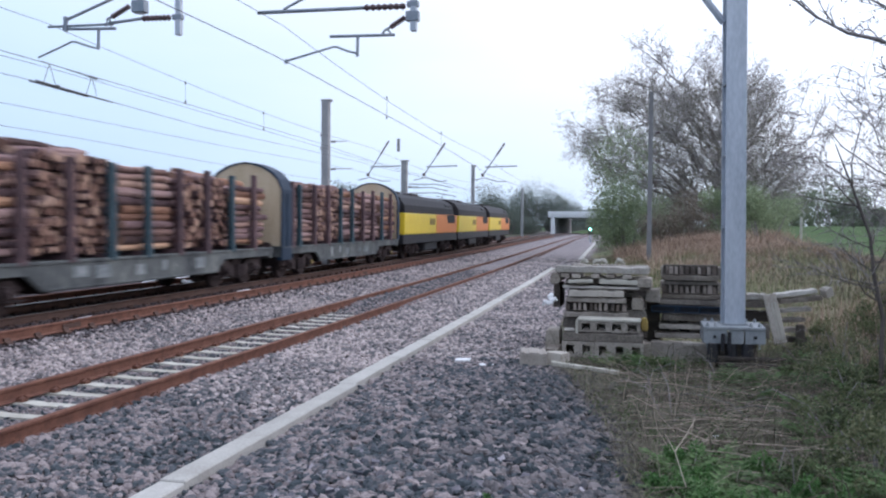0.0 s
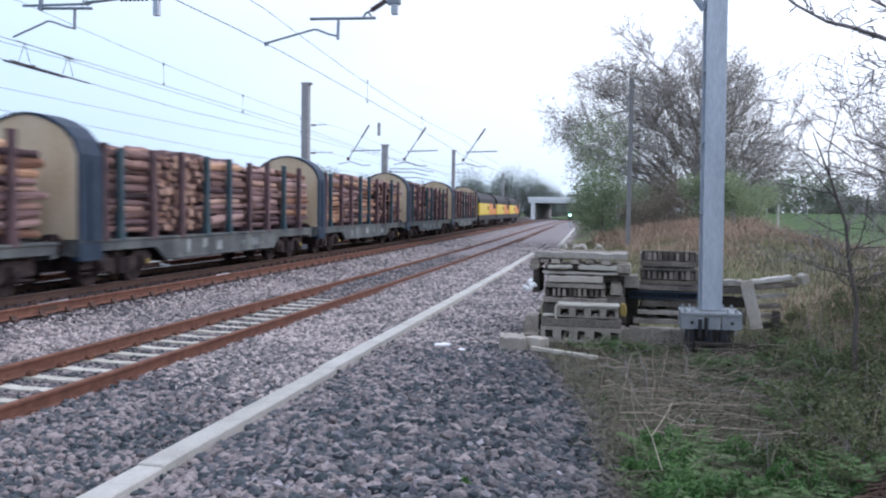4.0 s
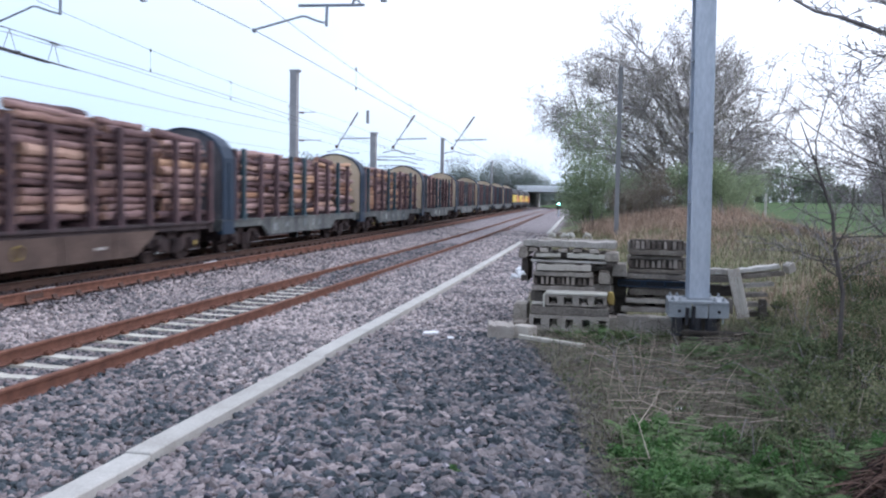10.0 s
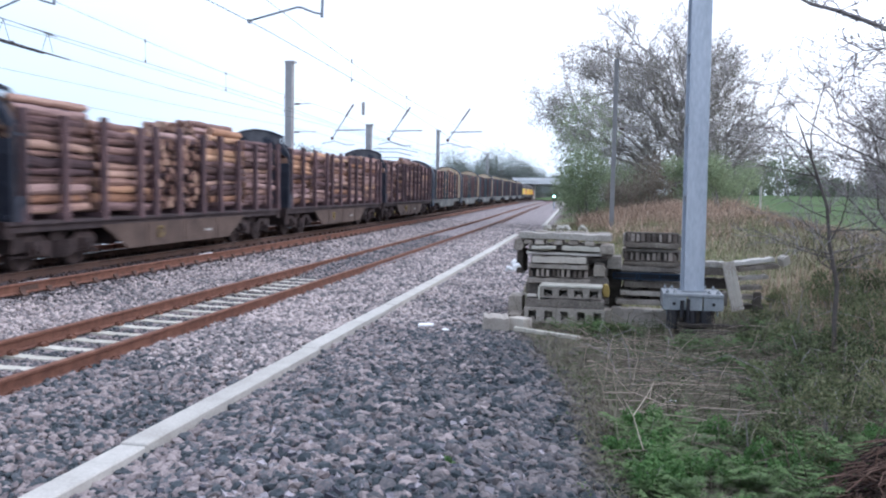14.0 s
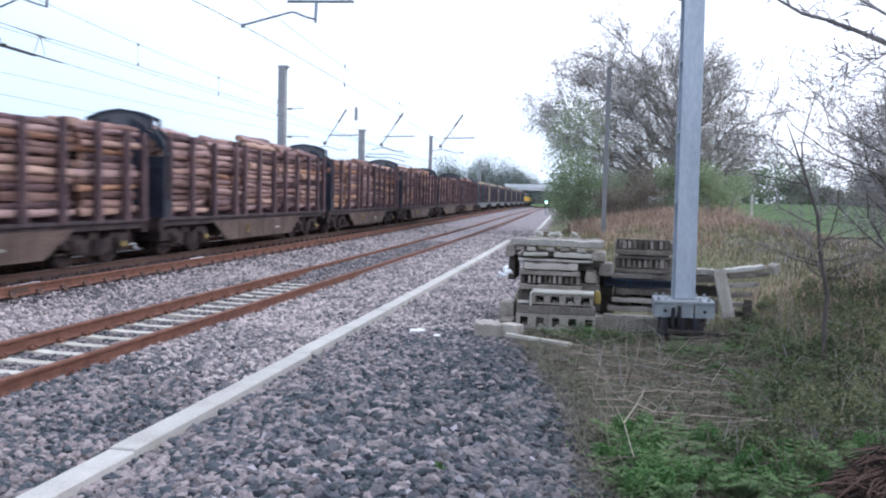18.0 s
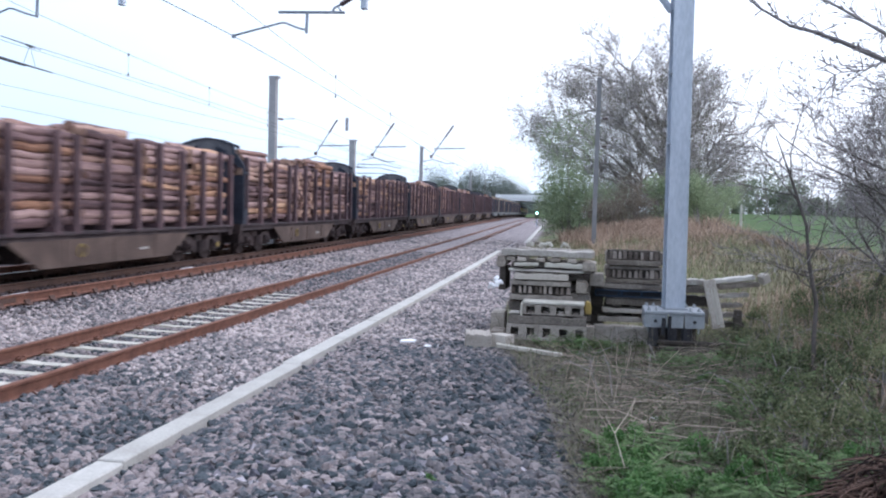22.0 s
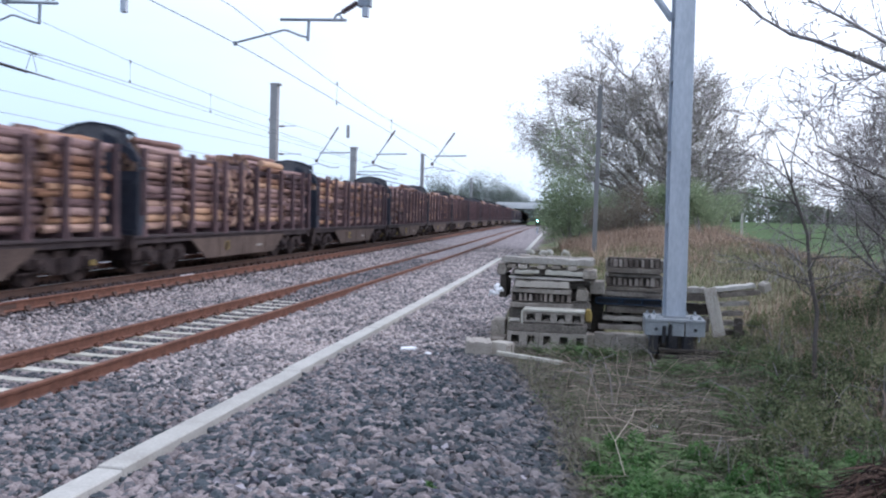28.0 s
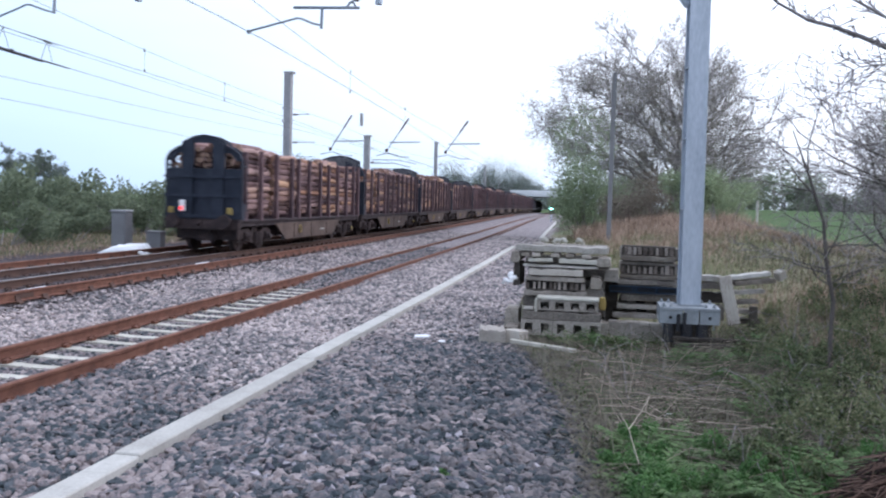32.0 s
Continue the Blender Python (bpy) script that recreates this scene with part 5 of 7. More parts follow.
# block added in a dark colour to paint the shadowed gap
beam(-0.02, 0.30, 16.5, 17.0, -0.25, 0.86, "concrete block coloured dark for the shade between the stacks", mat=TIMBER_SHADE)
beam(0.0, 0.28, 15.9, 16.4, 0.74, 0.98, LOW, mat=DIRTY_SHADED)
beam(-1.42, -0.27, 15.36, 15.66, 0.49, 0.595, LOW, mat=DIRTY_SHADED)
beam(-1.44, -0.10, 15.45, 15.9, 0.30, 0.485, LOW, mat=DIRTY_SHADED)
trough(-1.11, -0.06, 14.95, 15.32, 0.285, 0.47, 4, 0.15, SLEEPER)
beam(-1.36, -1.16, 14.95, 15.3, 0.285, 0.325, PALE, mat=TROUGH)
beam(-1.38, 0.02, 14.93, 15.34, 0.125, 0.28, "broad dirty concrete slab in the stack, darkened for shade", mat=DIRTY_SHADED)
trough(-1.38, 0.02, 14.88, 15.30, -0.16, 0.12, 5, 0.135)
beam(0.0, 0.13, 14.9, 15.2, -0.1, 0.14, "small pale concrete block end")
beam(-1.66, -1.40, 14.7, 15.3, -0.28, 0.0, "pale dusty concrete block beside the stack")
beam(-1.74, -1.46, 15.4, 16.0, -0.28, 0.24, "dusty concrete block beside the stack")
beam(0.13, 1.16, 15.85, 16.1, -0.32, 0.05, "broad smooth concrete slab under the stack", mat=DIRTY_SHADED)
beam(0.66, 1.06, 15.22, 15.4, 0.07, 0.135, "thin pale concrete offcut")
beam(-1.98, -1.55, 13.75, 14.15, -0.25, 0.09, "mossy broken concrete block beside the ballast", (3, 2, 12), DIRTY_SHADED)
beam(-1.56, -1.22, 13.9, 14.25, -0.25, 0.05, "mossy broken concrete block beside the ballast", (-4, 3, -20))
for z0, z1 in ((1.12, 1.36), (0.88, 1.08), (0.66, 0.84), (0.40, 0.62), (0.10, 0.36)):   # the rows behind
    for y in (16.75, 17.15):
        beam(0.32, 1.42, y, y + 0.28, z0, z1, LOW, mat=DIRTY_SHADED)
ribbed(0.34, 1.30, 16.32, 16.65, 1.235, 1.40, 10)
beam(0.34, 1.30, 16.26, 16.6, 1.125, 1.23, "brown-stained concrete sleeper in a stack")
beam(0.33, 1.30, 16.36, 16.65, 1.05, 1.12, LOW, mat=DIRTY_SHADED)
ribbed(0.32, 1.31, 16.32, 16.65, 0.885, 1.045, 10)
beam(0.29, 1.32, 16.25, 16.55, 0.79, 0.88, "brown-stained concrete sleeper in a stack")
beam(0.26, 1.40, 16.30, 16.6, 0.68, 0.785, LOW, mat=DIRTY_SHADED)
plate = thing("steel_channel", "blue-black steel channel wedged in the sleeper stack", "steel channel")
part("web", Build().box(0.13, 1.34, 16.2, 16.23, 0.545, 0.67), BLACK, plate)
for z in (0.55, 0.655):
    part("flange", Build().box(0.13, 1.34, 16.12, 16.2, z - 0.01, z + 0.01), BULK_BLUE, plate)
for x in (0.14, 0.56, 0.62, 0.98, 1.33):
    part("stiffener", Build().box(x - 0.014, x + 0.014, 16.13, 16.2, 0.56, 0.645), BULK_BLUE, plate)
beam(0.34, 1.36, 16.22, 16.5, 0.39, 0.53)
beam(0.28, 1.30, 16.2, 16.5, 0.235, 0.345)
beam(0.18, 1.28, 16.2, 16.5, 0.07, 0.185, "dirty, shade-darkened concrete sleeper low in the stack", mat=DIRTY_SHADED)
for x in (0.42, 0.72, 1.1):
    beam(x - 0.09, x + 0.09, 16.3, 17.6, 0.35, 0.385, "thin timber spacer in the stack", mat=TIMBER_SHADE)
    beam(x - 0.09, x + 0.09, 16.3, 17.6, 0.19, 0.23, "thin timber spacer in the stack", mat=TIMBER_SHADE)
b = Build().prism([(-0.05, 0.0), (0.05, 0.0), (0.06, 0.12), (0.03, 0.23), (-0.05, 0.24), (-0.08, 0.10)], 15.24, 15.34)
tagged(new("yellow_marker", b.mesh("yellow_marker", ORANGE_TAG, bevel=0.02)), "faded yellow marker block wedged in the stack", "marker").matrix_basis = pose(0.02, 0, 0.29)
beam(1.72, 2.16, 16.3, 16.6, 0.80, 0.93, PALE, mat=TROUGH)
beam(1.70, 2.2, 16.32, 16.62, 0.66, 0.795, LOW, mat=DIRTY_SHADED)
beam(1.6, 2.2, 16.4, 16.7, 0.40, 0.60, LOW, mat=TIMBER_SHADE)
beam(1.6, 2.2, 16.3, 16.62, 0.10, 0.38, LOW, mat=DIRTY_SHADED)
lean = thing("concrete_post", "grooved concrete post leaning on the stack", "concrete post", at=pose(2.31, 15.72, 0.10, -12, -12, 0))
part("shaft", Build().box(-0.105, 0.105, -0.05, 0.05, 0.0, 0.88), CONCRETE, lean, bevel=0.01)
for x in (0.0, 0.055):
    part("fin", Build().box(x - 0.009, x + 0.009, -0.068, -0.051, 0.05, 0.72), SLEEPER, lean)
for z, a, x0, x1, q in ((0.93, -8, 2.28, 2.98, TROUGH), (0.82, -6, 2.32, 3.04, None), (0.64, -6, 2.36, 2.86, TROUGH), (0.46, -4, 2.36, 2.78, DIRTY_SHADED), (0.28, -3, 2.3, 2.8, DIRTY_SHADED), (0.1, -2, 2.3, 2.8, TIMBER_SHADE)):
    beam(x0, x1, 16.1, 16.36, z - 0.02, z + 0.07, "weathered concrete sleeper slipped from the stack", (0, a, 6), q)
beam(3.10, 3.26, 16.3, 16.45, 0.90, 1.08, "broken concrete end with exposed stones", (8, -24, 30), CONCRETE)
beam(2.62, 2.76, 15.95, 16.1, 0.05, 0.42, "upright dark block with square openings", mat=TIMBER_SHADE)
for k, (x, z) in enumerate(((1.72, -0.22), (1.80, -0.12), (1.78, -0.03))):
    beam(x - 0.62, x + 0.62, 14.50 + 0.09 * k, 14.66 + 0.09 * k, z - 0.05, z + 0.03, "dark weathered timber sleeper lying by the mast", (0, 0.8, -3 + 4 * k), TIMBER_SHADE, "timber_sleeper")
b = Build().box(-0.52, 0.52, -0.05, 0.05, -0.03, 0.03)
tagged(new("timber_batten", b.mesh("timber_batten", SLEEPER, bevel=0.006)), "pale timber batten lying in the grass", "batten").matrix_basis = pose(-0.88, 13.35, -0.08, 0, 5, -4)
# pale scraps on the stack and on the ballast
rn = random.Random(5)
for k, (x, y, z) in enumerate(((-1.05, 15.62, 1.44), (-0.72, 15.6, 1.44), (-0.42, 15.65, 1.44), (-0.85, 15.58, 1.43), (-1.62, 15.3, 0.80), (-1.56, 15.2, 0.74), (-1.68, 15.25, 0.7))):
    b = Build().sweep([(-0.06, 0, 0), (-0.02, 0.02, 0.05), (0.04, -0.01, 0.07), (0.09, 0.02, 0.01)], [0.03, 0.045, 0.04, 0.02], 7)
    tagged(new("rubble", b.mesh("rubble", WHITE if k > 3 else SLEEPER)), "small pale lump of rubble on the stack", "rubble", group="rubble on the stacks").matrix_basis = pose(x, y, z, rn.uniform(-20, 20), rn.uniform(-20, 20), rn.uniform(0, 180))
for x, y, s, r in ((-2.97, 14.1, 1.0, 10), (-2.55, 13.6, 0.55, 60), (-2.42, 13.75, 0.4, 120), (0.8, 10.1, 0.45, 30)):
    b = Build().prism([(-0.13, -0.07), (0.1, -0.09), (0.15, 0.02), (0.04, 0.09), (-0.12, 0.06)], 0, 0.05, "z")
    ob = tagged(new("white_scrap", b.mesh("white_scrap", WHITE, bevel=0.008)), "white plastic scrap lying on the ground", "litter", group="white scraps")
    ob.matrix_basis = pose(x, y, ground_z(x, y) + 0.03, 4, -3, r) @ Matrix.Scale(s, 4)

for x, y, z, l, label in ((-11.05, 15.0, 0.14, 0.5, "white plastic strip lying between the rails"), (-11.2, 22.6, 0.14, 0.4, "white plastic strip lying between the rails")):
    b = Build().prism([(-0.05, 0), (0.06, 0), (0.05, 0.03), (-0.04, 0.035)], -l, l)
    tagged(new("white_scrap", b.mesh("white_scrap", WHITE, bevel=0.008)), label, "litter", group="white scraps").matrix_basis = pose(x, y, z, 0, 0, 3)
b = Build()
for k in range(5):
    b.sweep([(-0.9 + k * 0.1, -0.8 + 0.4 * k, 0), (-0.4, -0.7 + 0.4 * k, 0.10 + 0.03 * (k % 2)), (0.1, -0.75 + 0.4 * k, 0.13), (0.7 - 0.1 * k, -0.7 + 0.4 * k, 0.02)], [0.06, 0.2, 0.2, 0.05], 8)
tagged(new("white_sheet", b.mesh("white_sheet", WHITE, smooth=True)), "crumpled white sheet lying beyond the far rail", "sheet").matrix_basis = pose(-15.3, 26.0, 0.06, 0, 0, 10)

# ---- beyond the tracks ----
cab = thing("trackside_cabinet", "grey trackside cabinet at the edge of the scrub", "cabinet", at=pose(-17.9, 29.5, -0.15))
part("body", Build().box(-0.30, 0.30, -0.25, 0.25, 0, 1.5), MAST_BROWN, cab, bevel=0.02)
part("lid", Build().box(-0.33, 0.33, -0.28, 0.28, 1.5, 1.58), OLD_STEEL, cab, bevel=0.02)
part("door", Build().box(-0.25, 0.25, -0.275, -0.252, 0.12, 1.42), MAST_BROWN, cab, bevel=0.01)
side = thing("trackside_cabinet", "small low grey equipment box beside a cabinet", "cabinet", at=pose(-16.9, 30.2, -0.15))
part("body", Build().box(-0.3, 0.3, -0.2, 0.2, 0, 0.75), MAST_BROWN, side, bevel=0.02)
part("lid", Build().box(-0.33, 0.33, -0.23, 0.23, 0.75, 0.8), MAST_BROWN, side, bevel=0.01)

BRIDGE = material("pale bridge concrete", [(0.66, 0.68, 0.69), (0.76, 0.78, 0.79), (0.80, 0.82, 0.83)], 0.4, 0.9, 0.1, 5)
br = thing("road_bridge", "pale concrete bridge carrying a wide road over the tracks", "bridge", at=pose(-11.5, 230, 0))
part("deck", Build().box(-13.9, 26, 0, 55, 3.85, 4.55), BRIDGE, br, bevel=0.05)
part("parapet", Build().box(-13.9, 26, -0.2, 0.2, 4.55, 5.45), BRIDGE, br, bevel=0.03)
part("parapet", Build().box(-13.9, 26, 54.8, 55.2, 4.55, 5.45), BRIDGE, br, bevel=0.03)
for x in (-12.7, 9.6):
    part("pier", Build().prism([(x - 0.5, 0.2), (x + 0.5, 0.2), (x + 0.5, 54), (x - 0.5, 54)], -3, 3.85, "z"), BRIDGE, br, bevel=0.05)

sg = thing("colour_light_signal", "railway colour light signal showing green", "signal", at=pose(-6.9, 112, -0.3))
part("post", Build().tube((0, 0, 0), (0, 0, 1.6), 0.09, n=10), GALV, sg)
part("head", Build().box(-0.28, 0.28, -0.14, 0.14, 1.1, 2.5), BLACK, sg, bevel=0.03)
GREEN_LAMP = material("green signal lens", [(0.1, 0.8, 0.6), (0.1, 0.8, 0.6)], 3, 0.3, 0, 20)
GREEN_LAMP.node_tree.nodes["Principled BSDF"].inputs["Emission Color"].default_value = (0.35, 1.0, 0.85, 1)
GREEN_LAMP.node_tree.nodes["Principled BSDF"].inputs["Emission Strength"].default_value = 12
part("lens", Build().tube((0, -0.14, 1.75), (0, -0.2, 1.75), 0.14, n=14), GREEN_LAMP, sg, "lit green lens")
part("hood", Build().sweep([(0.16 * math.cos(a), -0.3, 1.75 + 0.16 * math.sin(a)) for a in np.linspace(0.2, 2.94, 9).tolist()], [0.02] * 9, 5), BLACK, sg)

post = thing("fence_post", "pale timber fence post at the edge of the field", "fence post", at=pose(13.25, 80, 0))
zf = ground_z(13.25, 80)
part("post", Build().box(-0.09, 0.09, -0.09, 0.09, zf - 0.3, 2.9), TROUGH, post, bevel=0.02)
for k in range(7):
    x = 20.5 + 5 * k
    z = ground_z(x, 86 + k)
    p2 = thing("fence_post", "weathered timber fence post at the edge of the field", "fence post", at=pose(x, 86 + k, z), group="fence posts along the field")
    part("post", Build().box(-0.07, 0.07, -0.07, 0.07, -0.2, 1.25), CONCRETE, p2)


# ---- trees, scrub and loose stones ----
def edge_x(y):
    return float(np.interp(y, [0, 6.5, 9.5, 13, 17, 40, 120], [0.45, 0.12, -0.28, -1.05, -1.6, -2.6, -2.8]))


def grow(b, tips, p, d, length, r, level, spec, rnd, fine=None):
    """One branch and, from it, the next ones. spec: for each level the number of shoots, their length, their spread and their lift."""
    n = 4 if level < 2 else 3
    pts, rad = [p], [r]
    q, e = p, d.normalized()
    for i in range(n):
        e = (e + Vector((rnd.gauss(0, 1), rnd.gauss(0, 1), rnd.gauss(0, 0.7) + 0.15)) * spec["wild"]).normalized()
        q = q + e * (length / n)
        pts.append(q); rad.append(r * (1 - 0.62 * (i + 1) / n))
    (fine if fine is not None and level > 2 else b).sweep(pts, rad, (8, 6, 5, 4, 3, 3)[min(level, 5)], cap=False)
    if level + 1 >= len(spec["n"]):
        tips.append((pts[-1], e)); tips.append((pts[-2], e))
        return
    count = spec["n"][level + 1]
    for k in range(count):
        f = spec["from"][level] + (1 - spec["from"][level]) * (k + rnd.random()) / count
        i = min(n - 1, int(f * n))
        s = pts[i].lerp(pts[i + 1], f * n - i)
        w = Vector((rnd.gauss(0, 1), rnd.gauss(0, 1), rnd.gauss(0, 1)))
        w = (w - e * w.dot(e)).normalized()
        c = (e * (1 - spec["spread"][level]) + w * spec["spread"][level] + Vector((0, 0, spec["lift"]))).normalized()
        grow(b, tips, s, c, length * spec["len"][level] * rnd.uniform(0.7, 1.15) * (1.15 - 0.45 * f), max(0.0055, r * spec["thin"] * (1 - 0.5 * f)), level + 1, spec, rnd, fine)


def leaves(at, n, spread, size, rnd, v=None, f=None):
    """Small folded leaves scattered round points."""
    v, f = ([], []) if v is None else (v, f)
    for _ in range(n):
        p, _e = at[rnd.randrange(len(at))]
        c = p + Vector((rnd.gauss(0, spread), rnd.gauss(0, spread), rnd.gauss(0, spread)))
        a = Vector((rnd.gauss(0, 1), rnd.gauss(0, 1), rnd.gauss(0, 1))).normalized() * size * rnd.uniform(0.6, 1.3)
        s = a.cross(Vector((rnd.gauss(0, 1), rnd.gauss(0, 1), rnd.gauss(0, 1)))).normalized() * size * 0.5
        k = len(v)
        v += [tuple(c - a), tuple(c + s + a * 0.1), tuple(c + a), tuple(c - s + a * 0.1)]
        f += [(k, k + 1, k + 2), (k, k + 2, k + 3)]
    return v, f


def tree(name, label, at, height, spec, seed, leaf_mat, leaf_n, leaf_spread, leaf_size, r=None, lean=(0, 0, 1), trunk=0.35, mat=None):
    rnd = random.Random(seed)
    t = thing(name, label, "tree", at=Matrix.Translation(at))
    b, tips, fine = Build(), [], Build()
    grow(b, tips, Vector((0, 0, -0.3)), Vector(lean), height * trunk, r or height * 0.028, 0, spec, rnd, fine)
    part("trunk", b, mat or OAK_BARK, t)
    tagged(part("brushwood", fine, TWIG, t), "mass of fine bare twigs", kind="stuff")
    if leaf_n:
        v, f = leaves(tips, leaf_n, leaf_spread, leaf_size, rnd)
        me = bpy.data.meshes.new("crown"); me.from_pydata(v, [], f); me.materials.append(leaf_mat); me.update()
        part("crown", me, None, t)
    return t




def dome_tree(name, label, at, fork, centre, radius, seed, limbs, subs, shoots, twigs, leaf_mat, leaf_n, leaf_size, r):
    """A broad tree whose limbs spread to fill a rounded, uneven crown."""
    rnd = random.Random(seed)
    t = thing(name, label, "tree", at=Matrix.Translation(at))
    b, fine, tips = Build(), Build(), []
    b.sweep([(0, 0, -0.5), (0.05, 0, fork * 0.5), (0, 0, fork), (0.12, 0.1, fork * 1.7), (-0.1, 0, fork * 2.5)], [r * 1.25, r, r * 0.85, r * 0.5, r * 0.2], 10)
    c = Vector(centre)

    def curve(p, q, up, r0, r1, n, into, sides):
        m = p.lerp(q, 0.5) + Vector((rnd.gauss(0, 0.10), rnd.gauss(0, 0.10), up)) * (q - p).length
        pts = []
        for i in range(n + 1):
            k = i / n
            pts.append(p * (1 - k) ** 2 + m * 2 * k * (1 - k) + q * k * k + Vector((rnd.gauss(0, 1), rnd.gauss(0, 1), rnd.gauss(0, 1))) * 0.026 * (q - p).length * (0 if i in (0, n) else 1))
        into.sweep(pts, [r0 + (r1 - r0) * i / n for i in range(n + 1)], sides, cap=False)
        return pts

    for a in range(limbs):
        az = 2.4 * a + rnd.uniform(-0.3, 0.3)
        el = math.asin(-0.45 + 1.39 * (a + 0.5) / limbs)
        d = Vector((math.cos(az) * math.cos(el), math.sin(az) * math.cos(el), math.sin(el)))
        reach = rnd.uniform(0.72, 0.90)
        q = c + Vector((d.x * radius[0], d.y * radius[1], d.z * radius[2])) * reach
        base = Vector((0.03, 0, fork * (0.6 + 1.75 * max(0.0, math.sin(el)) * rnd.uniform(0.75, 1.0))))
        main = curve(base, q, rnd.uniform(-0.06, 0.16), r * 0.26, 0.028, 7, b, 6)
        for _ in range(subs):
            k = rnd.uniform(0.38, 1.0)
            i = min(6, int(k * 7))
            p = main[i].lerp(main[i + 1], k * 7 - i)
            w = Vector((rnd.gauss(0, 1), rnd.gauss(0, 1), rnd.gauss(0.15, 1))).normalized()
            e = (w + (q - base).normalized() * 0.9).normalized()
            sub = curve(p, p + e * rnd.uniform(1.3, 2.9) * radius[0] / 8, 0.08, 0.05 * (1.2 - k * 0.6), 0.014, 4, b, 4)
            for _ in range(shoots):
                k2 = rnd.uniform(0.15, 1.0)
                i2 = min(3, int(k2 * 4))
                p2 = sub[i2].lerp(sub[i2 + 1], k2 * 4 - i2)
                e2 = (Vector((rnd.gauss(0, 1), rnd.gauss(0, 1), rnd.gauss(0.1, 1))).normalized() + e * 1.1).normalized()
                sh = curve(p2, p2 + e2 * rnd.uniform(0.5, 1.2) * radius[0] / 8, 0.05, 0.014, 0.008, 3, fine, 3)
                tips.append((sh[-1], e2)); tips.append((sh[2], e2))
                for _ in range(twigs):
                    p3 = sh[rnd.randrange(1, 4)]
                    e3 = (Vector((rnd.gauss(0, 1), rnd.gauss(0, 1), rnd.gauss(0, 1))).normalized() + e2 * 0.7).normalized()
                    q3 = p3 + e3 * rnd.uniform(0.22, 0.6) * radius[0] / 8
                    fine.sweep([p3, p3.lerp(q3, 0.5) + Vector((0, 0, 0.02)), q3], [0.008, 0.0065, 0.0045], 3, cap=False)
                    tips.append((q3, e3))
    part("trunk", b, OAK_BARK, t)
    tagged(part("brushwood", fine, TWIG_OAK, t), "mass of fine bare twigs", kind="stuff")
    v, f = leaves(tips, leaf_n, 0.10, leaf_size, rnd)
    me = bpy.data.meshes.new("crown"); me.from_pydata(v, [], f); me.materials.append(leaf_mat); me.update()
    part("crown", me, None, t)
    return t


dome_tree("oak_tree", "large bare oak tree with buds just opening on the bank", (4.5, 58, 0.6), 3.0, (-1.5, 0, 6.6), (8.3, 7.4, 6.8), 4, 34, 13, 7, 6, BUD, 60000, 0.05, 0.36)
THORN = {"n": [1, 8, 6, 5, 4], "from": [0.15, 0.15, 0.15, 0.15], "spread": [0.5, 0.5, 0.55, 0.55], "len": [0.8, 0.62, 0.6, 0.55], "lift": 0.07, "thin": 0.5, "wild": 0.26}
TANGLED = "bare hawthorn with tangled twigs at the edge of the verge"
def thin_thorn():
    """The slim dark stem that leans over the brambles."""
    rnd = random.Random(31)
    t = thing("hawthorn_tree", "thin bare hawthorn with a dark leaning stem", "tree", at=pose(3.02, 12.0, ground_z(3.02, 12.0)))
    b, tips, fine = Build(), [], Build()
    pts = [Vector(p) for p in ((0, 0, -0.1), (-0.04, 0, 0.6), (-0.02, 0.02, 1.05), (-0.14, 0.02, 1.6), (-0.20, 0, 2.1), (-0.40, 0.05, 2.7), (-0.62, 0.1, 3.3))]
    b.sweep(pts, [0.036, 0.031, 0.029, 0.026, 0.022, 0.016, 0.006], 7)
    spec = {"n": [1, 1, 1, 5, 4], "from": [0, 0, 0.2, 0.2], "spread": [0, 0, 0.5, 0.5], "len": [0, 0, 0.5, 0.55], "lift": 0.08, "thin": 0.5, "wild": 0.16}
    for _ in range(17):
        k = rnd.uniform(2.2, 5.9)
        p = pts[int(k)].lerp(pts[int(k) + 1], k - int(k))
        grow(b, tips, p, Vector((rnd.gauss(0, 1), rnd.gauss(0, 0.6), rnd.uniform(0.1, 0.9))), rnd.uniform(0.5, 1.15), 0.011, 2, spec, rnd, fine)
    part("trunk", b, STEM_DARK, t)
    tagged(part("brushwood", fine, TWIG, t), "mass of fine bare twigs", kind="stuff")
    v, f = leaves(tips, 300, 0.05, 0.016, rnd)
    me = bpy.data.meshes.new("crown"); me.from_pydata(v, [], f); me.materials.append(BUD); me.update()
    part("crown", me, None, t)


thin_thorn()
thorns = [tree("hawthorn_tree", TANGLED, (5.2, 13.4, 0.5), 7.6, THORN, 15, BUD, 900, 0.10, 0.02, r=0.05, lean=(-0.22, 0.1, 1), trunk=0.5, mat=STEM_DARK),
          tree("hawthorn_tree", TANGLED, (7.0, 17.5, 0.7), 7.8, THORN, 23, BUD, 900, 0.10, 0.022, r=0.055, lean=(-0.12, 0.1, 1), trunk=0.45, mat=STEM_DARK),
          tree("hawthorn_tree", TANGLED, (8.4, 24.0, 0.9), 6.0, THORN, 29, BUD, 900, 0.10, 0.025, r=0.06, lean=(-0.1, 0, 1), trunk=0.42, mat=STEM_DARK)]
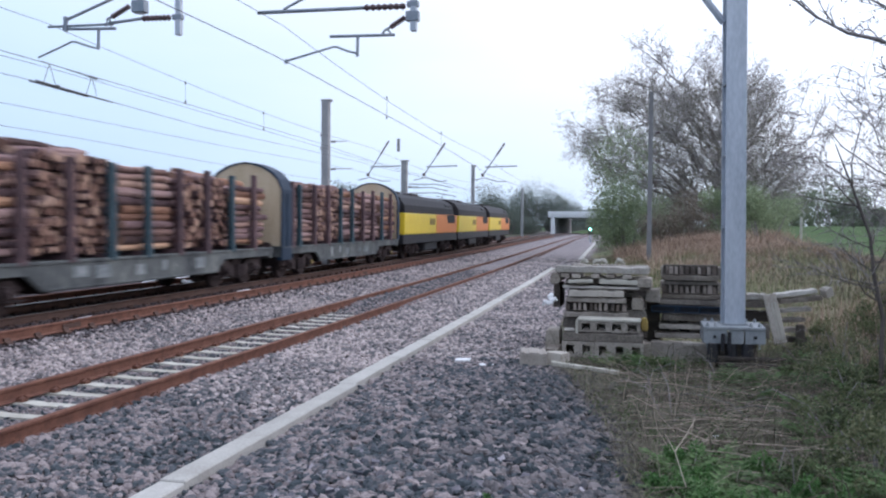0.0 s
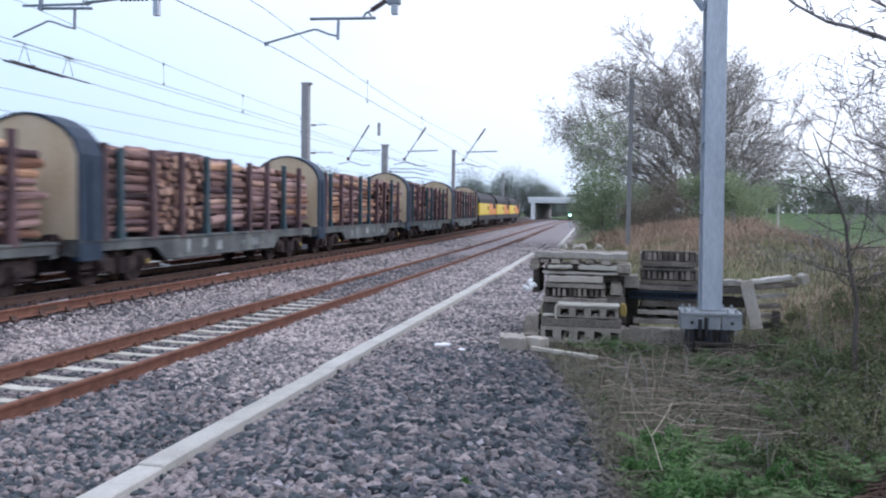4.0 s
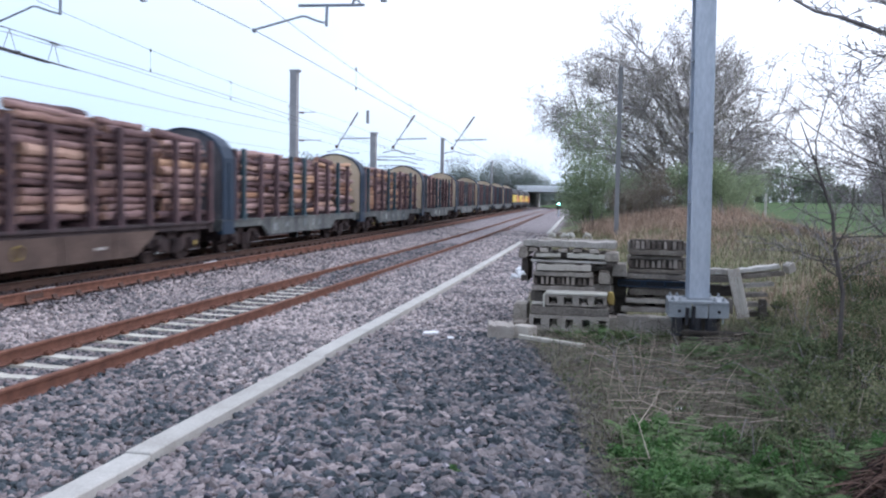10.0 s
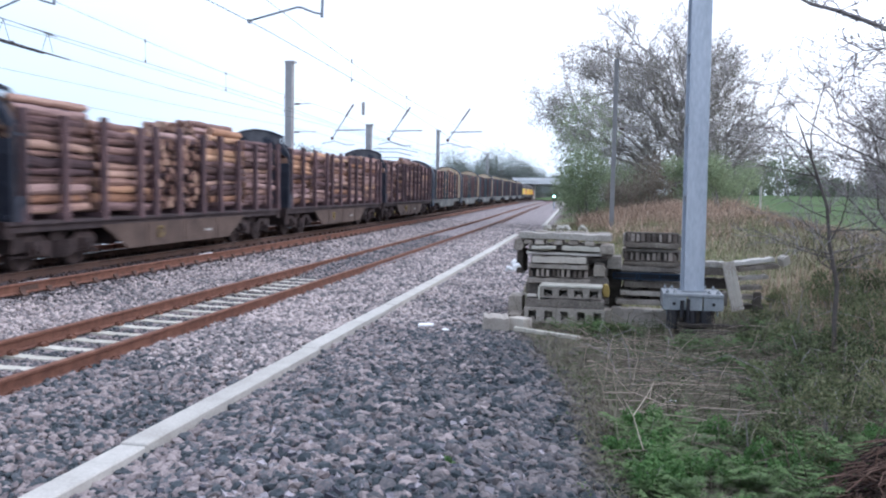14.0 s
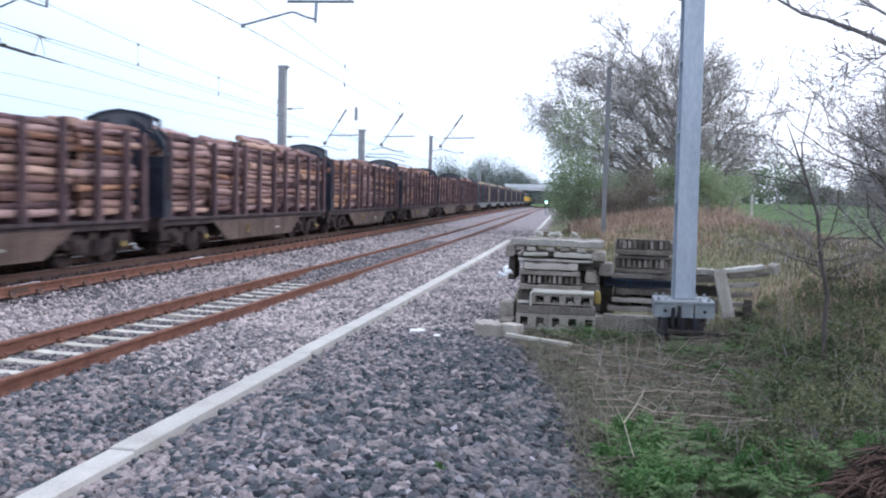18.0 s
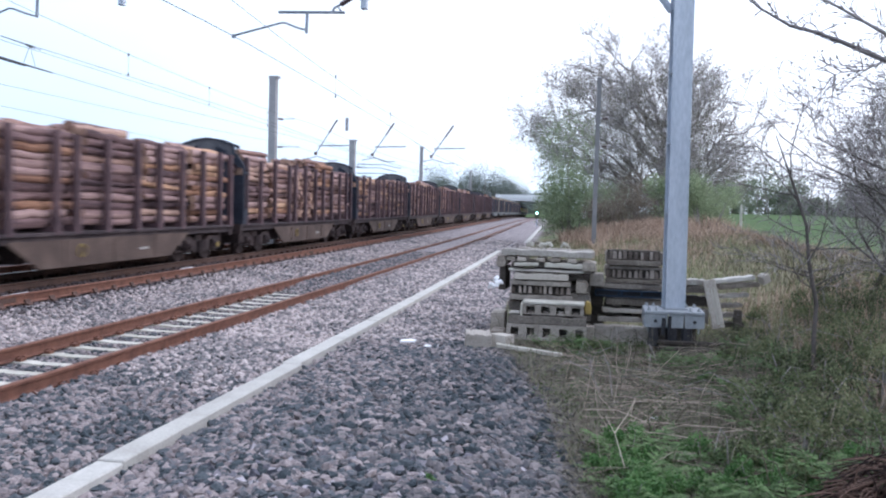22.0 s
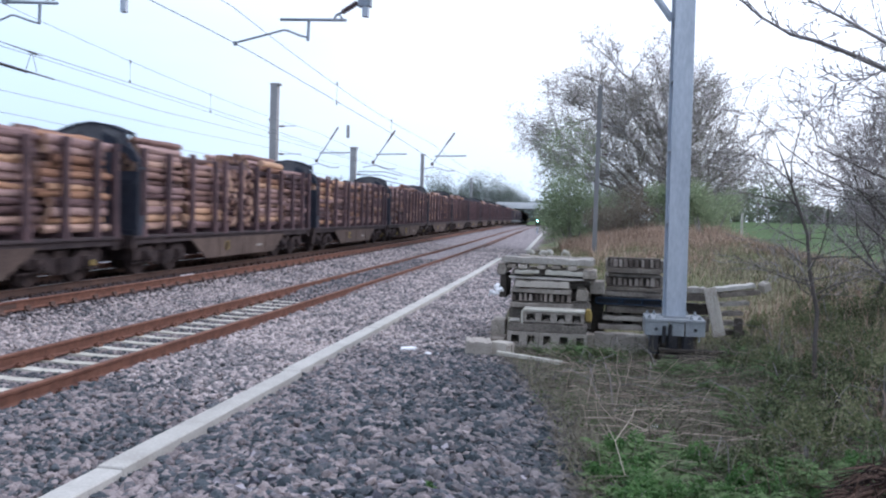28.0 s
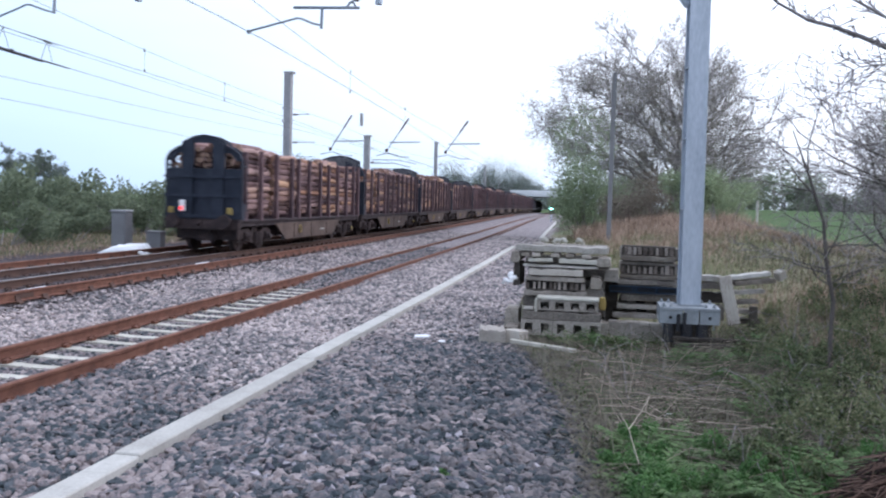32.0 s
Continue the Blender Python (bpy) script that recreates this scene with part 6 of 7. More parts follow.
for k, (x, y, a, q) in enumerate(((5.7, 11.8, 40, 1.1), (5.6, 15.4, 130, 1.1), (7.6, 20.5, 200, 1.2), (6.2, 13.8, 260, 1.35), (5.2, 17.5, 330, 1.0), (9.8, 29.0, 310, 1.0), (10.4, 24.0, 70, 1.05), (12.0, 34.0, 20, 1.1), (12.5, 42.0, 220, 0.9), (9.0, 19.0, 150, 1.1), (7.4, 14.6, 15, 1.0), (11.6, 27.0, 95, 1.15))):
    c = copy_thing(thorns[k % 3], Matrix())
    c.scale = (q, q, q)
    c.matrix_basis = pose(x, y, ground_z(x, y) + 0.05, 0, 0, a) @ Matrix.Scale(q, 4)


def near_limb():
    """The long limb that reaches into view from a tree beside the camera."""
    rnd = random.Random(77)
    t = thing("ash_tree", "bare tree beside the path with a long drooping limb", "tree", at=pose(4.6, 8.6, 0.4))
    b, tips = Build(), []
    b.sweep([(0, 0, -0.3), (0.05, 0, 1.2), (0.0, -0.1, 2.6), (-0.1, 0, 4.4), (-0.2, 0.1, 6.5)], [0.13, 0.11, 0.09, 0.06, 0.02], 9)
    spec = {"n": [1, 4, 3], "from": [0.15, 0.2], "spread": [0.5, 0.5], "len": [0.4, 0.5], "lift": 0.12, "thin": 0.5, "wild": 0.14}
    for pts, r in (([(0, -0.1, 2.2), (-1.2, -0.45, 2.72), (-2.13, -0.55, 3.11), (-2.49, -0.55, 3.27), (-2.73, -0.55, 3.36), (-2.92, -0.55, 3.41), (-3.19, -0.55, 3.57), (-3.45, -0.55, 3.80)], 0.030),
                   ([(-1.2, -0.45, 2.72), (-2.14, -0.55, 3.34), (-2.46, -0.55, 3.53), (-2.8, -0.55, 3.72), (-3.0, -0.55, 3.9)], 0.020),
                   ([(-2.13, -0.55, 3.11), (-2.3, -0.6, 3.02), (-2.5, -0.6, 3.0), (-2.62, -0.6, 2.93)], 0.010)):
        n = len(pts)
        b.sweep(pts, [r * (1 - 0.75 * i / (n - 1)) for i in range(n)], 6)
        for i in range(1, n):
            for _ in range(4):
                s = Vector(pts[i - 1]).lerp(Vector(pts[i]), rnd.random())
                e = (Vector(pts[i]) - Vector(pts[i - 1])).normalized()
                grow(b, tips, s, e + Vector((rnd.gauss(0, 0.6), rnd.gauss(0, 0.6), rnd.gauss(0.2, 0.5))), rnd.uniform(0.12, 0.4), 0.0065, 2, {**spec, "n": [1, 1, 1, 3], "from": [0, 0, 0.2], "spread": [0, 0, 0.5], "len": [0, 0, 0.5]}, rnd)
    part("trunk", b, TWIG, t)
    v, f = leaves(tips, 160, 0.03, 0.018, rnd)
    me = bpy.data.meshes.new("crown"); me.from_pydata(v, [], f); me.materials.append(BUD); me.update()
    part("crown", me, None, t)


near_limb()


def bush(name, label, x, y, w, d, h, n, size, mat, seed, z=None, category="bush", core=True):
    """A shrub: crooked stems under a mass of small leaves with an uneven outline."""
    rnd = random.Random(seed)
    z = ground_z(x, y) if z is None else z
    t = thing(name, label, category, at=pose(x, y, z))
    blobs = []
    for _ in range(max(6, int(w * 2.2))):
        a, k = rnd.uniform(0, 6.283), math.sqrt(rnd.random())
        hh = h * rnd.uniform(0.2, 0.95) * (1 - 0.3 * k)
        blobs.append((Vector((math.cos(a) * k * w * 0.42, math.sin(a) * k * d * 0.42, hh)), h * rnd.uniform(0.16, 0.30)))
    b = Build()
    for c, _ in blobs:
        b.sweep([(c.x * 0.3, c.y * 0.3, -0.1), (c.x * 0.7, c.y * 0.7, c.z * 0.5), tuple(c)], [0.02 * h / 2 + 0.008, 0.015 * h / 2 + 0.005, 0.004], 4)
    tagged(part("undergrowth", b, TWIG, t), "tangle of thin stems", kind="stuff")
    v, f = [], []
    for i in range(n):
        c, r = blobs[rnd.randrange(len(blobs))]
        q = Vector((rnd.gauss(0, 1), rnd.gauss(0, 1), rnd.gauss(0, 1))).normalized() * r * rnd.uniform(0.5, 1.12)
        q.x *= w / (h * 2) if w > h * 2 else 1
        p = c + q
        if p.z < 0.02:
            p.z = rnd.uniform(0.02, 0.3) * h
        leaves([(p, None)], 1, 0.0, size, rnd, v, f)
    me = bpy.data.meshes.new("foliage"); me.from_pydata(v, [], f); me.materials.append(mat); me.update()
    part("foliage", me, None, t)
    return t


# green bushes under the oak, a hedge on the skyline
for k, (x, y, w, h, q) in enumerate(((-1.0, 51, 2.9, 7.0, 15000), (0.9, 53, 2.2, 4.4, 2600), (4.2, 48, 2.6, 3.9, 5000), (6.1, 48, 3.2, 3.7, 4800), (6.9, 52, 2.2, 2.8, 2200), (6.5, 62, 6, 3.4, 5000))):
    bush("shrub", "green shrub coming into leaf under the oak", x, y, w, w * 0.8, h, int(q * 0.85), 0.075, SHRUB, 101 + k)
THICKET = material("brown bare thicket twigs", [(0.17, 0.145, 0.118), (0.24, 0.205, 0.165), (0.31, 0.27, 0.22)], 2, 0.95, 0.1, 20, island=0.5, thin=0.4)
for k, (x, y, w, h) in enumerate(((1.9, 50.5, 2.4, 3.4), (2.9, 52, 2.6, 3.8), (0.6, 49, 2.0, 2.4), (3.4, 49.5, 2.2, 2.6))):
    bush("thicket", "brown bare thicket below the oak", x, y, w, w * 0.8, h, 3600, 0.055, THICKET, 131 + k)
# added thickets whose pale colour fills the open oak crown with haze
HAZE_TWIG = material("grey-olive thicket twigs paled as haze", [(0.27, 0.265, 0.235), (0.35, 0.345, 0.305), (0.43, 0.42, 0.37)], 2, 0.95, 0.1, 20, island=0.4, thin=0.5)
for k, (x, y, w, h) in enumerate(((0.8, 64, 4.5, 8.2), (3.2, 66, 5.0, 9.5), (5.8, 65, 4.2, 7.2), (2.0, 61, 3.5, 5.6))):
    bush("thicket", "tall thicket added behind the oak as pale grey haze", x, y, w, w * 0.8, h, 5200, 0.055, HAZE_TWIG, 151 + k)
# the skyline trees get their haze from a paler leaf colour
HEDGE = material("olive leaves of the field hedge", [(0.15, 0.185, 0.13), (0.205, 0.245, 0.17), (0.26, 0.30, 0.21)], 0.5, 0.9, 0.2, 4, island=0.4, thin=0.4)
for k in range(15):
    rnd = random.Random(300 + k)
    x, y = 15 + k * 5.2, 158 + rnd.uniform(-6, 6)
    bush("hedge_tree", "round tree on the skyline beyond the field, paled for haze", x, y, 10.5, 8, rnd.uniform(7.0, 10.5) + (-2.5 if k in (4, 5) else 3.5 if k > 6 else 0.0), 5200, 0.24, HEDGE, 310 + k, category="tree", z=ground_z(x, y) - 1.6)
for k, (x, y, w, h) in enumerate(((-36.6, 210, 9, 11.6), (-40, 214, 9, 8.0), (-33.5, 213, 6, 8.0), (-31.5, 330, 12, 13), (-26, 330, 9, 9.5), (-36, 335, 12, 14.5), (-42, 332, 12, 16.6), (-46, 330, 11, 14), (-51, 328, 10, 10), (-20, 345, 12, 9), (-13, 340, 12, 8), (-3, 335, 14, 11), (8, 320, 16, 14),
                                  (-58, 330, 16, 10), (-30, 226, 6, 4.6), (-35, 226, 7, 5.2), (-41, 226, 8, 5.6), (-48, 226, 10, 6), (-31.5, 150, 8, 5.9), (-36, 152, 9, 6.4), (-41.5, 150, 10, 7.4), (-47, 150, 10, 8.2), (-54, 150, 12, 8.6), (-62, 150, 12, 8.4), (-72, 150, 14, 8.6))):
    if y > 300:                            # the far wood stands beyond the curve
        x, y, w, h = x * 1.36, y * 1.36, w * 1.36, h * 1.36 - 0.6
    bush("woodland_tree", "leafy tree of the distant wood, haze put into its colour", x, y, w, w * 0.8, h * (1.25 if y > 200 else 1.1), 8500, 0.018 * w, LEAF_FAR, 340 + k, category="tree", z=fall(min(y, 320)) - 0.5)
# scrub beyond the far track
SCRUB = material("grey-green scrub leaves", [(0.12, 0.145, 0.095), (0.17, 0.20, 0.13), (0.22, 0.26, 0.165)], 0.8, 0.9, 0.1, 10, island=0.4, thin=0.4)
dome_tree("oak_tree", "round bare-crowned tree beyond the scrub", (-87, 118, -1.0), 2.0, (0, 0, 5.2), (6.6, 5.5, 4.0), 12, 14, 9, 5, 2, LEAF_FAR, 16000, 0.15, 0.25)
for k in range(22):
    rnd = random.Random(400 + k)
    y = 26 + k * 4.6
    x = -22.5 - k * 1.25 + rnd.uniform(-2.0, 1.5)
    bush("scrub_bush", "dark green bramble bush in the lineside scrub", x, y, rnd.uniform(4, 6.5), 4, rnd.uniform(1.2, 2.3), 3000, 0.09, SCRUB, 420 + k)
for k in range(16):
    rnd = random.Random(500 + k)
    x, y = -26 - k * 3.6 + rnd.uniform(-2, 2), 40 + k * 3.2 + rnd.uniform(-3, 3)
    bush("scrub_bush", "dull green tall bush in the lineside scrub", x, y, rnd.uniform(7, 10), 6, rnd.uniform(2.6, 3.7), 3600, 0.13, SCRUB, 520 + k)

# brambles by the mast and towards the camera
spots = [(2.9, 14.2, 1.6, 0.7, 1500), (2.3, 13.4, 1.0, 0.35, 600), (0.25, 14.2, 0.9, 0.35, 700), (-0.4, 14.0, 0.8, 0.28, 500), (2.7, 15.4, 0.7, 0.5, 500), (3.4, 16.4, 1.6, 0.7, 900)]
rb = random.Random(60)
for k in range(44):
    y = rb.uniform(7.4, 17.5)
    x = 0.165 * y + rb.random() ** 1.4 * 3.6
    spots.append((x, y, rb.uniform(0.9, 1.7), rb.uniform(0.3, 0.55) + 0.2 * (x - 0.165 * y), 1500))
for k, (x, y, w, h, n) in enumerate(spots):
    bush("bramble", "low green bramble with arching stems in the verge", x, y, w, w * 0.8, h, int(n * (0.8 if k % 3 else 0.6)), 0.023, BRAMBLE if k % 3 else BRAMBLE_PALE, 600 + k)
rb = random.Random(61)
spots = [(0.42, 6.9, 0.5, 0.42, 1300), (0.62, 7.3, 0.5, 0.40, 1200), (0.35, 7.7, 0.4, 0.32, 800), (1.5, 7.6, 0.6, 0.40, 1200), (1.9, 8.3, 0.5, 0.34, 800), (-1.2, 6.6, 0.25, 0.08, 120), (-1.0, 7.6, 0.2, 0.06, 70), (2.2, 9.6, 0.8, 0.25, 500), (2.6, 7.9, 0.8, 0.35, 800)]
for k in range(22):
    y = rb.uniform(6.3, 8.7)
    x = edge_x(y) + 0.25 + rb.random() * 2.2
    spots.append((x, y, rb.uniform(0.4, 0.8), rb.uniform(0.16, 0.34), 900))
for k, (x, y, w, h, n) in enumerate(spots):
    bush("nettle_patch", "bright green young nettles growing through dead grass", x, y, w, w * 0.9, h, n, 0.019, NETTLE, 660 + k, category="plant")


def blades(name, label, n, place, h, w, lean, mat, seed, flat=0.0, category="grass"):
    """Dry stalks and blades: bent two-piece strips; flat ones lie along the ground."""
    rnd = random.Random(seed)
    v, f = [], []
    for _ in range(n):
        x, y = place(rnd)
        z = ground_z(x, y)
        a = rnd.uniform(0, 6.283)
        l = h * rnd.uniform(0.45, 1.2)
        e = Vector((math.cos(a), math.sin(a), 0))
        up = 1.0 if rnd.random() > flat else rnd.uniform(0.05, 0.25)
        k = lean * rnd.uniform(0.3, 1.5) + (1.0 - up) * 0.9
        s = Vector((-e.y, e.x, 0)) * w * rnd.uniform(0.6, 1.3)
        p0 = Vector((x, y, z - 0.01 + (1 - up) * rnd.uniform(0, 0.12)))
        p1 = p0 + e * l * k * 0.35 + Vector((0, 0, l * 0.55 * up))
        p2 = p0 + e * l * k + Vector((0, 0, l * 0.95 * up * (1 - 0.3 * k)))
        i = len(v)
        v += [tuple(p0 - s), tuple(p0 + s), tuple(p1 + s * 0.7), tuple(p1 - s * 0.7), tuple(p2)]
        f += [(i, i + 1, i + 2, i + 3), (i + 3, i + 2, i + 4)]
    return many(name, v, f, mat, label, category)


def in_verge(y0, y1, w, start=0.0):
    def pick(rnd):
        y = rnd.uniform(y0, y1)
        return edge_x(y) + bend(y) + start + rnd.random() ** 1.2 * w, y
    return pick


blades("dead_grass", "matted dead straw grass lying on the verge", 17000, in_verge(5.2, 15, 4.2), 0.36, 0.0028, 0.9, STRAW, 1, 0.93)
blades("dead_grass", "long fallen straw stalks over the verge", 2600, in_verge(7, 15, 4.0), 0.9, 0.0038, 0.8, STRAW, 2, 0.96)
blades("verge_grass", "thin green grass growing through the verge", 13000, in_verge(5.2, 18, 5.5), 0.15, 0.004, 0.7, GRASS, 3, 0.2)
blades("verge_grass", "rough green and straw grass on the bank", 19000, in_verge(17, 50, 13), 0.22, 0.009, 0.5, GRASS, 4, 0.05)
blades("dead_grass", "pale dead grass on the bank", 24000, in_verge(17, 55, 13), 0.25, 0.009, 0.5, BANK_STRAW, 5, 0.1)
def patchy(x0, x1, y0, y1, cut):
    """Places in loose clumps: thinner towards the edges of the band and between the clumps."""
    def pick(rnd):
        for _ in range(40):
            x, y = rnd.gauss((x0 + x1) / 2, (x1 - x0) / 3.4), rnd.gauss((y0 + y1) / 2, (y1 - y0) / 3.4)
            if x > edge_x(y) + 1.0 and noise.noise((x * 0.45, y * 0.3, 4)) + 0.5 * noise.noise((x * 1.7, y * 1.1, 8)) + rnd.gauss(0, 0.2) > cut:
                return x, y
        return x, y
    return pick


blades("dead_bracken", "tall rust-brown dead bracken below the trees", 7500, patchy(-3.2, 7.6, 44, 53, -0.05), 1.05, 0.013, 0.7, BRACKEN, 6, 0.1, "bracken")
blades("dead_bracken", "low broken bracken among rough grass", 8500, patchy(-2.5, 11.5, 33, 50, 0.0), 0.55, 0.012, 0.9, BRACKEN, 16, 0.25, "bracken")
blades("dead_grass", "brown weed stems standing in the bank grass", 7000, patchy(2.5, 13.0, 18, 48, -0.1), 0.6, 0.008, 0.9, DRY, 17, 0.3)
blades("dead_grass", "brown dry weeds matted over the verge", 8500, in_verge(5.2, 14.5, 4.6, -0.12), 0.4, 0.003, 0.9, DRY, 12, 0.9)
blades("dead_grass", "brown dead stems among the brambles", 4200, lambda r: (r.uniform(1.6, 5.5), r.uniform(7.5, 16.5)), 0.55, 0.0036, 1.0, DRY, 14, 0.45)


def stalk_heap():
    """A heap of cut brown stalks that fan out from its top."""
    rnd = random.Random(19)
    b = Build()
    cx, cy = 2.48, 6.75
    for _ in range(1500):
        a, k = rnd.uniform(0, 6.283), rnd.random() ** 0.6
        x, y = cx + math.cos(a) * 0.8 * k, cy + math.sin(a) * 0.75 * k
        z = ground_z(x, y) + max(0.0, 0.62 * (1 - k * k)) * rnd.uniform(0.3, 1.0)
        l = rnd.uniform(0.2, 0.55)
        d = Vector((math.cos(a) + rnd.gauss(0, 0.5), math.sin(a) + rnd.gauss(0, 0.5), rnd.uniform(-0.55, 0.25))).normalized()
        p = Vector((x, y, z))
        r = rnd.uniform(0.003, 0.0075)
        b.sweep([p - d * l * 0.5, p + Vector((0, 0, 0.03)), p + d * l * 0.5 - Vector((0, 0, 0.03))], [r, r, r * 0.6], 5)
    tagged(new("stalk_heap", b.mesh("stalk_heap", HEAP)), "heap of wet red-brown cut stalks on the verge", "stalk heap", kind="stuff")


stalk_heap()
blades("dead_bracken", "rust-brown dead bracken among the brambles", 3500, lambda r: (r.uniform(3.0, 7.5), r.uniform(8.5, 20)), 0.8, 0.006, 0.7, BRACKEN, 8, 0.2, "bracken")
blades("scrub_grass", "dull grass and dead stalks below the far scrub", 12000, lambda r: (-18.8 - r.random() ** 1.3 * 10, r.uniform(14, 60)), 0.26, 0.012, 0.6, BRACKEN, 9, 0.2)
blades("scrub_grass", "dull green grass below the far scrub", 9000, lambda r: (-19.5 - r.random() ** 1.2 * 12, r.uniform(16, 70)), 0.2, 0.014, 0.5, GRASS, 10, 0.0)


def stalks():
    """Long bleached stalks that fell across the verge, and a few that still lean."""
    rnd = random.Random(52)
    b = Build()
    for k in range(430):
        y = rnd.uniform(7.6, 14.6)
        x = edge_x(y) + 0.55 + rnd.random() ** 1.1 * 3.6
        l, a = 0.3 + 1.5 * rnd.random() ** 1.6, rnd.gauss(0.1, 0.65)
        e = Vector((math.cos(a), math.sin(a), 0)) * l * rnd.choice((-0.5, 0.5))
        p, q = Vector((x, y, 0)) - e, Vector((x, y, 0)) + e
        z0, z1 = rnd.uniform(0.02, 0.16), rnd.uniform(0.02, 0.2)
        p.z, q.z = ground_z(p.x, p.y) + z0, ground_z(q.x, q.y) + z1
        m = (p + q) / 2
        m += Vector((rnd.gauss(0, 0.03), rnd.gauss(0, 0.05), 0))
        m.z = max(m.z, ground_z(m.x, m.y) + 0.03) + rnd.uniform(0.0, 0.08)
        r = rnd.choice((0.0022, 0.003, 0.004, 0.0058))
        b.sweep([p, m, q], [r, r * 0.9, r * 0.5], 4, cap=False)
    for k in range(60):
        y = rnd.uniform(7.2, 13)
        x = edge_x(y) + 0.3 + rnd.random() * 3.4
        p = Vector((x, y, ground_z(x, y) - 0.02))
        h = rnd.uniform(0.25, 0.65)
        q = p + Vector((rnd.gauss(0, 0.25), rnd.gauss(0, 0.2), h))
        b.sweep([p, p.lerp(q, 0.5) + Vector((rnd.gauss(0, 0.03), 0, 0)), q], [0.005, 0.004, 0.0025], 4, cap=False)
    tagged(new("fallen_stalk", b.mesh("fallen_stalk", STALK)), "long bleached stalks fallen across the verge", "dead stalks", kind="stuff")


stalks()


def parsley(x, y, seed):
    """A clump of feathery fronds that arch outwards."""
    rnd = random.Random(seed)
    t = thing("cow_parsley", "clump of feathery dark green parsley leaves in the verge", "plant", at=pose(x, y, ground_z(x, y)), group="parsley clumps in the verge")
    v, f = [], []
    stem = Build()
    for k in range(rnd.randint(9, 15)):
        a, l = rnd.uniform(0, 6.283), rnd.uniform(0.16, 0.34)
        d = Vector((math.cos(a), math.sin(a), 0))
        w = Vector((-d.y, d.x, 0))
        rise = rnd.uniform(0.35, 0.95)
        at = lambda k: d * l * k * (1.15 - 0.35 * rise) + Vector((0, 0, l * rise * (1.5 * k - 0.8 * k * k)))
        stem.sweep([at(0), at(0.5), at(1.0)], [0.003, 0.002, 0.001], 3, cap=False)
        for i in range(7):
            c = at(0.3 + 0.1 * i)
            for s in (-1, 1):
                pl = l * 0.36 * (1 - 0.11 * i) * rnd.uniform(0.8, 1.15)
                e = (w * s + d * 0.55 + Vector((0, 0, rnd.uniform(-0.3, 0.25)))).normalized()
                g = e.cross(Vector((0, 0, 1))).normalized()
                for j in range(5):
                    q = c + e * pl * (0.2 + 0.2 * j)
                    z = pl * 0.24 * (1.1 - 0.14 * j)
                    n = len(v)
                    v += [tuple(q - g * z), tuple(q + e * z * 0.8 + Vector((0, 0, z * 0.25))), tuple(q + g * z), tuple(q - e * z * 0.3)]
                    f += [(n, n + 1, n + 2), (n, n + 2, n + 3)]
    tagged(part("stalk", stem, PARSLEY, t), kind="stuff")
    me = bpy.data.meshes.new("foliage"); me.from_pydata(v, [], f); me.materials.append(PARSLEY); me.update()
    part("foliage", me, None, t)
    return t


rp = random.Random(71)
for k, (x, y, q) in enumerate(((-0.35, 14.3, 1.5), (0.0, 14.4, 1.7), (-0.1, 14.6, 1.9), (-0.7, 14.4, 1.3), (0.35, 14.6, 1.8), (0.0, 14.3, 1.3), (0.25, 14.2, 1.4), (0.5, 14.5, 1.2), (0.1, 13.8, 1.2), (2.5, 14.6, 1.5), (2.75, 14.9, 1.5), (2.9, 14.3, 1.4))):
    parsley(x, y, 740 + k).scale = (q, q, q)
clumps = [parsley(0.6, 7.4, 700), parsley(1.3, 7.0, 701), parsley(1.9, 7.8, 702)]
for k in range(170):
    y = 5.2 + 3.7 * rp.random() if k < 100 else rp.uniform(9, 13.6)
    x = edge_x(y) + (0.3 if k < 100 else 2.2) + rp.random() * (2.9 if k < 100 else 3.4)
    c = copy_thing(clumps[k % 3], Matrix())
    c.matrix_basis = pose(x, y, ground_z(x, y), 0, 0, rp.uniform(0, 360)) @ Matrix.Scale(rp.uniform(0.85, 1.6), 4)


def low_cover():
    """Small ground-hugging leaves between the dead stalks."""
    rnd = random.Random(17)
    pts = []
    for _ in range(420):
        y = rnd.uniform(6.4, 16)
        x = edge_x(y) + 0.15 + rnd.random() * 5.0
        for _ in range(9):
            a, c = x + rnd.gauss(0, 0.16), y + rnd.gauss(0, 0.2)
            pts.append((Vector((a, c, ground_z(a, c) + rnd.uniform(0.02, 0.12))), None))
    v, f = leaves(pts, 15000, 0.05, 0.02, rnd)
    many("creeping_weeds", v, f, LEAF, "low creeping green weeds between dead grass", "weeds")


low_cover()


BRANCH = material("bleached bare wood", [(0.30, 0.255, 0.195), (0.43, 0.375, 0.295), (0.55, 0.49, 0.40)], 4, 0.9, 0.1, 40)


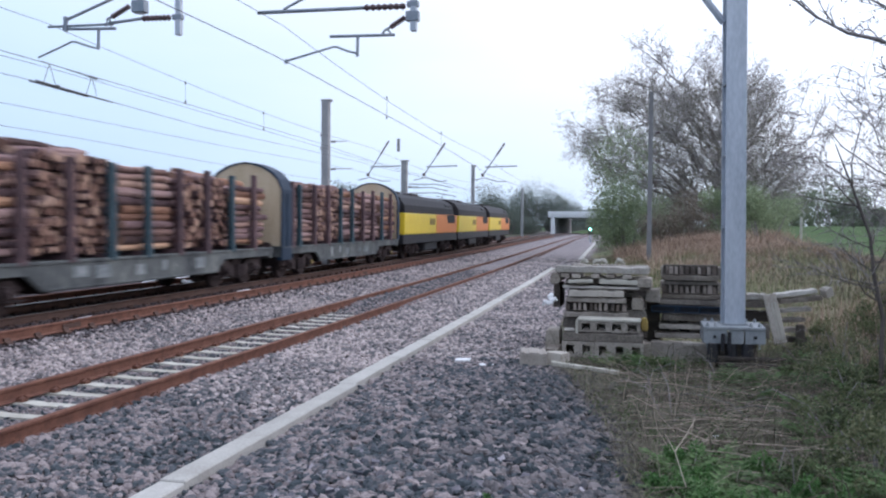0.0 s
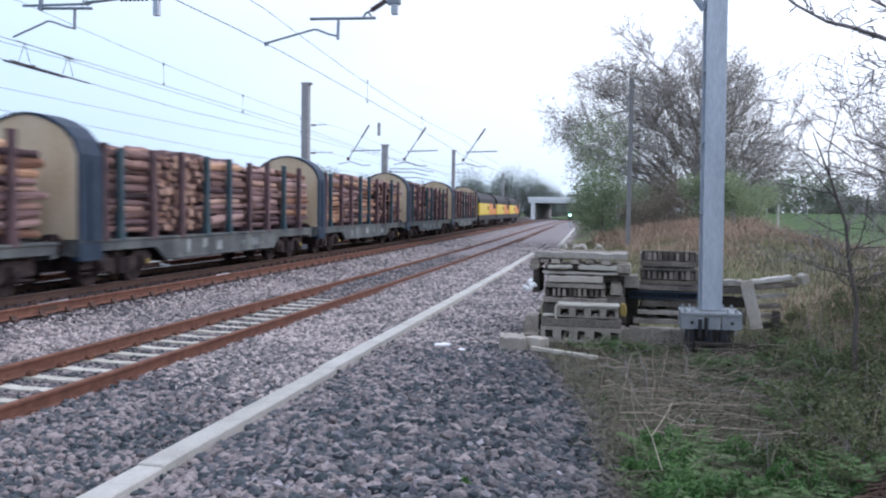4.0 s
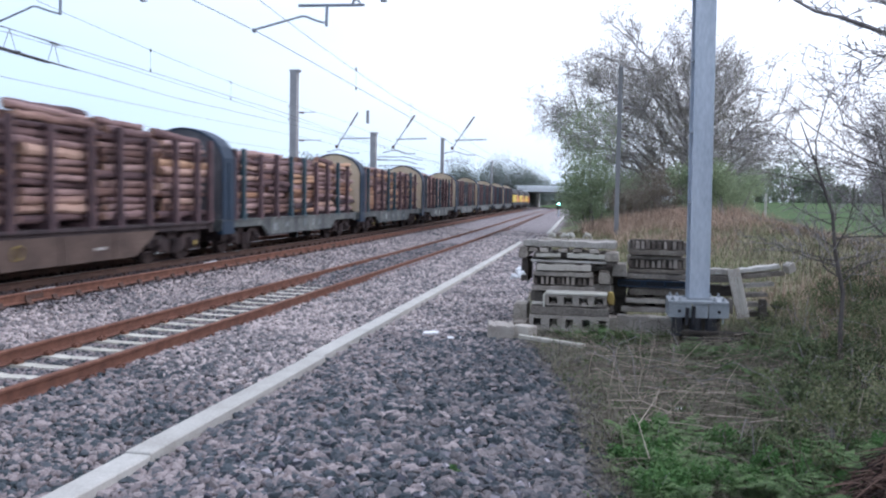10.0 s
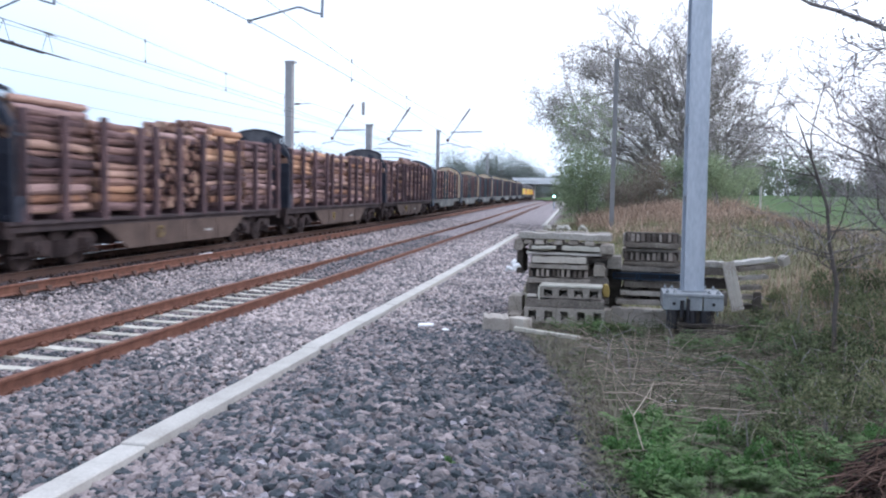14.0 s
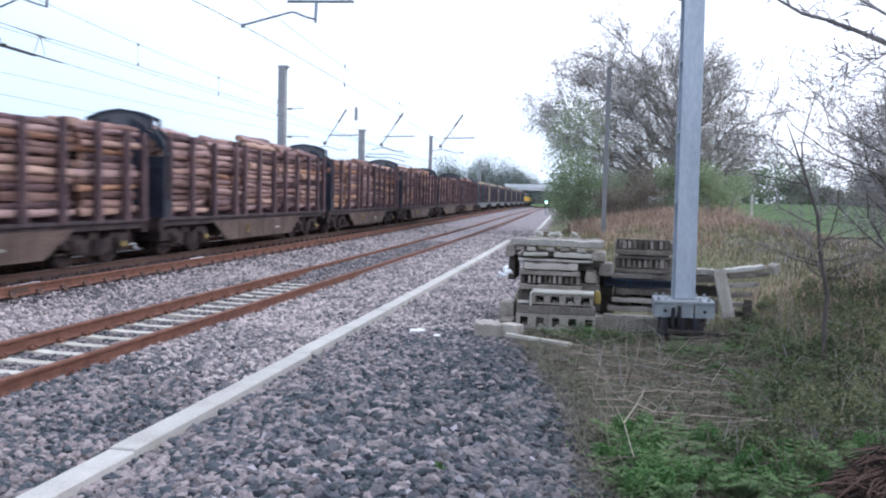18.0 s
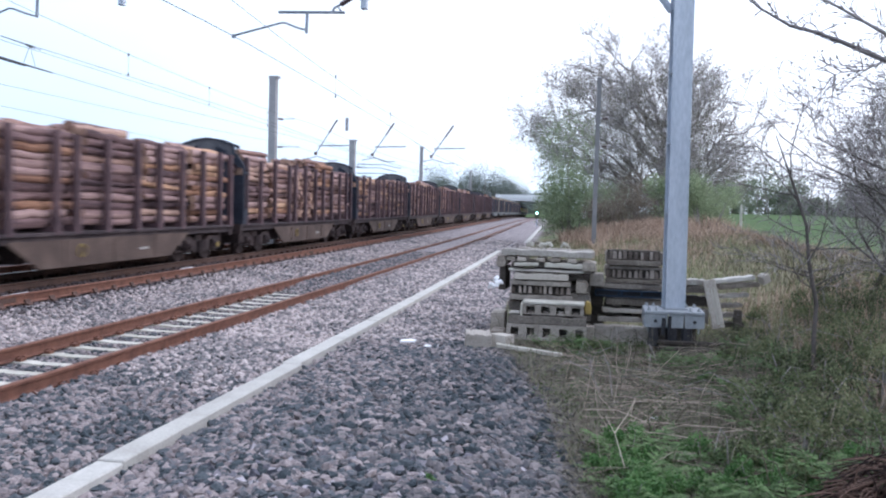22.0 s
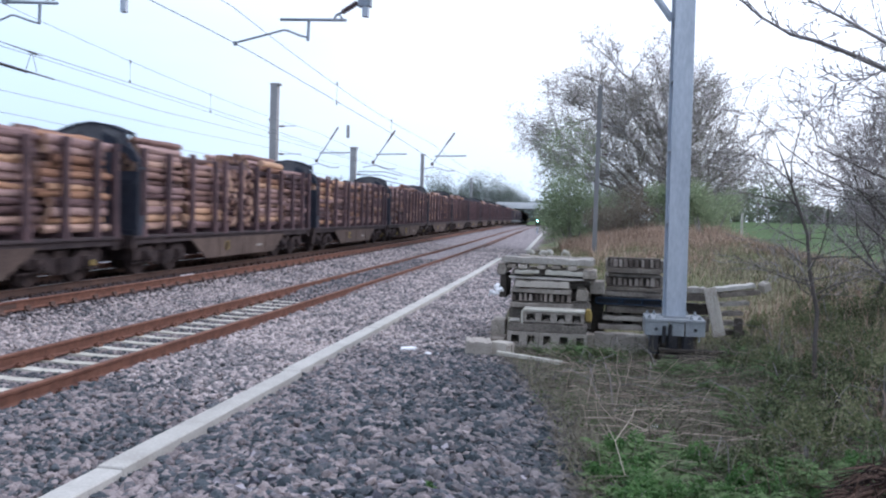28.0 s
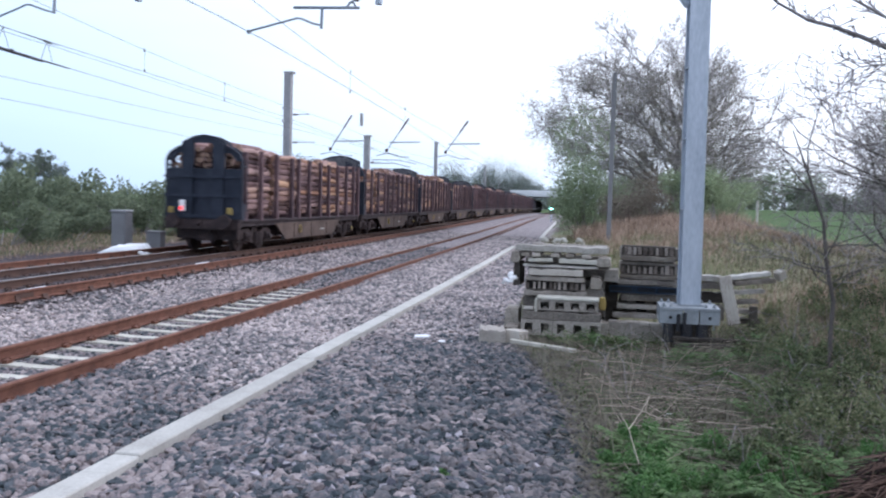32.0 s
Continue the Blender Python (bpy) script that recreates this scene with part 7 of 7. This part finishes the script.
def briars():
    """Bare arching stems and fallen branches over the verge."""
    rnd = random.Random(91)
    for k in range(150):
        y = rnd.uniform(7.2, 15.5)
        x = edge_x(y) + rnd.uniform(0.5, 5.6)
        z = ground_z(x, y)
        a, l, h = rnd.uniform(0, 6.28), rnd.uniform(0.4, 1.3), rnd.uniform(0.12, 0.6)
        b = Build().sweep([(0, 0, -0.02), (math.cos(a) * l * 0.3, math.sin(a) * l * 0.3, h * 0.8), (math.cos(a) * l * 0.7, math.sin(a) * l * 0.7, h), (math.cos(a) * l, math.sin(a) * l, h * 0.7)], [0.006, 0.005, 0.004, 0.002], 5)
        tagged(new("briar", b.mesh("briar", STRAW if k % 3 else TWIG)), "bare dry bramble stem arching over the verge", "twig", group="dry stems on the verge").location = (x, y, z)
    for pts in ([(0.36, 7.3, -0.02), (0.27, 7.4, 0.24), (0.19, 7.5, 0.36)], [(0.27, 7.4, 0.24), (0.38, 7.6, 0.36), (0.46, 7.8, 0.46)], [(0.35, 10.1, -0.1), (0.38, 10.05, 0.16), (0.45, 10.0, 0.36)], [(1.25, 9.9, -0.1), (1.31, 9.86, 0.15), (1.42, 9.8, 0.38)]):
        b = Build().sweep(pts, [0.005, 0.0042, 0.0025], 6)
        tagged(new("dead_branch", b.mesh("dead_branch", BRANCH)), "pale dead branch standing out of the nettles", "branch", group="dead branches")


briars()


def stones(name, label, boxes, mat, seed):
    """Angular ballast stones, resting on the bed."""
    rs = np.random.RandomState(seed)
    g = (1 + 5 ** 0.5) / 2
    base = np.array([(a * p, b * q, 0) if k == 0 else (0, a * p, b * q) if k == 1 else (b * q, 0, a * p) for k in range(3) for a, b, p, q in ((-1, 1, 1, g), (1, 1, 1, g), (-1, -1, 1, g), (1, -1, 1, g))]) * 0.34
    tris = [(a, b, c) for a, b, c in itertools.combinations(range(12), 3)
            if max(np.linalg.norm(base[a] - base[b]), np.linalg.norm(base[b] - base[c]), np.linalg.norm(base[a] - base[c])) < 0.75]
    tris = np.array([(a, b, c) if np.dot(np.cross(base[b] - base[a], base[c] - base[a]), base[a]) > 0 else (a, c, b) for a, b, c in tris])
    vs, fs, k = [], [], 0
    for u0, u1, y0, y1, per, size, cond in boxes:
        n = int((u1 - u0) * (y1 - y0) * per)
        u, y = rs.uniform(u0, u1, n), rs.uniform(y0, y1, n)
        keep = np.array([cond(a, c) for a, c in zip(u, y)])
        u, y = u[keep], y[keep]
        n = len(u)
        x = u + np.array([bend(c) for c in y])
        z = np.array([ground_z(a, c) for a, c in zip(x, y)])
        sz = size * rs.uniform(0.6, 1.35, n)
        a, c, d = rs.uniform(0, 6.283, n), rs.normal(0, 0.42, n), rs.normal(0, 0.42, n)   # turned any way, tilted a little
        o, i = np.zeros(n), np.ones(n)
        turn = lambda *r: np.stack(r, 1).reshape(n, 3, 3)
        q = turn(np.cos(a), -np.sin(a), o, np.sin(a), np.cos(a), o, o, o, i) @ turn(i, o, o, o, np.cos(c), -np.sin(c), o, np.sin(c), np.cos(c)) @ turn(np.cos(d), o, np.sin(d), o, i, o, -np.sin(d), o, np.cos(d))
        shape = base[None] * rs.uniform(0.76, 1.24, (n, 12, 1)) * rs.uniform(0.72, 1.2, (n, 1, 3))
        shape = shape * np.array([1.25, 0.95, 0.64])
        v = np.einsum("nij,nkj->nki", q, shape) * sz[:, None, None] + np.stack([x, y, z + sz * rs.uniform(0.02, 0.35, n)], 1)[:, None]
        vs.append(v.reshape(-1, 3))
        fs.append((tris[None] + (np.arange(n) * 12)[:, None, None] + k).reshape(-1, 3))
        k += n * 12
    many(name, np.concatenate(vs), np.concatenate(fs), mat, label, "ballast")


always = lambda u, y: True
right_of = lambda u, y: u + 0.55 * noise.noise((u * 0.9, y * 0.6, 7)) < edge_x(y) + random.gauss(0.0, 0.22)
off_rail = lambda u, y: abs(u + 7.856) > 0.09 and abs(u + 6.352) > 0.09
STONE_DARK = material("dark blue-grey granite stones", [(0.022, 0.031, 0.036), (0.048, 0.058, 0.066), (0.096, 0.088, 0.091), (0.18, 0.158, 0.156)], 0.9, 0.85, 0.3, 40, island=0.46)
far_side = lambda u, y: right_of(u, y) and u < -1.9 + 0.8 * noise.noise((u * 0.7, y * 0.5, 2)) + random.gauss(0, 0.5)
near_side = lambda u, y: right_of(u, y) and u > -1.9 + 0.8 * noise.noise((u * 0.7, y * 0.5, 2)) + random.gauss(0, 0.5)
stones("ballast_heap", "loose granite ballast spread beside the edging", [(-3.84, -0.6, 5, 9.5, 520, 0.080, far_side), (-3.88, -0.6, 9.5, 14.5, 420, 0.072, far_side)], STONE, 1)
stones("ballast_heap", "dark blue-grey granite ballast heaped near the verge", [(-3.4, 0.9, 5, 9.5, 520, 0.080, near_side), (-3.4, 0.6, 9.5, 14.5, 420, 0.072, near_side)], STONE_DARK, 6)
rs = random.Random(8)
pebbles = []
for k in range(8):
    q = [Vector(p) for p in ((-1, -1, -0.7), (1, -0.8, -0.7), (0.8, 1, -0.6), (-0.9, 0.9, -0.7), (-0.7, -0.8, 0.6), (0.8, -0.6, 0.7), (0.6, 0.8, 0.55), (-0.8, 0.6, 0.7))]
    b = Build()
    b.v = [tuple(p * 0.034 * rs.uniform(0.75, 1.25)) for p in q]
    for ids in ((0, 3, 2, 1), (4, 5, 6, 7), (0, 1, 5, 4), (1, 2, 6, 5), (2, 3, 7, 6), (3, 0, 4, 7)):
        b.face(*ids)
    pebbles.append(b.mesh("stone", STONE_LOOSE))
heap_top = thing("loose_stones", "largest granite stones lying on the ballast heap", "ballast", group="", kind="")
for k in range(290):
    x, y = rs.uniform(-3.2, -0.5), 5.1 + 2.6 * rs.random() ** 1.4
    part("stone", pebbles[k % 8], None, heap_top, at=pose(x, y, ground_z(x, y) + 0.03, rs.uniform(0, 360), rs.uniform(0, 360), rs.uniform(0, 360)) @ Matrix.Scale(rs.uniform(0.75, 1.35), 4))
between = lambda u, y: (y - 3.6 + 0.12) % 0.645 > 0.25
near_stone = lambda u, y: y + 1.2 * noise.noise((u * 0.8, y * 0.5, 6)) + random.gauss(0, 0.6) < 9.6 - 0.5 * (u + 4)
random.seed(5)
stones("ballast_shoulder", "blue-grey granite ballast between the edging and the near track", [(-6.25, -4.1, 5.5, 14, 430, 0.064, near_stone)], STONE, 7)
stones("ballast_shoulder", "pinkish granite ballast along the near track", [(-6.25, -4.1, 5.5, 14, 430, 0.064, lambda u, y: not near_stone(u, y)), (-6.25, -4.15, 14, 30, 260, 0.066, always), (-6.25, -4.15, 30, 58, 130, 0.075, always), (-3.9, -1.2, 14.5, 30, 190, 0.066, right_of),
                                                                         (-3.9, -2.2, 30, 58, 110, 0.075, right_of), (-10.22, -7.95, 9, 24, 270, 0.06, always), (-10.22, -7.95, 24, 60, 120, 0.07, always)], STONE_PALE, 2)
stones("ballast_between", "dark ballast between the pale sleepers", [(-7.75, -6.45, 8, 20.5, 240, 0.046, between)], STONE, 5)
stones("ballast_infill", "bluish fresh ballast between the rusty rails", [(-7.8, -6.42, 20.5, 40, 200, 0.055, off_rail)], STONE, 3)
stones("oily_ballast", "oily brown ballast under the far track, deepened for train shade", [(-14.4, -9.9, 9, 26, 150, 0.055, always)], STONE_BROWN, 4)


motions()
